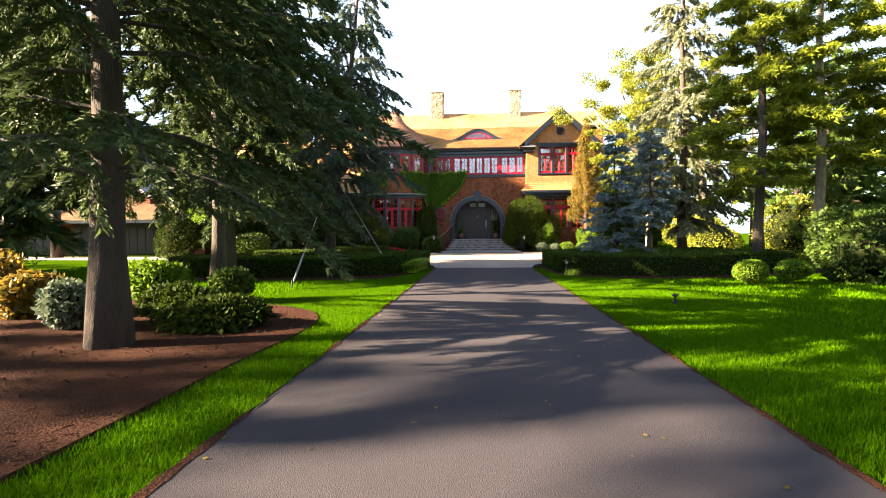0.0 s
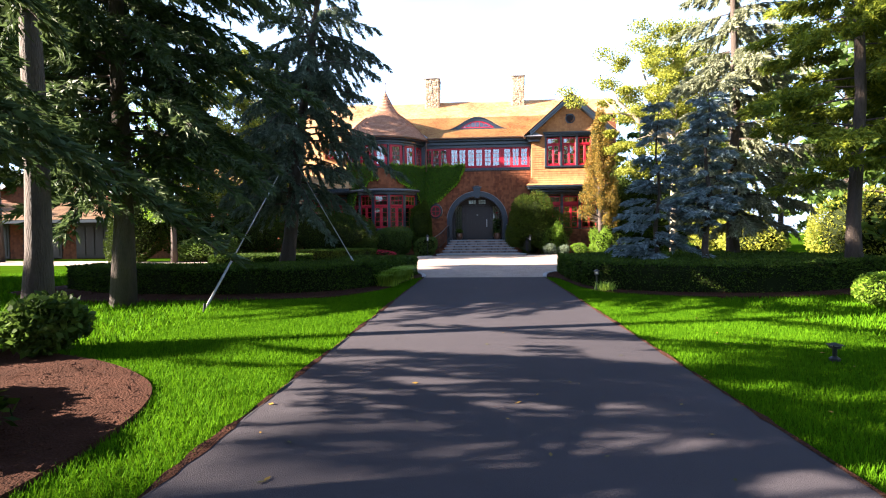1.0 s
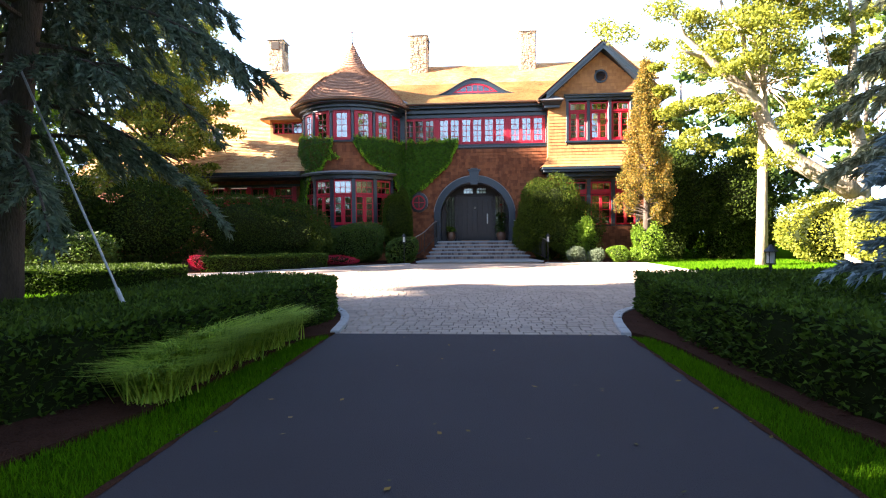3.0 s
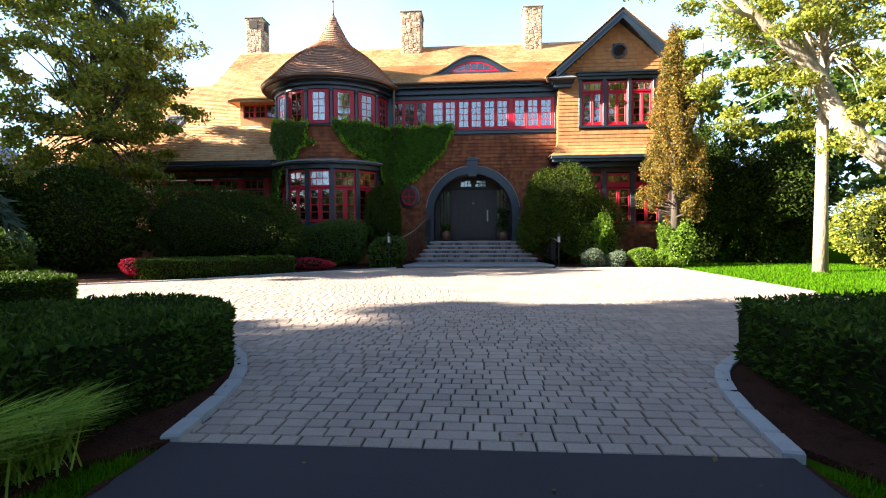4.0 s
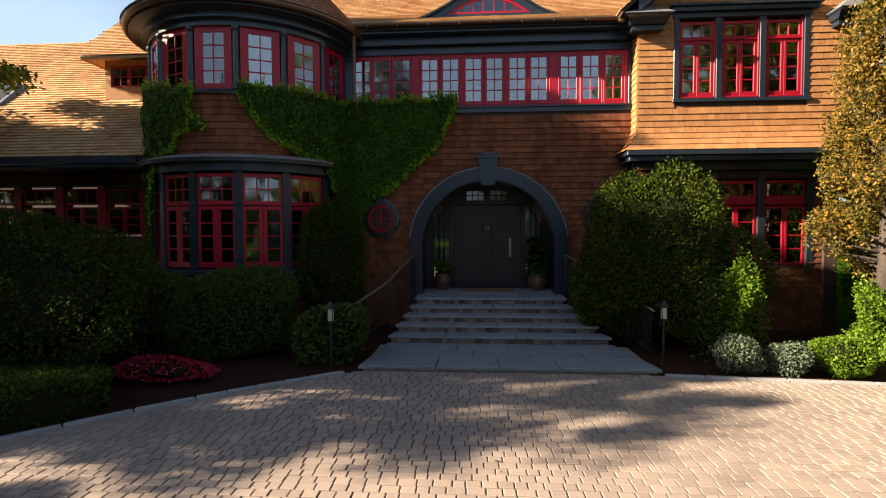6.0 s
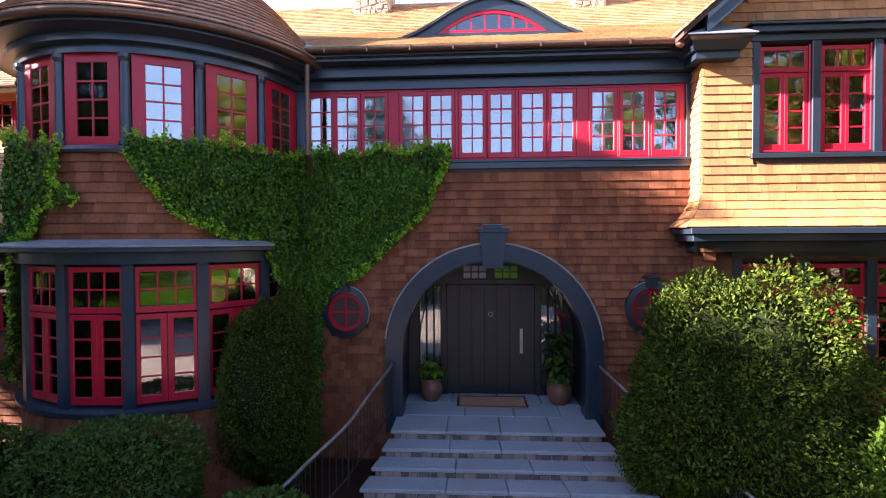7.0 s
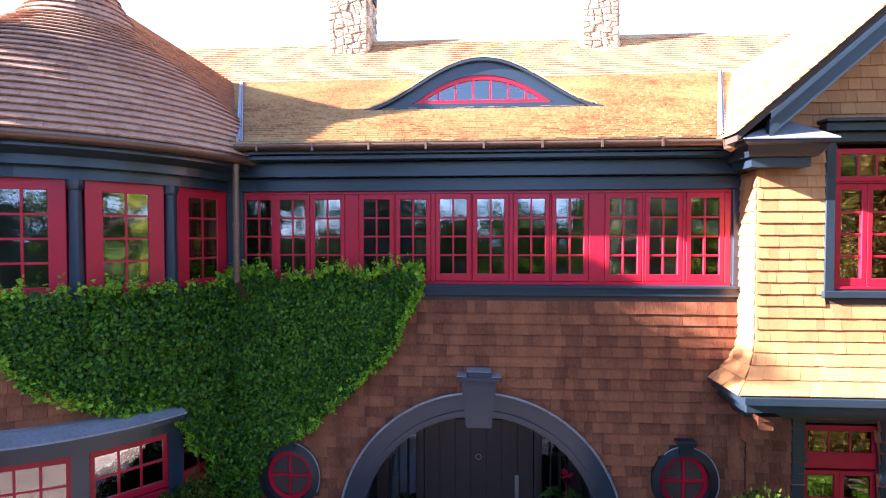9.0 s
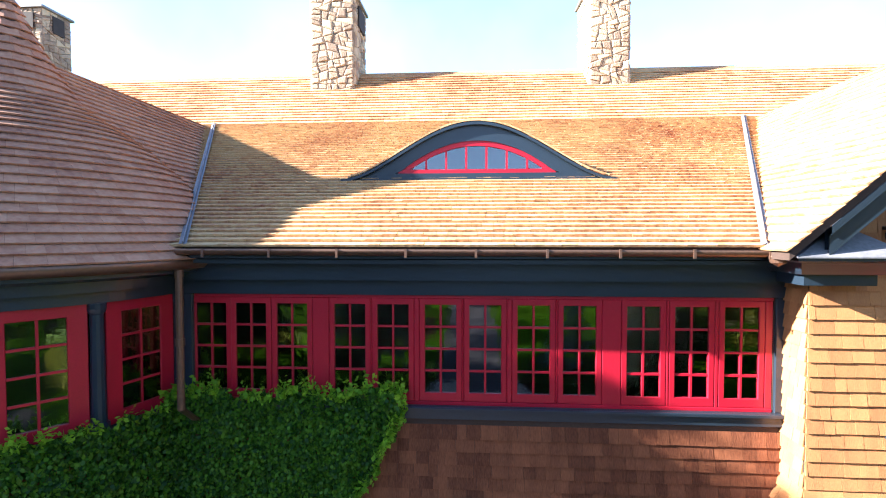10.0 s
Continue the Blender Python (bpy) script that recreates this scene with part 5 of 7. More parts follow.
def hedge(poly, height, mat, seed, label, n=30000, leaf=0.035, inset=0.0, wob=0.05):
    """A clipped hedge over a plan outline, with a heart coloured as inner shade and a skin of leaves."""
    rng = np.random.default_rng(seed)
    h = thing("hedge", label, "hedge", (*poly[0], 0))
    cx, cy = sum(p[0] for p in poly) / len(poly), sum(p[1] for p in poly) / len(poly)
    k = Build()
    m = len(poly)

    def ins(p, s):
        v = Vector((cx - p[0], cy - p[1]))
        v = v.normalized() * s
        return (p[0] + v.x, p[1] + v.y)

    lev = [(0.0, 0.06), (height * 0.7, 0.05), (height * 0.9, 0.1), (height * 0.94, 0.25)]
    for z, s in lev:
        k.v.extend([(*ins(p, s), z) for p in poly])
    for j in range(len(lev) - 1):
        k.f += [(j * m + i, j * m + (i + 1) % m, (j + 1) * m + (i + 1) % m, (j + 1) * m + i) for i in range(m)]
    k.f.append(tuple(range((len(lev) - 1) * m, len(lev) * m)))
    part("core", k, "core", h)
    # leaves on the sides
    P = np.array(poly)
    E = np.roll(P, -1, 0) - P
    ln = np.linalg.norm(E, axis=1)
    area = abs(sum(P[i, 0] * P[(i + 1) % m, 1] - P[(i + 1) % m, 0] * P[i, 1] for i in range(m))) / 2
    ns_ = int(n * (ln.sum() * height) / (ln.sum() * height + area))
    pick = rng.choice(m, ns_, p=ln / ln.sum())
    t = rng.random(ns_)
    c2 = P[pick] + E[pick] * t[:, None]
    out = np.stack([E[pick][:, 1], -E[pick][:, 0]], 1)
    out /= np.linalg.norm(out, axis=1, keepdims=True)
    cen = np.array([cx, cy])
    sgn = np.sign(((c2 - cen) * out).sum(1))
    z = rng.random(ns_) ** 0.85
    bulge = np.array([noise.noise((a * 1.6, b_ * 1.6, zz * 1.5 + seed)) for (a, b_), zz in zip(c2, z)]) * wob * 1.6
    rnd_ = np.where(z > 0.8, (z - 0.8) ** 2 * 4.5 * 0.6, 0)
    o = bulge - rng.random(ns_) * 0.06 - rnd_ - 0.01
    c2 = c2 + out * (sgn * o)[:, None]
    c = np.column_stack([c2, z * height])
    along = np.column_stack([out * sgn[:, None], np.full(ns_, 0.25)])
    pts, tries = [], 0
    lo, hi = P.min(0), P.max(0)
    want = n - ns_
    while len(pts) < want and tries < 60:
        q = rng.uniform(lo, hi, (20000, 2))
        ok = within(q, poly)
        pts.extend(q[ok][: want - len(pts)])
        tries += 1
    q = np.array(pts)
    zz = height + np.array([noise.noise((a * 0.9, b_ * 0.9, seed)) for a, b_ in q]) * wob * 1.2 + np.array([noise.noise((a * 5, b_ * 5, seed)) for a, b_ in q]) * 0.02 - rng.random(len(q)) * 0.05
    c = np.vstack([c, np.column_stack([q, zz])])
    al = np.zeros((len(q), 3)); al[:, 2] = 0.7
    leaf_part("foliage", c, leaf, rng, mat, h, along=np.vstack([along, al]), slim=0.6, tri=True)
    return h


# trees along the drive
conifer((-3.95, -30.3), 12, 4.3, 0.185, "needle", 41, "tall dark pine with a bare trunk beside the drive", start=0.17, n=165000, droop=0.34, size=0.056, open_=0.1, whorl=0.42, density=8.0, hang=0.5)
conifer((-4.75, -26.6), 11.5, 2.8, 0.135, "needle", 42, "slender dark pine in the mulched bed", start=0.4, n=48000, droop=0.3, size=0.08, open_=0.32, whorl=0.48, density=8.0, hang=0.45)
conifer((-6.35, -23.2), 16.0, 3.4, 0.17, "needle", 49, "dense dark spruce on the lawn", start=0.13, n=160000, droop=0.4, size=0.09, open_=0.0, whorl=0.3, density=9.5, hang=0.5, power=0.42)
conifer((-5.35, -18.4), 11.5, 3.0, 0.2, "needle_soft", 44, "dark drooping spruce with a leaning trunk in the hedge", start=0.2, n=160000, droop=0.48, size=0.058, lean=(1.5, 0.3), open_=0.16, hang=0.85, whorl=0.3, density=7.5, power=0.65)
conifer((4.35, -19.4), 4.4, 1.08, 0.07, "needle_blue", 45, "small blue spruce rising from the clipped hedge", start=0.06, n=22000, droop=0.2, size=0.06, whorl=0.3, density=10.0, power=0.65)
conifer((5.2, -20.1), 4.4, 0.85, 0.09, "needle_blue", 46, "small blue spruce with a bare lower trunk", start=0.34, n=16000, droop=0.2, size=0.06, whorl=0.3, density=10.0, power=0.65)
conifer((7.6, -16.4), 13.5, 2.6, 0.17, "needle_pale", 47, "tall fir with low sun put into its pale needle colour", start=0.12, n=90000, droop=0.34, size=0.085, open_=0.05, hang=0.8, whorl=0.42, density=8.0)
conifer((8.3, -20.2), 14, 2.5, 0.15, "needle_gold", 48, "tall pine with sunlight put into its yellow-green needles, dark trunk", start=0.2, n=70000, droop=0.22, size=0.08, open_=0.2, tuft=0.12, whorl=0.6, density=4.5)
conifer((10.6, -19.2), 14.5, 3.0, 0.17, "needle_gold", 55, "tall open-crowned pine with sunlight put into its yellow-green needles", start=0.22, n=76000, droop=0.22, size=0.085, open_=0.2, bark="bark_pale", tuft=0.12, whorl=0.6, density=4.5)
broadleaf((10.0, -5.6), 11.5, 3.6, 0.16, "leaf_autumn", 51, "pale-trunked tree with yellowing leaves on the lawn", n=40000, size=0.062, fork=0.5, bark="bark_pale", clumps=110, spread=0.62, crown_z=7.2)
# lighter yellow leaves put the golden sunlight into this crown's colour
broadleaf((-13.6, -3.5), 12.0, 3.5, 0.22, "leaf_autumn", 53, "spreading yellow-green tree, leaf colour lightened for golden sun", n=50000, size=0.082, clumps=220, spread=0.7, crown_z=6.8)
broadleaf((-14.7, -8.8), 8.4, 1.75, 0.14, "leaf_lime", 54, "sunlit yellow-green tree beside the paved way", n=22000, size=0.07, clumps=130, spread=0.5, crown_z=5.0, fork=0.2)

# trees added out of view, only to throw shade on drive, court and front
conifer((-13.5, -22.8), 14, 3.5, 0.16, "needle", 171, "unseen added spruce shading drive and court", start=0.12, n=20000, droop=0.4, size=0.24)
conifer((-19.0, -20.8), 15, 4.2, 0.16, "needle", 172, "unseen added spruce shading drive and court", start=0.12, n=22000, droop=0.4, size=0.27)
broadleaf((-22.5, -22.6), 17, 4.6, 0.3, "leaf_dark", 173, "unseen added maple shading the court", n=22000, size=0.24, clumps=150, spread=1.1, crown_z=10.0)
broadleaf((-25.5, -7.3), 15.0, 3.2, 0.26, "leaf_dark", 180, "unseen added maple shading the house front", n=22000, size=0.22, clumps=150, spread=1.0, crown_z=9.9)
for x, y, h, sd in ((-26, -40.6, 16, 174), (-27, -36.6, 16, 175), (-23, -44.5, 17, 176), (-32, -42, 19, 178)):
    broadleaf((x, y), h, 4.8, 0.3, "leaf_dark", sd, "unseen added maple for dappled shade on the drive", n=3900, size=0.16, clumps=60, spread=0.5, crown_z=h * 0.6)

# the leaning pale tree: one long limb over the lawn
lean_tree = thing("deciduous_tree", "pale-barked tree with a long limb over the lawn", "tree", (12.9, -6.1, 0))
lt = Build()
lt.tube([(12.95, -6.1, -0.1), (12.85, -6.1, 0.5), (12.8, -6.1, 1.6), (12.75, -6.1, 2.6), (12.9, -6.0, 4.0), (12.6, -5.9, 5.6), (12.9, -5.7, 7.6), (12.7, -5.6, 9.6)], [0.48, 0.38, 0.34, 0.32, 0.2, 0.15, 0.1, 0.03], 12)
part("trunk", lt, "bark_pale", lean_tree, smooth=True)
lt = Build()
lt.tube([(12.8, -6.1, 2.35), (12.2, -6.1, 2.75), (11.6, -6.1, 3.02), (10.6, -6.1, 3.65), (9.9, -6.1, 4.6), (9.5, -6.1, 5.5), (8.7, -6.2, 6.25), (7.85, -6.3, 6.95), (7.0, -6.4, 7.7), (6.6, -6.4, 8.7)], [0.34, 0.31, 0.29, 0.27, 0.24, 0.2, 0.15, 0.12, 0.09, 0.03], 12)
part("limb", lt, "bark_pale", lean_tree, smooth=True)
for path, rad in (([(9.52, -6.1, 5.45), (9.3, -6.0, 6.4), (9.15, -5.9, 7.9), (8.6, -5.8, 8.7), (8.3, -5.7, 9.8)], [0.12, 0.1, 0.08, 0.06, 0.02]),
                  ([(9.15, -5.9, 7.9), (9.6, -6.0, 8.8), (9.9, -5.9, 10.2)], [0.06, 0.045, 0.01]),
                  ([(10.6, -6.1, 3.65), (10.9, -5.9, 4.3), (11.0, -5.8, 4.5)], [0.09, 0.07, 0.03]),
                  ([(9.6, -6.1, 5.2), (9.9, -6.0, 5.9), (10.4, -5.9, 6.6)], [0.06, 0.045, 0.015]),
                  ([(7.85, -6.3, 6.95), (6.9, -6.5, 7.2), (6.2, -6.4, 8.0)], [0.06, 0.04, 0.01]),
                  ([(12.65, -5.9, 5.2), (12.0, -6.0, 6.4), (11.6, -6.0, 8.0)], [0.09, 0.06, 0.02])):
    lt = Build()
    lt.tube(path, rad, 8)
    part("limb", lt, "bark_pale", lean_tree, smooth=True)
lr = np.random.default_rng(57)
cl = lr.normal(0, 1, (46, 3)) * np.array([2.1, 1.1, 1.3]) + np.array([9.4, -6.2, 9.3])
pk = lr.integers(0, len(cl), 16000)
leaf_part("crown", cl[pk] + scatter_dirs(lr, 16000) * (lr.random(16000) ** 0.45)[:, None] * np.array([0.62, 0.62, 0.34]), 0.062, lr, "leaf_autumn", lean_tree, slim=0.5, up=-0.2)

for i, (x, y, h, r, m) in enumerate([(14.5, 2, 10, 3.6, "leaf"), (18, -6, 12, 4.2, "leaf"), (13, 9, 13, 4.5, "leaf"), (22, 6, 14, 5, "leaf_autumn"), (15, -13, 9, 3.4, "leaf"), (20, -18, 13, 4.4, "leaf_autumn"), (15, -24, 11, 4, "leaf_autumn"), (24, -30, 14, 5, "leaf"), (14, -30, 11, 3.6, "leaf"),
                                     (-34, -30, 9, 4.2, "leaf_autumn"), (-40, -20, 10, 4.6, "leaf"), (-38, -42, 10, 5, "leaf"), (-46, -30, 12, 5.5, "leaf_autumn"), (-34, 8, 11, 5, "leaf"), (-44, -8, 11, 5, "leaf"), (-24, 14, 12, 5, "leaf"), (-6, -52, 9, 4.5, "leaf_dark"), (4, -55, 10, 5, "leaf_dark"), (12, -46, 12, 4.5, "leaf_dark"), (20, -40, 14, 5, "leaf_dark"), (-14, -56, 9, 5, "leaf_dark"), (-24, -58, 10, 5, "leaf_dark"), (12, -37, 12, 4, "leaf_dark"), (26, -12, 15, 5, "leaf"), (27, -2, 15, 5, "leaf")]):
    broadleaf((x, y), h, r, 0.2, m, 60 + i, "leafy tree at the edge of the grounds", n=4000, size=0.21, clumps=64, spread=0.8, fork=0.2, crown_z=h * 0.5)

# clipped hedges on either side of the court's mouth
HL = smooth_line([(-2.55, -15.65), (-2.0, -16.2), (-1.8, -17.0), (-1.95, -17.8), (-2.12, -18.8), (-2.28, -19.8), (-2.65, -20.8), (-3.6, -21.55), (-5.6, -21.9), (-8.0, -21.6), (-9.8, -20.6)], 4) + [(-9.8, -19.6)] + smooth_line([(-7.5, -19.9), (-5.4, -19.9), (-4.5, -19.2), (-4.0, -18.0), (-3.9, -16.6), (-3.5, -15.7), (-3.05, -15.45), (-2.55, -15.65)], 4)[:-1]
hedge(HL, 0.55, "leaf_hedge", 71, "dark clipped evergreen hedge with a rounded end", n=62000, leaf=0.027)
HR = smooth_line([(2.5, -15.95), (2.38, -17.2), (2.38, -18.6), (2.42, -19.8), (2.66, -20.8), (3.7, -21.55), (6.2, -21.7), (9.5, -20.0)], 4) + [(10.2, -17.0)] + smooth_line([(7.5, -15.3), (5.0, -15.5), (3.4, -15.6), (2.5, -15.95)], 4)[:-1]
hedge(HR, 0.58, "leaf_hedge", 72, "dark clipped evergreen hedge with a rounded end", n=66000, leaf=0.027)
hedge(smooth_line([(-8.9, -8.2), (-7.6, -8.1), (-6.2, -7.0), (-5.4, -5.9), (-6.2, -5.4), (-8.0, -6.2), (-9.2, -7.2), (-8.9, -8.2)], 4)[:-1], 0.5, "leaf_hedge", 73, "low clipped hedge round the house bed", n=16000)
hedge(smooth_line([(-6.4, -12.9), (-7.0, -13.7), (-9.6, -14.2), (-10.2, -13.2), (-9.0, -12.4), (-7.2, -12.3), (-6.4, -12.9)], 4)[:-1], 0.5, "leaf_hedge", 74, "low clipped hedge beside the paved way", n=14000)


def upright_tree(at, height, radius, mat, seed, label, n=62000, leaf=0.036):
    """A fastigiate tree: steep limbs close to the stem, each clad in tufts of leaves, wider below the middle."""
    rng = np.random.default_rng(seed)
    tree = thing("columnar_tree", label, "tree", (at[0], at[1], 0))
    tb = Build()
    tb.tube([(at[0], at[1], -0.1), (at[0] + 0.03, at[1], height * 0.3), (at[0] - 0.03, at[1], height * 0.65), (at[0], at[1], height * 0.97)], [0.16, 0.12, 0.07, 0.012], 10)
    part("trunk", tb, "bark", tree, smooth=True)
    limbs, tufts, reach = Build(), [], []
    for k in range(150):
        f = 0.2 + 0.78 * (k + rng.random()) / 150
        a = rng.uniform(0, 6.283)
        wide = radius * min(1.0, 0.62 + f * 1.7) * (1 - max(0, f - 0.3) / 0.7) ** 0.75
        r = max(0.12, wide * rng.uniform(0.72, 1.12))
        z0, z1 = height * f * 0.86, height * f
        tip = np.array([at[0] + r * math.cos(a), at[1] + r * math.sin(a), z1 + 0.25])
        limbs.tube([(at[0], at[1], z0), (at[0] + r * 0.55 * math.cos(a), at[1] + r * 0.55 * math.sin(a), z0 * 0.55 + z1 * 0.45), tuple(tip)], [0.03, 0.02, 0.006], 5, cap=False)
        for u in (1.0, 0.82, 0.6):
            tufts.append(np.array([at[0], at[1], z0]) * (1 - u) + tip * u + np.array([0, 0, -0.1 * (1 - u)]))
            reach.append(rng.uniform(0.15, 0.3))
    part("branchwork", limbs, "bark", tree)["kind"] = "stuff"
    tufts, reach = np.array(tufts), np.array(reach)
    pick = rng.integers(0, len(tufts), n)
    c = tufts[pick] + scatter_dirs(rng, n) * (rng.random(n) ** 0.5 * reach[pick] * 1.1)[:, None] * np.array([0.8, 0.8, 1.5])
    leaf_part("crown", c, leaf, rng, mat, tree, slim=0.5, up=0.25)
    return tree


upright_tree((6.95, -2.9), 8.0, 1.05, "leaf_gold", 81, "tall columnar beech with bronze leaves")
bush((6.8, -3.1), (0.6, 0.52, 1.35), "leaf_lime", 82, "bright green shrub at the beech's foot", n=10000, leaf=0.036, rough=0.44, lobes=20, cap=0.78, taper=0.35)
bush((3.15, -1.75), (1.4, 1.1, 3.15), "leaf_gloss", 83, "large dark glossy evergreen shrub beside the steps", n=72000, leaf=0.033, rough=0.16, lobes=80, cap=0.87, power=2.15, slim=0.46)
bush((4.45, -2.7), (0.52, 0.46, 1.85), "leaf_lime", 84, "bright lime-green leafy shrub", n=11000, leaf=0.038, rough=0.5, lobes=22, cap=0.75, taper=0.3)
bush((-8.5, -4.6), (2.5, 1.3, 2.6), "leaf_dark", 85, "large rounded dark evergreen shrub before the house", n=44000, leaf=0.034, rough=0.13, lobes=70, cap=0.87)

# dark shrubs added to stand for the west wall's deep shade
bush((-12.1, -6.0), (1.9, 1.1, 3.4), "leaf_dark", 87, "added dark shrub standing for the shaded wall", n=14000, leaf=0.055)
bush((-14.9, -7.1), (1.5, 1.2, 3.5), "leaf_dark", 88, "added dark shrub standing for the shaded wall", n=9000, leaf=0.055)
bush((-17.3, -8.0), (1.5, 1.2, 3.1), "leaf_dark", 89, "added dark shrub standing for the shaded wall", n=8000, leaf=0.055)

# woods far beyond the drive's beginning
wr = np.random.default_rng(170)
wc = np.column_stack([wr.uniform(-75, 75, 240), np.zeros(240), np.zeros(240)])
wc[:, 1] = -64 - 8 * wr.random(240) + (wc[:, 0] / 75) ** 2 * 22
wc[:, 2] = wr.uniform(0.5, 13, 240) * (0.75 + 0.25 * np.sin(wc[:, 0] * 0.4))
pk = wr.integers(0, 240, 16000)
far = thing("far_woods", "dark belt of trees beyond the drive", "woods", (0, -66, 0), kind="stuff")
leaf_part("foliage", wc[pk] + wr.normal(0, 1, (16000, 3)) * np.array([2.0, 2.0, 1.3]), 0.8, wr, "leaf_dark", far, slim=0.5)


# ---- the entrance ----
def arc(r, y, a0=0.0, a1=math.pi, n=36):
    return [(AX + r * math.cos(a1 + (a0 - a1) * i / n), y, AZ + r * math.sin(a1 + (a0 - a1) * i / n)) for i in range(n + 1)]


def arch_band(r0, r1, y0, y1, z_foot):
    b = Build()
    for r_in, r_out in ((r0, r1),):
        inn = [(AX - r_in, 0, z_foot)] + arc(r_in, 0) + [(AX + r_in, 0, z_foot)]
        out = [(AX - r_out, 0, z_foot)] + arc(r_out, 0) + [(AX + r_out, 0, z_foot)]
        k = len(inn)
        for y in (y0, y1):
            b.v.extend([(x, y, z) for x, _, z in inn] + [(x, y, z) for x, _, z in out])
        for i in range(k - 1):
            a, c = i, k + i
            b.f += [(a, a + 1, c + 1, c), (2 * k + c, 2 * k + c + 1, 2 * k + a + 1, 2 * k + a), (a, 2 * k + a, 2 * k + a + 1, a + 1), (c, c + 1, 2 * k + c + 1, 2 * k + c)]
    return b


part("arch_casing", arch_band(R_IN, R_OUT, -0.09, 0.3, LAND - 0.3), "trim", house, "broad dark painted arch round the porch")
part("arch_bead", arch_band(R_IN + 0.03, R_IN + 0.09, -0.115, -0.088, LAND), "trim", house)
drip = Build()
drip.tube(arc(R_OUT + 0.012, -0.10, 0.12, math.pi - 0.12), 0.017, 6)
part("arch_flashing", drip, "lead", house, "thin pale metal flashing over the arch")
ks = Build()
ks.add([(AX + x, y, z) for y in (-0.2, 0.05) for x, z in ((-0.17, 3.52), (0.17, 3.52), (0.235, 4.16), (-0.235, 4.16))], [(0, 1, 2, 3), (0, 4, 5, 1), (1, 5, 6, 2), (3, 7, 4, 0)])
ks.soft((AX - 0.29, -0.25, 4.16), (AX + 0.29, 0.02, 4.22), 0.01)
ks.soft((AX - 0.16, -0.23, 4.22), (AX + 0.16, 0.02, 4.28), 0.01)
keyob = part("keystone", ks, "trim", house, "dark painted keystone with a small cap")
kc = Build()
kc.box((AX - 0.165, -0.235, 4.281), (AX + 0.165, 0.02, 4.29)), kc.box((AX - 0.295, -0.255, 4.221), (AX - 0.166, 0.02, 4.23)), kc.box((AX + 0.166, -0.255, 4.221), (AX + 0.295, 0.02, 4.23))
part("lead_cap", kc, "lead", keyob, "pale lead flashing on the keystone")
porch = Build()
pts = [(AX - R_IN - 0.05, 0, LAND - 0.3)] + arc(R_IN + 0.05, 0) + [(AX + R_IN + 0.05, 0, LAND - 0.3)]
for y in (0.28, 1.32):
    porch.v.extend([(x, y, z) for x, _, z in pts])
k = len(pts)
porch.f += [(i, k + i, k + i + 1, i + 1) for i in range(k - 1)]
part("porch_vault", porch, "door", house, "dark panelled porch vault")
DX, DY = -0.05, 1.22
screen = Build()
wall_boxes(screen, AX - 1.72, AX + 1.72, LAND - 0.1, 3.75, DY, DY + 0.1, [(DX - 0.9, DX + 0.9, LAND, 3.12), (DX - 0.58, DX - 0.06, 3.2, 3.52), (DX + 0.06, DX + 0.58, 3.2, 3.52),
                                                                            (DX - 1.48, DX - 1.0, 1.0, 3.1), (DX + 1.0, DX + 1.48, 1.0, 3.1)])
part("porch_screen", screen, "door", house)
door = Build()
door.box((DX - 0.89, DY + 0.05, LAND + 0.02), (DX + 0.89, DY + 0.08, 3.1))
door_ob = part("front_door", door, "door", house, "wide dark plank front door")
for i in range(7):
    x = DX - 0.89 + 0.2543 * i
    pk_ = Build()
    pk_.soft((x, DY + 0.02, LAND + 0.02), (x + 0.2535, DY + 0.049, 3.1), 0.003)
    part("plank", pk_, "door", door_ob)
hd = Build()
hd.tube([(DX + 0.62, DY - 0.05, 1.75), (DX + 0.62, DY - 0.05, 2.15)], 0.016, 8)
hd.box((DX + 0.59, DY + 0.005, 1.70), (DX + 0.65, DY + 0.02, 2.2))
for z in (1.76, 2.14):
    hd.tube([(DX + 0.62, DY - 0.05, z), (DX + 0.62, DY + 0.02, z)], 0.01, 6)
part("door_handle", hd, "steel", door_ob, "brushed steel pull handle")
kn = Build()
kn.tube([(DX + 0.045 * math.cos(a), DY - 0.01, 2.5 + 0.045 * math.sin(a)) for a in [6.283 * i / 14 for i in range(15)]], 0.008, 6)
part("door_knocker", kn, "steel", door_ob)
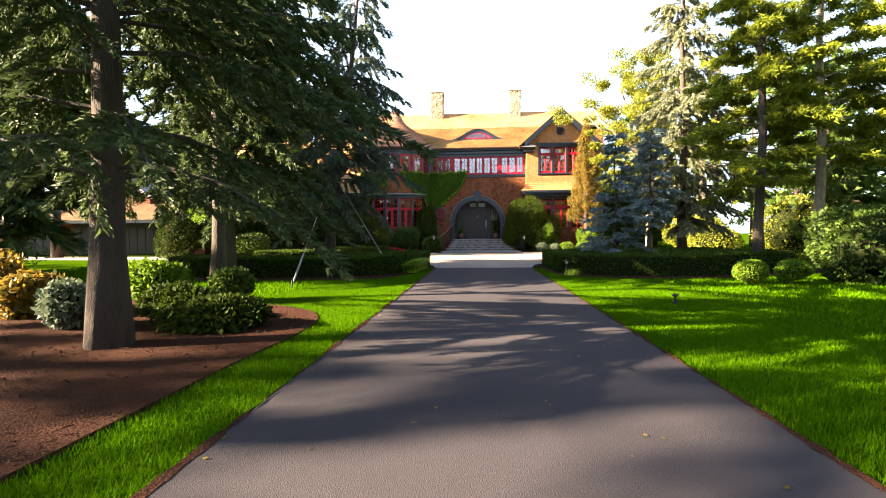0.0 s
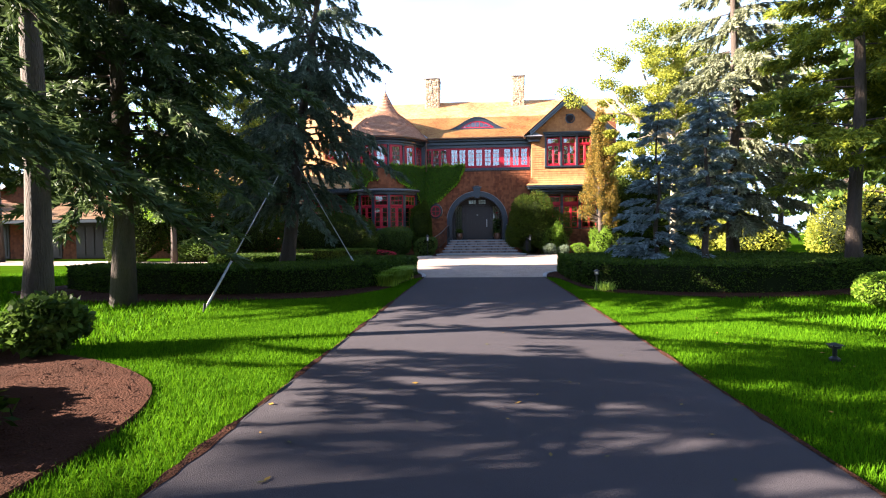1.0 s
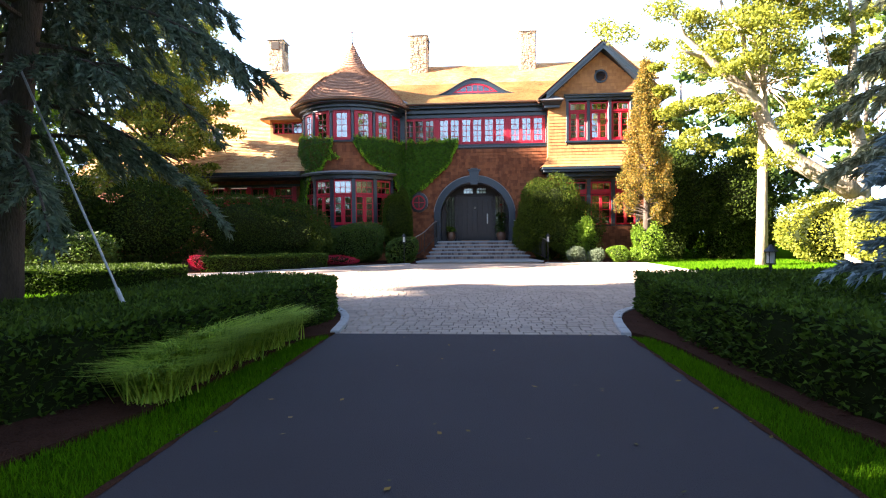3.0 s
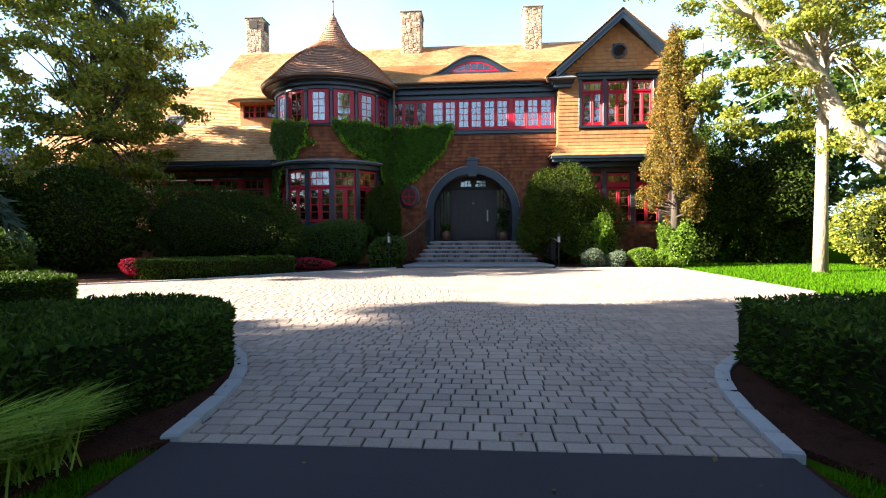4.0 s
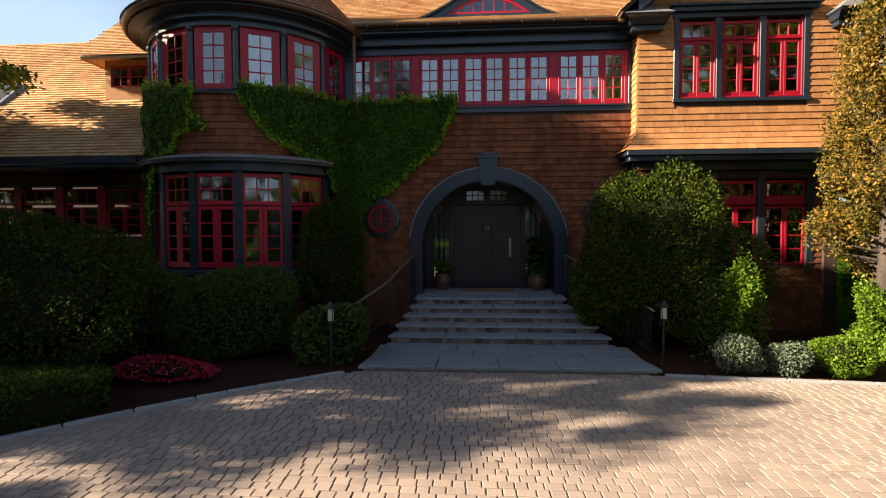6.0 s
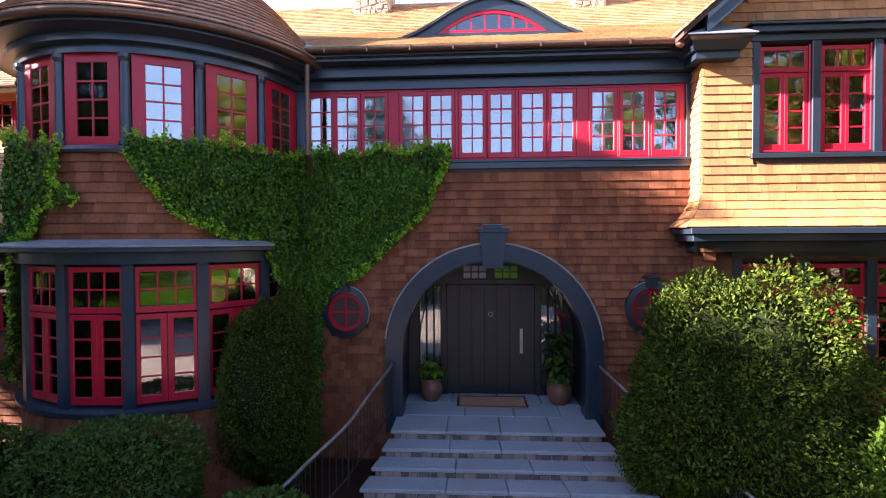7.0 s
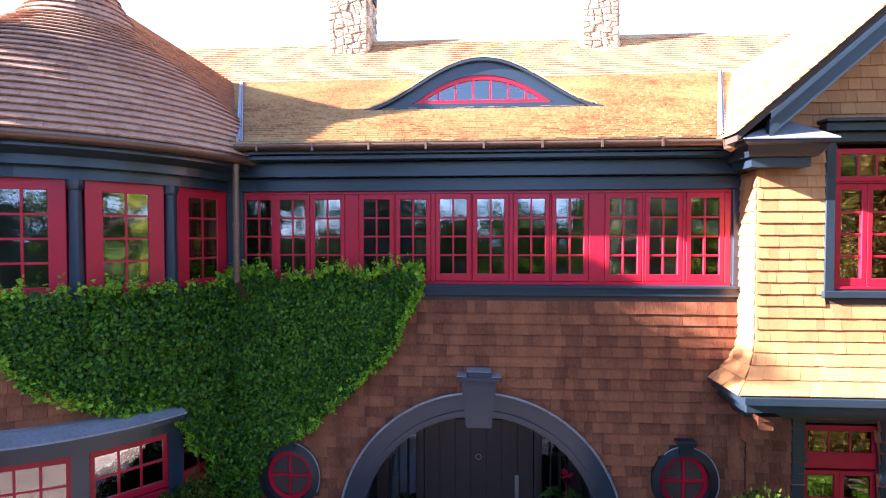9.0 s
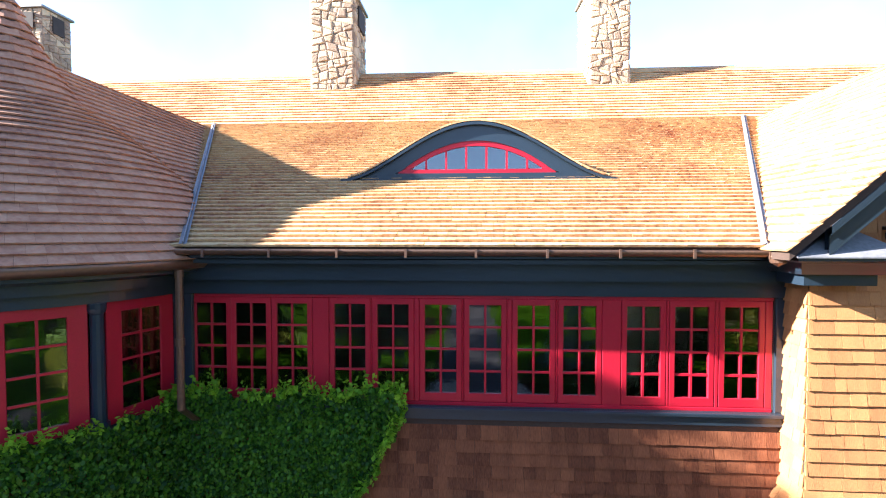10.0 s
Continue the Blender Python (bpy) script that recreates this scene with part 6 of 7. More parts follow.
for s in (-1, 1):
    sash(0.52, 0.32, 3, 2, 0.03, 0.03, 0.03, 0.04, "door", m=pose(DX + s * 0.32, DY + 0.05, 3.2))
    sash(0.48, 2.1, 3, 1, 0.03, 0.03, 0.03, 0.04, "door", m=pose(DX + s * 1.24, DY + 0.05, 1.0))
    iron = Build()
    xo = DX + s * 1.24
    iron.tube([(xo - s * 0.2 + s * 0.42 * math.sin(1.5 * i / 10), DY - 0.02, 3.1 - 1.1 * (i / 10) ** 1.3) for i in range(11)], 0.012, 6)
    iron.tube([(xo - 0.08 * s, DY - 0.02, 1.0), (xo - 0.08 * s, DY - 0.02, 3.1)], 0.01, 6)
    iron.tube([(xo + 0.08 * s, DY - 0.02, 1.0), (xo + 0.08 * s, DY - 0.02, 2.9)], 0.01, 6)
    part("sidelight_grille", iron, "iron", house, "curved black iron grille")
    cu = Build()
    n_ = 14
    for i in range(n_):
        x0 = xo - 0.24 + 0.48 * i / n_
        cu.quad((x0, DY + 0.2 + 0.02 * (i % 2), 0.95), (x0 + 0.48 / n_, DY + 0.2 + 0.02 * ((i + 1) % 2), 0.95), (x0 + 0.48 / n_, DY + 0.2 + 0.02 * ((i + 1) % 2), 3.12), (x0, DY + 0.2 + 0.02 * (i % 2), 3.12))
    cu.quad((DX + s * 0.32 - 0.27, DY + 0.2, 3.15), (DX + s * 0.32 + 0.27, DY + 0.2, 3.15), (DX + s * 0.32 + 0.27, DY + 0.2, 3.55), (DX + s * 0.32 - 0.27, DY + 0.2, 3.55))
    part("curtain", cu, "curtain", house, "pale curtain behind the sidelight")
# hall back and floor, darkened by colour
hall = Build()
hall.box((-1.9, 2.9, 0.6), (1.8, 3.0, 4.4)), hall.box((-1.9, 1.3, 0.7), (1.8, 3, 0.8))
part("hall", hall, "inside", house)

# round windows beside the arch
for ox, oz in OVALS:
    rg = Build()
    rg.weld = True
    for r in range(28):
        a0, a1 = 2 * math.pi * r / 28, 2 * math.pi * (r + 1) / 28
        pts = [(ox + rr * math.cos(a), yy, oz + rr * 1.1 * math.sin(a)) for rr, yy in ((0.43, 0.0), (0.43, -0.07), (0.33, -0.09), (0.31, 0.05)) for a in (a0, a1)]
        rg.add(pts, [(0, 2, 3, 1), (2, 4, 5, 3), (4, 6, 7, 5)])
    rg.soft((ox - 0.09, -0.13, oz + 0.40), (ox + 0.09, 0.0, oz + 0.54), 0.01)
    rg.soft((ox - 0.13, -0.15, oz + 0.54), (ox + 0.13, 0.0, oz + 0.58), 0.01)
    w = part("round_window", rg, "dark_trim", house, "round window in a dark painted surround")
    fl = Build()
    fl.tube([(ox + 0.44 * math.cos(a), -0.075, oz + 0.484 * math.sin(a)) for a in [radians(-25 + 155 * i / 24) for i in range(25)]], 0.009, 5)
    part("flashing", fl, "lead", w, "thin pale metal flashing")
    cross = Build()
    cross.weld = True
    for r in range(28):
        a0, a1 = 2 * math.pi * r / 28, 2 * math.pi * (r + 1) / 28
        cross.add([(ox + rr * math.cos(a), yy, oz + rr * 1.1 * math.sin(a)) for rr, yy in ((0.32, -0.02), (0.26, -0.02), (0.26, 0.04)) for a in (a0, a1)], [(0, 2, 3, 1), (2, 4, 5, 3)])
    cross.box((ox - 0.018, -0.02, oz - 0.29), (ox + 0.018, 0.03, oz + 0.29)), cross.box((ox - 0.26, -0.021, oz - 0.018), (ox + 0.26, 0.029, oz + 0.018))
    part("glazing_cross", cross, "red", w)
    gp = Build()
    gp.add([(ox + 0.27 * math.cos(6.2832 * i / 28), 0.012, oz + 0.3 * math.sin(6.2832 * i / 28)) for i in range(28)], [tuple(range(28))])
    part("pane", gp, "glass", w)
    # dark disc behind the pane stands for the unlit room
    bk2 = Build()
    bk2.add([(ox + 0.42 * math.cos(6.2832 * i / 28), 0.06, oz + 0.46 * math.sin(6.2832 * i / 28)) for i in range(28)], [tuple(range(28))])
    part("painted_dark_backing", bk2, "inside", w)

# stone steps
steps = thing("stone_steps", "broad bluestone steps with cobbled risers up to the porch", "steps", (0, -2.0, 0))
rnd = random.Random(77)
levels = [(LAND, -0.75, 1.3, -1.80, 1.74, -1.80, 1.74), (0.70, -1.11, -0.70, -1.88, 1.88, -1.84, 1.8), (0.555, -1.47, -1.06, -1.98, 2.04, -1.92, 1.95), (0.41, -1.83, -1.42, -2.08, 2.2, -2.02, 2.1), (0.26, -2.2, -1.78, -2.18, 2.36, -2.1, 2.26), (0.10, -3.9, -2.15, -2.40, 2.72, -2.2, 2.4)]
for i, (z, y0, y1, xa, xb, xc, xd) in enumerate(levels):
    cut = [0.0]
    while cut[-1] < 1:
        cut.append(min(1.0, cut[-1] + rnd.uniform(0.2, 0.36)))
    deep = [y0, y1] if y1 - y0 < 1 else [y0, y0 + (y1 - y0) * 0.36, y0 + (y1 - y0) * 0.7, y1]
    for ya, yb in zip(deep, deep[1:]):
        sh = rnd.uniform(-0.08, 0.08) if len(deep) > 2 else 0
        for u0, u1 in zip(cut, cut[1:]):
            u0, u1 = (max(0, min(1, u + sh)) if 0 < u < 1 else u for u in (u0, u1))
            def X(u, y):
                t = (y - y0) / (y1 - y0)
                return (xa + (xc - xa) * t) * (1 - u) + (xb + (xd - xb) * t) * u
            g = 0.007
            q = Build()
            vs = [(X(u0, ya) + g, ya + g), (X(u1, ya) - g, ya + g), (X(u1, yb) - g, yb - g), (X(u0, yb) + g, yb - g)]
            cx_, cy_ = sum(v[0] for v in vs) / 4, sum(v[1] for v in vs) / 4
            zz = z + rnd.uniform(-0.003, 0.003)
            q.add([(x, y, z - 0.055) for x, y in vs] + [(x, y, zz - 0.01) for x, y in vs] + [(x + (0.012 if x < cx_ else -0.012), y + (0.012 if y < cy_ else -0.012), zz) for x, y in vs],
                  [(8, 9, 10, 11)] + [(n_ + m_, n_ + (m_ + 1) % 4, n_ + 4 + (m_ + 1) % 4, n_ + 4 + m_) for n_ in (0, 4) for m_ in range(4)])
            part("slab", q, "bluestone", steps)
    body = Build()
    body.box((min(xa, xc) + 0.06, y0 + 0.05, -0.1), (max(xb, xd) - 0.06, y1, z - 0.045))
    part("step_core", body, "mortar", steps)
    if i < 5:
        cb_ = Build()
        x = xa + 0.06
        while x < xb - 0.1:
            w_ = rnd.uniform(0.09, 0.2)
            cb_.soft((x, y0 + 0.025, z - 0.15), (min(x + w_ - 0.012, xb - 0.06), y0 + 0.09, z - 0.058), 0.012)
            x += w_
        part("cobbled_riser", cb_, "cobble", steps, "riser of small grey cobbles")["kind"] = "stuff"

for s, xt, xm, xe in ((-1, -1.86, -2.05, -2.75), (1, 1.80, 2.02, 2.85)):
    rail = thing("handrail", "curved black iron handrail beside the steps", "handrail", (xt, -0.5, 0.85), "handrails of the steps")
    line = [(xt, -0.12, LAND + 0.95), (xt + s * 0.02, -0.6, LAND + 0.93), (xm, -1.1, LAND + 0.74), (xm + s * 0.22, -1.7, LAND + 0.46), (xe - s * 0.12, -2.35, LAND + 0.2), (xe, -2.7, LAND + 0.12), (xe + s * 0.1, -2.85, LAND + 0.05)]
    pl = [Vector(p) for p in line]
    fine_ = []
    for i in range(len(pl) - 1):
        p0, p1, p2, p3 = pl[max(i - 1, 0)], pl[i], pl[i + 1], pl[min(i + 2, len(pl) - 1)]
        for k in range(6):
            t = k / 6
            fine_.append(0.5 * ((2 * p1) + (p2 - p0) * t + (2 * p0 - 5 * p1 + 4 * p2 - p3) * t * t + (3 * p1 - p0 - 3 * p2 + p3) * t ** 3))
    fine_.append(pl[-1])
    r = Build()
    r.tube([tuple(p) for p in fine_], 0.024, 8)
    part("top_rail", r, "worn", rail, "worn pale top of the iron rail", smooth=True)
    r2 = Build()
    r2.tube([(p.x, p.y, p.z - 0.78) for p in fine_], 0.012, 6)
    part("bottom_rail", r2, "iron", rail)
    for k in range(1, len(fine_) - 3, 1):
        p = fine_[k]
        q = Build()
        big = k in (1, 18, 34)
        q.tube([(p.x, p.y, p.z - (0.93 if big else 0.78)), tuple(p)], 0.018 if big else 0.008, 6)
        part("post" if big else "baluster", q, "iron", rail)


def potted(at, r, h, seed, tall, n, label, flower=False):
    rng = np.random.default_rng(seed)
    pot = thing("potted_plant", label, "potted plant", at)
    pb = Build()
    pb.lathe(at, [(0.0, 0.0), (r * 0.62, 0.0), (r * 0.7, 0.03), (r * 0.98, h * 0.45), (r, h * 0.7), (r * 0.8, h * 0.92), (r * 0.92, h), (r * 0.8, h), (r * 0.75, h * 0.9), (0, h * 0.88)], 20)
    part("pot", pb, "terracotta", pot, "glazed brown urn", smooth=True)
    c, a, w = [], [], []
    lf = Build()
    for i in range(n):
        ang, up = rng.uniform(0, 6.283), rng.uniform(0.35, 1.0)
        root = Vector((at[0], at[1], at[2] + h * 0.9 + rng.uniform(0, tall * (0.95 if flower else 0.6))))
        d_ = Vector((math.cos(ang), math.sin(ang), up)).normalized()
        l = rng.uniform(0.22, 0.42) * (0.7 + tall * 0.35)
        sd = Vector((-d_.y, d_.x, 0)).normalized() * l * 0.24
        p1 = root + d_ * l * 0.55
        p2 = p1 + (d_ + Vector((0, 0, -0.9))).normalized() * l * 0.55
        k0 = root + d_ * l * 0.2
        lf.add([tuple(root), tuple(k0 - sd * 0.6), tuple(k0 + sd * 0.6), tuple(p1 - sd), tuple(p1 + sd), tuple(p1 + Vector((0, 0, -0.02))), tuple(p2)], [(0, 2, 1), (1, 2, 5), (1, 5, 3), (2, 4, 5), (3, 5, 6), (5, 4, 6)])
    part("foliage", lf, "leaf" if flower else "leaf_lime", pot, "long arching leaves")
    if flower:
        fb = Build()
        for i in range(22):
            a_ = rng.uniform(0, 6.283)
            o = Vector((at[0] + 0.0, at[1] - 0.24, at[2] + h + tall + 0.3))
            e = o + Vector((math.cos(a_) * 0.11, math.sin(a_) * 0.11, rng.uniform(-0.03, 0.09)))
            sd = Vector((-math.sin(a_), math.cos(a_), 0.3)) * 0.025
            fb.add([tuple(o), tuple((o + e) / 2 + sd), tuple(e), tuple((o + e) / 2 - sd)], [(0, 1, 2, 3)])
        fb.tube([(at[0], at[1], at[2] + h), (at[0] + 0.0, at[1] - 0.24, at[2] + h + tall + 0.3)], 0.004, 5)
        part("flower", fb, "petal_red", pot, "red flower")


potted((-1.24, 0.85, LAND), 0.23, 0.44, 5, 0.42, 70, "small leafy plant in a brown urn beside the door")
potted((1.24, 0.75, LAND), 0.24, 0.44, 6, 0.98, 120, "tall leafy plant with a red flower in a brown urn", True)
mt = Build()
mt.soft((-0.72, 0.42, LAND + 0.002), (0.62, 1.05, LAND + 0.022), 0.01)
tagged(part("doormat", mt, "mat"), "brown coir doormat before the front door", "doormat")
rim = Build()
for a, c in (((-0.72, 0.42), (0.62, 0.46)), ((-0.72, 1.01), (0.62, 1.05)), ((-0.72, 0.46), (-0.68, 1.01)), ((0.58, 0.46), (0.62, 1.01))):
    rim.box((*a, LAND + 0.023), (*c, LAND + 0.027))
part("border", rim, "door", bpy.data.objects["doormat"], "dark woven border")


# ---- ivy on the wall and the tower ----
def ivy(seed, wall_poly, tower_poly, n, label):
    rng = np.random.default_rng(seed)
    iv = thing("climbing_ivy", label, "climbing plant", (-3.4, -0.3, 0))
    C, O = [], []

    def fill(poly, want):
        P = np.array(poly)
        got = []
        while len(got) < want:
            q = rng.uniform(P.min(0), P.max(0), (6000, 2))
            sway = np.column_stack([np.sin(q[:, 0] * 9 + q[:, 1] * 4) + np.sin(q[:, 1] * 17), np.sin(q[:, 0] * 13) + np.sin(q[:, 0] * 29 + q[:, 1] * 7)]) * 0.035
            got += list(q[within(q + sway, poly)])
        return np.array(got[:want])

    def area(poly):
        return abs(sum(poly[i][0] * poly[i - 1][1] - poly[i - 1][0] * poly[i][1] for i in range(len(poly)))) / 2

    aw = area(wall_poly) if wall_poly else 0
    tp = [(radians(a) * TR, z) for a, z in tower_poly]
    at_ = area(tp)
    if wall_poly:
        q = fill(wall_poly, int(n * aw / (aw + at_)))
        dep = 0.03 + rng.random(len(q)) * 0.13 + 0.2 * np.array([max(0, noise.noise((a * 2.3, b_ * 2.3, seed))) for a, b_ in q])
        C.append(np.column_stack([q[:, 0], -dep, q[:, 1]]))
        O.append(np.tile([0, -1, 0], (len(q), 1)))
    q = fill(tp, int(n * at_ / (aw + at_)))
    a = q[:, 0] / TR
    r = TR + 0.04 + rng.random(len(q)) * 0.13 + 0.2 * np.array([max(0, noise.noise((x * 2.3, b_ * 2.3, seed))) for x, b_ in q])
    C.append(np.column_stack([TC[0] + r * np.sin(a), TC[1] - r * np.cos(a), q[:, 1]]))
    O.append(np.column_stack([np.sin(a), -np.cos(a), np.zeros(len(a))]))
    c, o = np.vstack(C), np.vstack(O)
    m = len(c)
    nrm = unit(o + scatter_dirs(rng, m) * 0.85 + np.array([0, 0, 0.3]))
    down = unit(np.cross(np.cross(nrm, np.tile([0.0, 0.0, -1.0], (m, 1)) + scatter_dirs(rng, m) * 0.5), nrm))
    s = np.cross(nrm, down)
    ln = rng.uniform(0.014, 0.032, m)[:, None]
    me = quads_mesh("foliage", c, down * ln, s * ln * 0.85, "ivy")
    ob = new("foliage", me)
    ob.parent = iv
    ob.matrix_parent_inverse = Matrix.Translation(iv.location).inverted()
    if wall_poly:
        st = Build()
        for i in range(5):
            x = -3.56 + 0.08 * i
            st.tube([(x, -0.1, 0.05), (x + rng.uniform(-0.05, 0.05), -0.06, 1.3), (x + rng.uniform(-0.1, 0.1), -0.05, 2.9), (x + 0.1 * (i - 2), -0.04, 4.0)], [0.022, 0.018, 0.012, 0.006], 5, cap=False)
        part("stem", st, "bark", iv)
    # young shoots along the upper edge
    c, d, w = [], [], []
    edges_ = []
    if wall_poly:
        edges_ += [(p, q_, False) for p, q_ in zip(wall_poly, wall_poly[1:]) if max(p[1], q_[1]) > 3.3]
    edges_ += [(p, q_, True) for p, q_ in zip(tower_poly, tower_poly[1:]) if max(p[1], q_[1]) > 3.0]
    for i in range(420 if wall_poly else 130):
        p, q_, round_ = edges_[int(rng.integers(0, len(edges_)))]
        f = rng.random()
        x, z = p[0] + (q_[0] - p[0]) * f, p[1] + (q_[1] - p[1]) * f - 0.03
        if round_:
            a = radians(x)
            root = np.array([TC[0] + (TR + 0.15) * math.sin(a), TC[1] - (TR + 0.15) * math.cos(a), z])
        else:
            root = np.array([x, -0.1 - rng.random() * 0.12, z])
        tip = np.array([rng.uniform(-0.07, 0.07), rng.uniform(-0.05, 0.03), rng.uniform(0.04, 0.15) + 0.16 * rng.random() ** 3])
        for k in range(11):
            p = root + tip * k / 11 + rng.normal(0, 0.018, 3)
            l_ = unit(rng.normal(size=(1, 3)) + np.array([0, -0.5, 0.4]))[0] * rng.uniform(0.02, 0.042)
            c.append(p), d.append(l_), w.append(np.cross(l_, unit(rng.normal(size=(1, 3)))[0]) * 0.7)
    ob = new("young_shoot", quads_mesh("young_shoot", np.array(c), np.array(d), np.array(w), "shoot"))
    ob.parent = iv
    ob.matrix_parent_inverse = Matrix.Translation(iv.location).inverted()
    tagged(ob, "yellow-green young ivy shoots", kind="stuff")
    return iv


ivy(91, [(-3.62, 5.5), (-3.2, 5.62), (-2.4, 5.52), (-2.05, 5.66), (-1.6, 5.54), (-1.2, 5.66), (-0.86, 5.62), (-0.84, 5.35), (-1.05, 5.0), (-1.18, 4.6), (-1.42, 4.35), (-1.72, 4.08), (-2.15, 3.65), (-2.45, 3.38), (-2.88, 3.2), (-3.08, 2.85), (-3.14, 2.2), (-3.18, 0.4), (-3.62, 0.4)],
    [(15, 5.52), (32, 5.46), (45, 5.5), (62, 5.44), (84, 5.5), (84, 1.0), (73, 1.2), (70, 3.2), (64, 3.4), (58, 4.02), (48, 4.04), (40, 4.2), (30, 4.4), (21, 4.85), (15, 5.25)], 66000, "dense green ivy spreading over wall and tower")
ivy(92, None, [(-86, 5.6), (-58, 5.75), (-42, 5.6), (-24, 5.55), (-6, 5.4), (-10, 4.9), (0, 4.6), (-14, 4.5), (-20, 4.1), (-34, 3.98), (-42, 3.2), (-50, 1.8), (-66, 1.6), (-86, 3.0)], 20000, "green ivy climbing the round tower")

# ---- far west range ----
garage = thing("garage_wing", "low brown shingle range with a tan roof", "house", (-20, -4, 0))
g = Build()
g.box((-36, -3.6, 0), (-18.3, -3.4, 2.45)), g.box((-18.5, -3.4, 0), (-18.3, 0.0, 2.4)), g.box((-36, -0.2, 0), (-18.3, 0.0, 2.4))
gwall = part("wall", g, "under", garage)
cover(gwall, "shingle_field", "shingle", (flat((-36, -3.6, 0), (1, 0, 0), (0, 0, 1), (0, -1, 0)), 17.7, 2.4, 0.147), keep=lambda u, v, a, c: not (any(x < -36 + u < x + 2.5 for x in (-31, -27.6, -24.2)) and v < 2.15), seed=40)
g = Build()
g.add([(-36.3, -5.2, 2.3), (-18.0, -5.2, 2.3), (-18.0, -2.2, 3.5), (-36.3, -2.2, 3.5), (-18.0, 0.6, 2.4), (-36.3, 0.6, 2.4)], [(0, 1, 2, 3), (3, 2, 4, 5)])
groof = part("roof", g, "under", garage)
gv = Vector((0, 3.0, 1.2))
cover(groof, "shingle_field", "roof_garage", (flat((-36.3, -5.22, 2.3), (1, 0, 0), gv, (0, -1.2, 3.0)), 18.3, gv.length, 0.14), seed=41, wide=(0.14, 0.3))
g = Build()
g.soft((-36.3, -5.24, 2.12), (-18.0, -5.16, 2.29), 0.01)
part("eave_board", g, "trim", garage, "dark painted eave board")
for x in (-31, -27.6, -24.2):
    g = Build()
    g.soft((x, -3.66, 0.05), (x + 2.5, -3.6, 2.15), 0.02)
    gd = part("garage_door", g, "door", garage, "dark garage door")
    for k in range(4):
        g = Build()
        g.soft((x + 0.12 + 0.58 * k, -3.69, 0.2), (x + 0.62 + 0.58 * k, -3.661, 1.95), 0.01)
        part("door_panel", g, "door", gd)
g = Build()
g.box((-34, 1.2, 0), (-25.4, 8, 4.6))
g.add([(-34, 1.2, 4.6), (-25.4, 1.2, 4.6), (-29.7, 1.2, 6.9)], [(0, 1, 2)])
ggab = part("gable_wall", g, "under", garage)
cover(ggab, "shingle_field", "shingle", (flat((-34, 1.2, 2.3), (1, 0, 0), (0, 0, 1), (0, -1, 0)), 8.6, 4.6, 0.147), keep=lambda u, v, a, c: abs(u - 4.3) < (4.7 - v) * 1.85, seed=42)
g = Build()
g.add([(-34.5, 0.7, 4.4), (-29.7, 0.7, 7.05), (-24.9, 0.7, 4.4), (-34.5, 8.2, 4.4), (-29.7, 8.2, 7.05), (-24.9, 8.2, 4.4)], [(0, 1, 4, 3), (1, 2, 5, 4)])
part("gable_roof", g, "lead", garage, "pale grey roof of the rear gable")
for k in (-1, 1):
    g = Build()
    p = [(-29.7 + k * 4.8, y, z) for y, z in ((0.66, 4.36), (0.66, 4.12))] + [(-29.7, 0.66, 6.77), (-29.7, 0.66, 7.01)]
    g.add(p + [(x, 0.74, z) for x, _, z in p], [(0, 1, 2, 3), (7, 6, 5, 4), (1, 5, 6, 2), (0, 3, 7, 4)])
    part("rake_board", g, "pale_trim", garage, "pale painted rake board")
g = Build()
g.soft((-30.4, 1.12, 3.9), (-29.0, 1.2, 5.2), 0.02)
gwin = part("window", g, "red", garage, "red-framed gable window")
for k in range(2):
    g = Build()
    g.box((-30.28 + 0.62 * k, 1.10, 4.02), (-29.74 + 0.62 * k, 1.115, 5.08))
    part("pane", g, "glass", gwin)
outline("road", [(-7.5, -11.7), (-14, -11.0), (-30, -9.0), (-30, -5.6), (-14, -7.6), (-9.3, -9.3)], -0.3, -0.008, "paver", label="pale paved way towards the garages", category="driveway")

# ---- shrubs, flowers and grasses ----
bush((-3.55, -1.35), (0.95, 0.75, 3.35), "leaf_gloss", 101, "tall dark glossy shrub at the ivy's foot", n=46000, leaf=0.022, power=2.2, taper=0.45, lobes=70, cap=0.87, rough=0.15)
bush((-5.0, -3.0), (1.3, 0.6, 1.66), "leaf", 102, "low evergreen shrub under the tower windows", n=20000, leaf=0.032, power=3.2)
bush((-3.0, -3.3), (0.7, 0.55, 1.1), "leaf", 103, "small green shrub beside the steps", n=3500, leaf=0.05)
bush((-6.9, -2.9), (1.3, 0.6, 1.66), "leaf", 104, "low evergreen shrub under the tower windows", n=20000, leaf=0.032, power=3.2)
for i, (x, y, r, h, m, lab) in enumerate([(4.05, -3.7, 0.3, 0.55, "leaf_grey", "small silvery-leaved shrub at the court's edge"), (4.72, -3.75, 0.32, 0.52, "leaf_grey", "small silvery-leaved shrub at the court's edge"), (5.55, -3.8, 0.4, 0.6, "leaf_lime", "round lime-green clipped shrub"),
                                          (6.25, -23.6, 0.36, 0.55, "leaf_lime", "round yellow-green clipped shrub by the lawn"), (7.2, -23.6, 0.36, 0.55, "leaf_lime", "round yellow-green clipped shrub by the lawn"), (8.4, -23.4, 0.4, 0.55, "leaf_dark", "round dark clipped shrub by the lawn")]):
    bush((x, y), (r, r, h), m, 110 + i, lab, n=3600, leaf=0.028, power=2.2, rough=0.22 if i < 2 else 0.15)
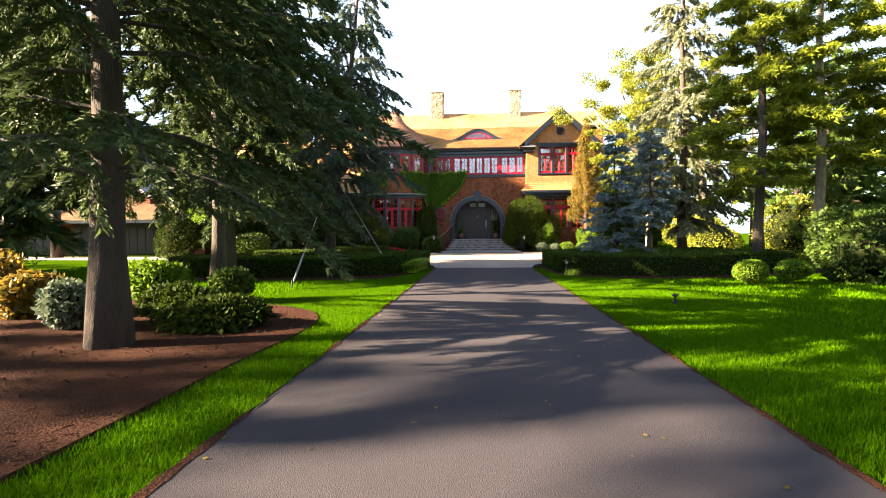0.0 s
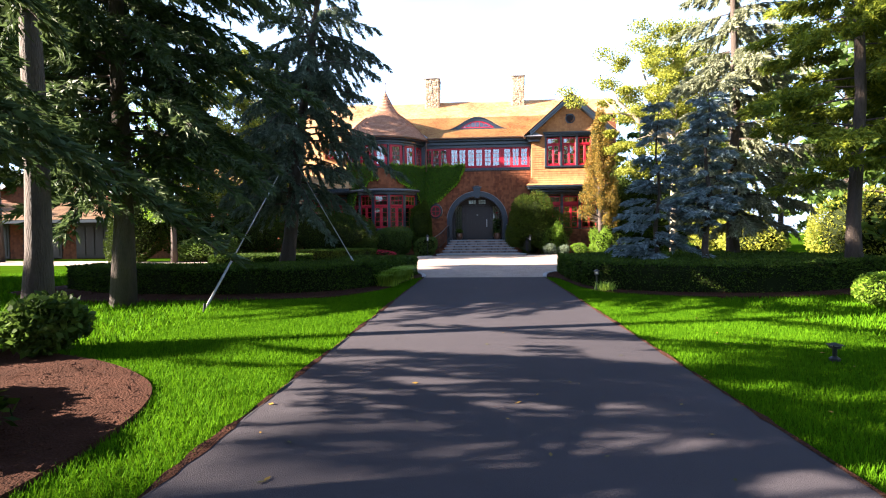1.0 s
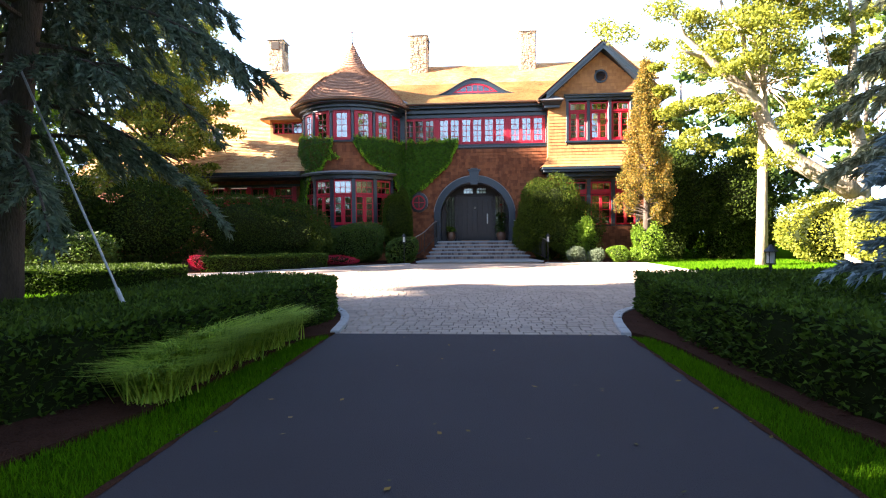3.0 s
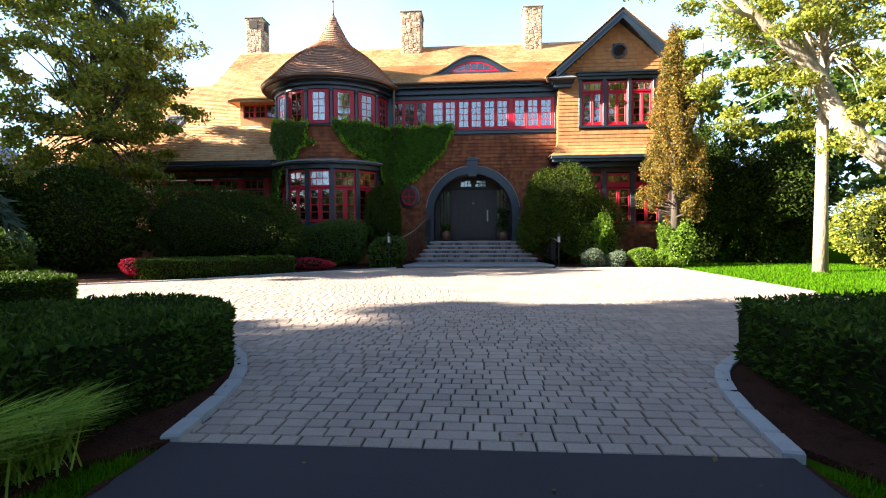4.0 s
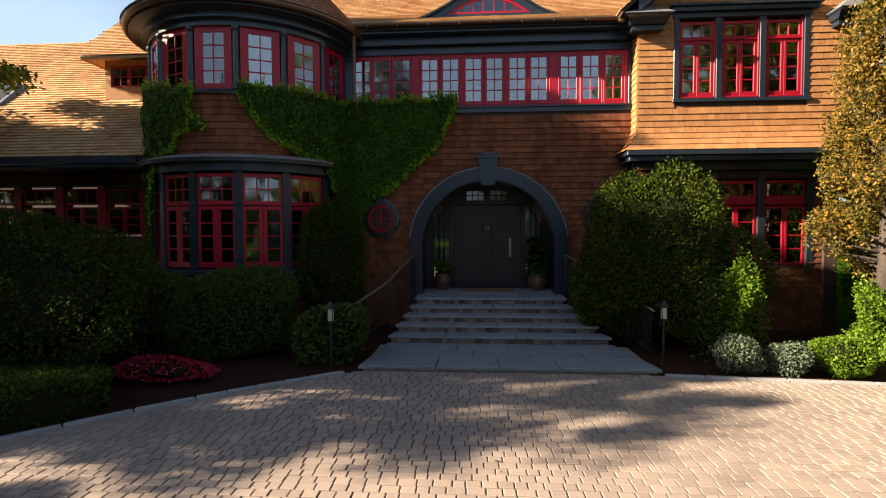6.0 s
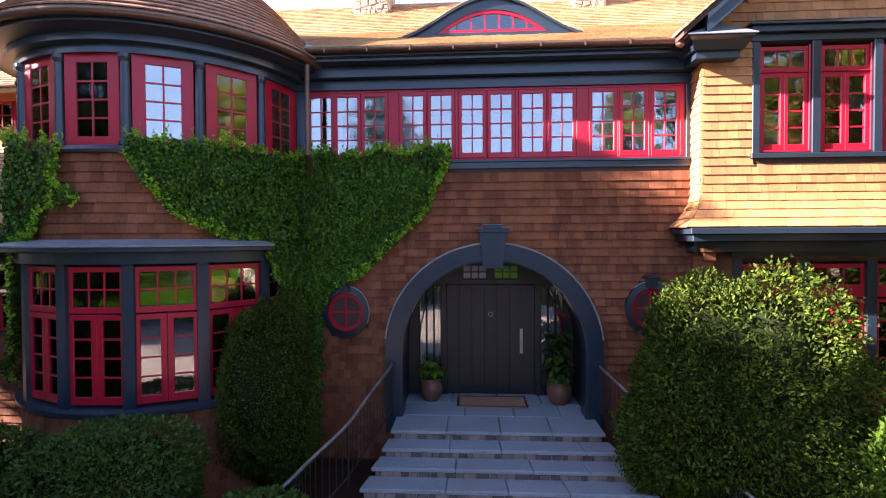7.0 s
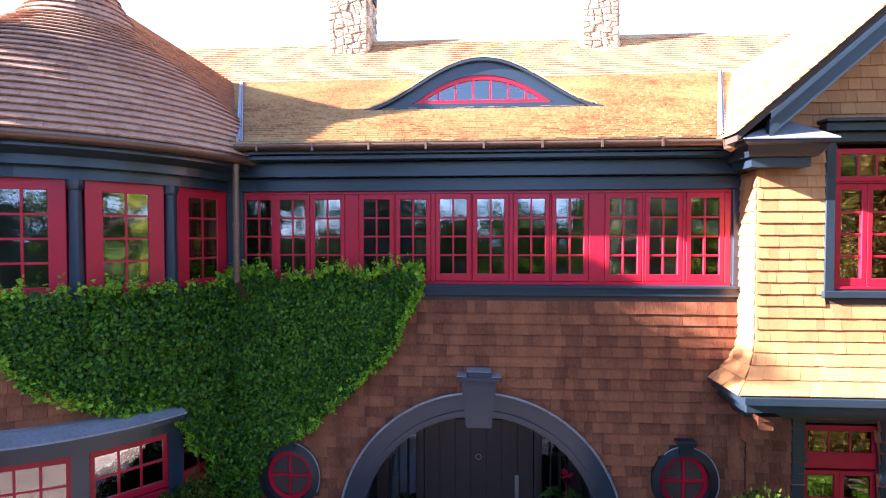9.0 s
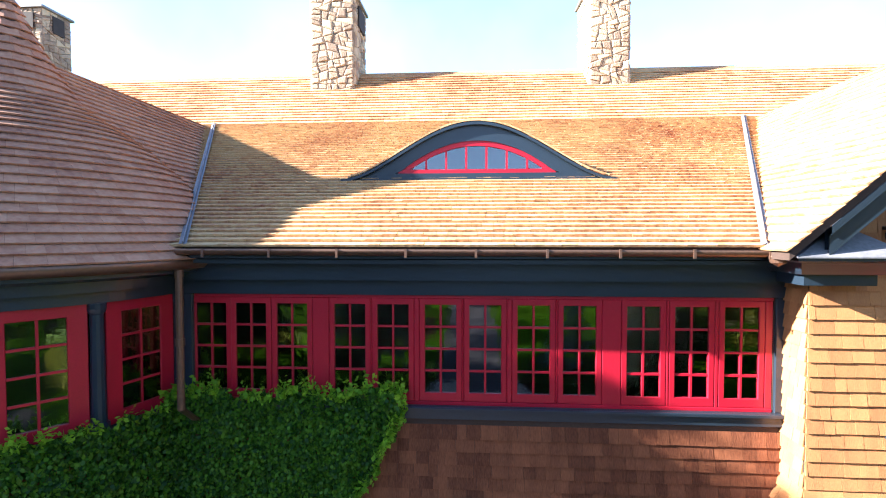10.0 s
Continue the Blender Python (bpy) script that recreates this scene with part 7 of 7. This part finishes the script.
bush((8.9, -1.2), (1.4, 1.3, 4.6), "leaf_dark", 120, "tall dark yew beside the house", n=22000, leaf=0.055, rough=0.2, lobes=70, cap=0.85)
bush((11.2, -1.5), (1.6, 1.5, 4.2), "leaf_dark", 121, "tall dark yew beside the house", n=22000, leaf=0.055, rough=0.2, lobes=70, cap=0.85)
bush((13.0, -4.5), (1.6, 1.6, 2.4), "leaf_autumn", 122, "loose yellow-green shrub by the lawn", n=7000, leaf=0.06)
bush((12.2, -8.5), (1.5, 1.5, 2.0), "leaf_autumn", 123, "yellowing shrub by the lawn", n=6000, leaf=0.06)
bush((14.5, -12.0), (2.0, 2.0, 2.6), "leaf_autumn", 124, "loose yellow-green shrub by the lawn", n=8000, leaf=0.06)
bush((9.5, -23.0), (1.6, 1.2, 2.0), "leaf", 125, "loose green shrub behind the lawn", n=7000, leaf=0.06)
bush((12.5, -24.0), (1.8, 1.4, 2.6), "leaf", 126, "loose green shrub behind the lawn", n=8000, leaf=0.06)
for i, (x, y, rx, h, m) in enumerate([(-3.3, -29.3, 0.6, 0.42, "leaf_dark"), (-4.2, -28.6, 0.6, 0.5, "leaf_dark"), (-5.5, -27.1, 0.5, 0.72, "leaf_lime"), (-4.4, -26.9, 0.4, 0.6, "leaf"), (-6.5, -28.6, 0.55, 0.65, "leaf_gold"), (-7.6, -28.2, 0.7, 0.85, "leaf_gold"), (-5.2, -29.4, 0.35, 0.6, "leaf_grey"), (-9.5, -27.5, 0.9, 0.9, "leaf_autumn"), (-13, -26, 1.5, 1.4, "leaf_autumn"), (-16, -21, 1.6, 1.3, "leaf")]):
    bush((x, y), (rx, rx * 0.85, h), m, 130 + i, "leafy garden shrub in the mulched bed", n=3500, leaf=0.05, rough=0.25, power=2.0)
bush((-9.0, -7.9), (0.5, 0.4, 0.6), "petal_red", 141, "mound of crimson flowers at the bed's edge", n=2500, leaf=0.03, name="flower_bed", cat="flowers")
hyd = bush((-13.4, -7.9), (1.5, 0.8, 1.2), "leaf", 143, "leafy hydrangea with pale flower heads", n=9000, leaf=0.06, rough=0.25)
hr = np.random.default_rng(144)
for i in range(16):
    a_, u_ = hr.uniform(0, 6.283), hr.uniform(0.2, 0.95)
    hc = np.array([-13.4 + 1.35 * u_ * math.cos(a_), -7.9 + 0.7 * u_ * math.sin(a_), 1.2 - 0.35 * u_ * u_ + hr.uniform(0, 0.08)])
    leaf_part("flower_head", hc + scatter_dirs(hr, 60) * 0.09, 0.026, hr, "petal_pale", hyd, slim=0.8, label="pale cream flower head")
bush((-5.4, -4.6), (0.85, 0.35, 0.4), "petal_red", 142, "low row of crimson flowers at the bed's edge", n=2200, leaf=0.03, name="flower_bed", cat="flowers")


def blades(name, label, cat, base, lengths, lean, width, rng, mat, parent=None):
    """Grass blades: each a bent ribbon of two pieces."""
    n = len(base)
    a = rng.uniform(0, 6.283, n)
    d = np.column_stack([np.cos(a), np.sin(a), np.zeros(n)])
    s = np.column_stack([-np.sin(a), np.cos(a), np.zeros(n)]) * width
    p1 = base + d * (lengths * lean * 0.4)[:, None] + np.array([0, 0, 1]) * (lengths * 0.62)[:, None]
    p2 = p1 + d * (lengths * lean * 0.9)[:, None] + np.array([0, 0, 1]) * (lengths * (0.5 - lean * 0.55))[:, None]
    v = np.stack([base - s, base + s, p1 + s * 0.8, p1 - s * 0.8, p2], 1).reshape(-1, 3)
    me = bpy.data.meshes.new(name)
    me.vertices.add(n * 5), me.loops.add(n * 7), me.polygons.add(n * 2)
    me.vertices.foreach_set("co", v.astype(np.float32).ravel())
    idx = (np.arange(n)[:, None] * 5 + np.array([0, 1, 2, 3, 3, 2, 4])).astype(np.int32)
    me.loops.foreach_set("vertex_index", idx.ravel())
    me.polygons.foreach_set("loop_start", (np.arange(n)[:, None] * 7 + np.array([0, 4])).astype(np.int32).ravel())
    me.polygons.foreach_set("loop_total", np.tile(np.array([4, 3], dtype=np.int32), n))
    me.update(calc_edges=True)
    me.materials.append(M[mat])
    ob = new(name, me)
    if parent:
        ob.parent = parent
        ob.matrix_parent_inverse = Matrix.Translation(parent.location).inverted()
        return ob
    return tagged(ob, label, cat, kind="stuff")


def gold_grass(at, r, n, seed, label, long=1.0):
    rng = np.random.default_rng(seed)
    t = thing("ornamental_grass", label, "grass clump", (*at, 0), "golden grass clumps")
    base = np.column_stack([at[0] + rng.normal(0, r * 0.35, n), at[1] + rng.normal(0, r * 0.35, n), np.zeros(n)])
    blades("leaf_blades", "", "", base, rng.uniform(0.3, 0.68, n) * long, 0.74, 0.0055, rng, "grass_gold", t)


for i, (x, y) in enumerate([(-2.0, -18.3), (-2.02, -18.72), (-2.06, -19.12), (-2.1, -19.5), (-2.12, -19.88), (-2.1, -20.22)]):
    gold_grass((x, y), 0.2, 1500, 150 + i, "arching yellow-green ornamental grass beside the drive", (0.72, 0.86, 0.78, 0.9, 0.8, 0.66)[i])
for i, (x, y) in enumerate([(2.66, -21.2)]):
    gold_grass((x, y), 0.26, 170, 160 + i, "tuft of yellow-green grass before the hedge", 0.42)

# lawn blades, thickest where the drive passes
rng = np.random.default_rng(5)


def lawn(n, x0, x1, y0, y1, size, width):
    q = rng.uniform((x0, y0), (x1, y1), (n, 2))
    ok = ~((q[:, 0] > DRIVE_L - 0.02) & (q[:, 0] < DRIVE_R + 0.02) & (q[:, 1] < COURT_Y))
    for P in (BED, BED_L, BED_R, COURT):
        ok &= ~within(q, P)
    q = q[ok]
    k = len(q)
    base = np.column_stack([q, np.full(k, -0.03)])
    a = rng.uniform(0, 6.283, k)
    tilt = rng.uniform(0.1, 0.8, k)
    ln = (rng.uniform(0.6, 1.2, k) * size)[:, None]
    up_ = np.column_stack([np.cos(a) * tilt, np.sin(a) * tilt, np.ones(k)]) * ln
    across = np.column_stack([-np.sin(a), np.cos(a), np.zeros(k)]) * width
    tagged(new("grass", quads_mesh("grass", base, up_, across, "blade", True)), "mown bright green grass blades of the lawn", "grass", kind="stuff")


lawn(230000, 1.86, 4.4, -35.5, -18.0, 0.05, 0.0038)
lawn(210000, -4.2, -1.5, -35.5, -17.0, 0.05, 0.0038)
lawn(90000, 4.4, 12.0, -36.0, -20.0, 0.07, 0.009)
lawn(80000, -16.0, -4.0, -27.0, -10.0, 0.085, 0.012)
lawn(36000, 6.5, 13.0, -14.0, -1.0, 0.08, 0.012)

# ---- lanterns, cable and litter ----
def lantern(at, h, label, pale=True):
    t = thing("path_light", label, "path light", (*at, 0), "garden path lights")
    x, y = at
    p = Build()
    p.tube([(x, y, -0.05), (x, y, h * 0.72)], 0.018, 8)
    p.lathe((x, y, 0), [(0.045, 0.0), (0.045, 0.02), (0.02, 0.04)], 10)
    part("post", p, "iron", t)
    r = 0.06 if h > 0.6 else 0.045
    hd_ = Build()
    hd_.lathe((x, y, h * 0.72), [(0.0, 0.0), (r * 1.1, 0.0), (r * 1.1, 0.02), (0, 0.02)], 8)
    hd_.lathe((x, y, h * 0.72), [(r * 1.55, h * 0.19), (r * 1.5, h * 0.205), (r * 0.6, h * 0.27), (0.012, h * 0.3), (0, h * 0.3)], 8)
    hd_.lathe((x, y, h * 0.72), [(r * 1.55, h * 0.19), (0, h * 0.19)], 8)
    for i in range(4):
        a = 0.785 + 1.5708 * i
        hd_.tube([(x + r * math.cos(a), y + r * math.sin(a), h * 0.72), (x + r * math.cos(a), y + r * math.sin(a), h * 0.92)], 0.006, 5)
    part("head", hd_, "iron", t)
    gl_ = Build()
    gl_.lathe((x, y, h * 0.72), [(r * 0.85, 0.02), (r * 0.85, h * 0.185)], 8)
    part("glass", gl_, "curtain", t, "frosted pale glass")


lantern((-2.85, -3.95), 1.2, "slim post lantern with frosted glass beside the steps")
lantern((2.95, -3.3), 1.15, "slim post lantern with frosted glass beside the steps")
lantern((2.55, -20.95), 0.42, "small grey path light at the lawn's edge")
lantern((4.35, -16.2), 0.95, "dark post lantern rising from the hedge", False)
lantern((3.3, -26.9), 0.16, "tiny dark spotlight in the lawn", False)
for foot, top_ in (((-4.4, -24.0), (-4.85, -18.36, 3.9)), ((-2.85, -19.25), (-5.0, -18.38, 3.3))):
    cab = thing("guy_cable", "pale taut cable from the ground up to a leaning spruce", "cable", (*foot, 0), "guy cables of the spruce")
    f_, t_ = Vector((*foot, 0.0)), Vector(top_)
    c_ = Build()
    c_.tube([tuple(f_), tuple(t_)], 0.012, 6)
    part("cable", c_, "wire", cab)
    c_ = Build()
    c_.tube([tuple(f_ + (t_ - f_) * 0.02), tuple(f_ + (t_ - f_) * 0.2)], 0.022, 8)
    part("sleeve", c_, "wire", cab, "pale tubular guard on the cable")
    c_ = Build()
    c_.tube([(*foot, -0.05), (foot[0], foot[1] + 0.03, 0.12)], 0.02, 6)
    part("peg", c_, "iron", cab)

n = 520
q = rng.uniform((-1.6, -36), (6.2, -5), (n, 2))
c = np.column_stack([q, np.where(q[:, 1] > COURT_Y, 0.012, 0.008)])
d_ = np.column_stack([np.cos(q[:, 0] * 40), np.sin(q[:, 0] * 40), rng.uniform(-0.1, 0.25, n)]) * rng.uniform(0.012, 0.03, n)[:, None]
s_ = np.column_stack([-d_[:, 1], d_[:, 0], rng.uniform(-0.004, 0.008, n)]) * 0.5
lit = new("fallen_leaves", quads_mesh("fallen_leaves", c, d_, s_, "leaf_gold"))
tagged(lit, "scattered dry leaves on drive and court", "leaf litter", kind="stuff")

# worn soil edge between lawn and asphalt
for x0, s_ in ((DRIVE_R, 1), (DRIVE_L, -1)):
    eb_ = Build()
    for i in range(180):
        ya, yb = -36 + i * 0.1, -36 + (i + 1) * 0.1
        wa, wb = (0.015 + 0.03 * noise.noise((y_ * 1.3, 3, x0)) + 0.03 * noise.noise((y_ * 6, 8, x0)) for y_ in (ya, yb))
        eb_.quad((x0 - s_ * wa * 0.8, ya, 0.004), (x0 - s_ * wb * 0.8, yb, 0.004), (x0 + s_ * wb, yb, 0.012), (x0 + s_ * wa, ya, 0.012))
    tagged(part("edge_soil", eb_, "mulch"), "ragged brown soil edge between lawn and drive", "soil edge", kind="structure")

# bark chips on the beds
q = rng.uniform((-10, -36), (10, -15), (60000, 2))
q = q[within(q, BED) | within(q, BED_L) | within(q, BED_R)]
n = len(q)
c = np.column_stack([q, rng.uniform(0.012, 0.04, n)])
a_ = rng.uniform(0, 6.283, n)
d_ = np.column_stack([np.cos(a_), np.sin(a_), rng.uniform(-0.5, 0.5, n)]) * rng.uniform(0.015, 0.045, n)[:, None]
s_ = np.column_stack([-np.sin(a_), np.cos(a_), rng.uniform(-0.4, 0.4, n)]) * rng.uniform(0.005, 0.012, n)[:, None]
tagged(new("bark_chips", quads_mesh("bark_chips", c, d_, s_, "mulch")), "loose red-brown bark chips on the beds", "mulch", kind="stuff")

# ---- pavers of the court ----
rnd = random.Random(99)
rest, count = Build(), 0


def paver(b, x0, x1, y0, y1, z):
    g, e = 0.006, 0.006
    x0, x1, y0, y1 = x0 + g, x1 - g, y0 + g, y1 - g
    b.add([(x0, y0, -0.03), (x1, y0, -0.03), (x1, y1, -0.03), (x0, y1, -0.03), (x0, y0, z - e), (x1, y0, z - e), (x1, y1, z - e), (x0, y1, z - e),
           (x0 + e, y0 + e, z), (x1 - e, y0 + e, z), (x1 - e, y1 - e, z), (x0 + e, y1 - e, z)],
          [(8, 9, 10, 11)] + [(k + i, k + (i + 1) % 4, k + 4 + (i + 1) % 4, k + 4 + i) for k in (0, 4) for i in range(4)])


y = COURT_Y
while y < -3.9:
    dy = 0.13
    x = -9.5 - rnd.random() * 0.2
    while x < 6.5:
        w = rnd.choice((0.125, 0.155, 0.155, 0.185))
        if inside(x + w / 2, y + dy / 2, COURT) and not (-2.45 < x + w / 2 < 2.75 and y + dy / 2 > -3.88):
            z = rnd.uniform(-0.001, 0.005)
            if -1.2 < x < 1.6 and -16.2 < y < -14.2 and count < 300:
                b = Build()
                paver(b, x, x + w, y, y + dy, z)
                part("paver", b, "paver_piece", pavement)
                count += 1
            else:
                paver(rest, x, x + w, y, y + dy, z)
        x += w
    y += dy
part("paver_field", rest, "paver", pavement)["kind"] = "stuff"
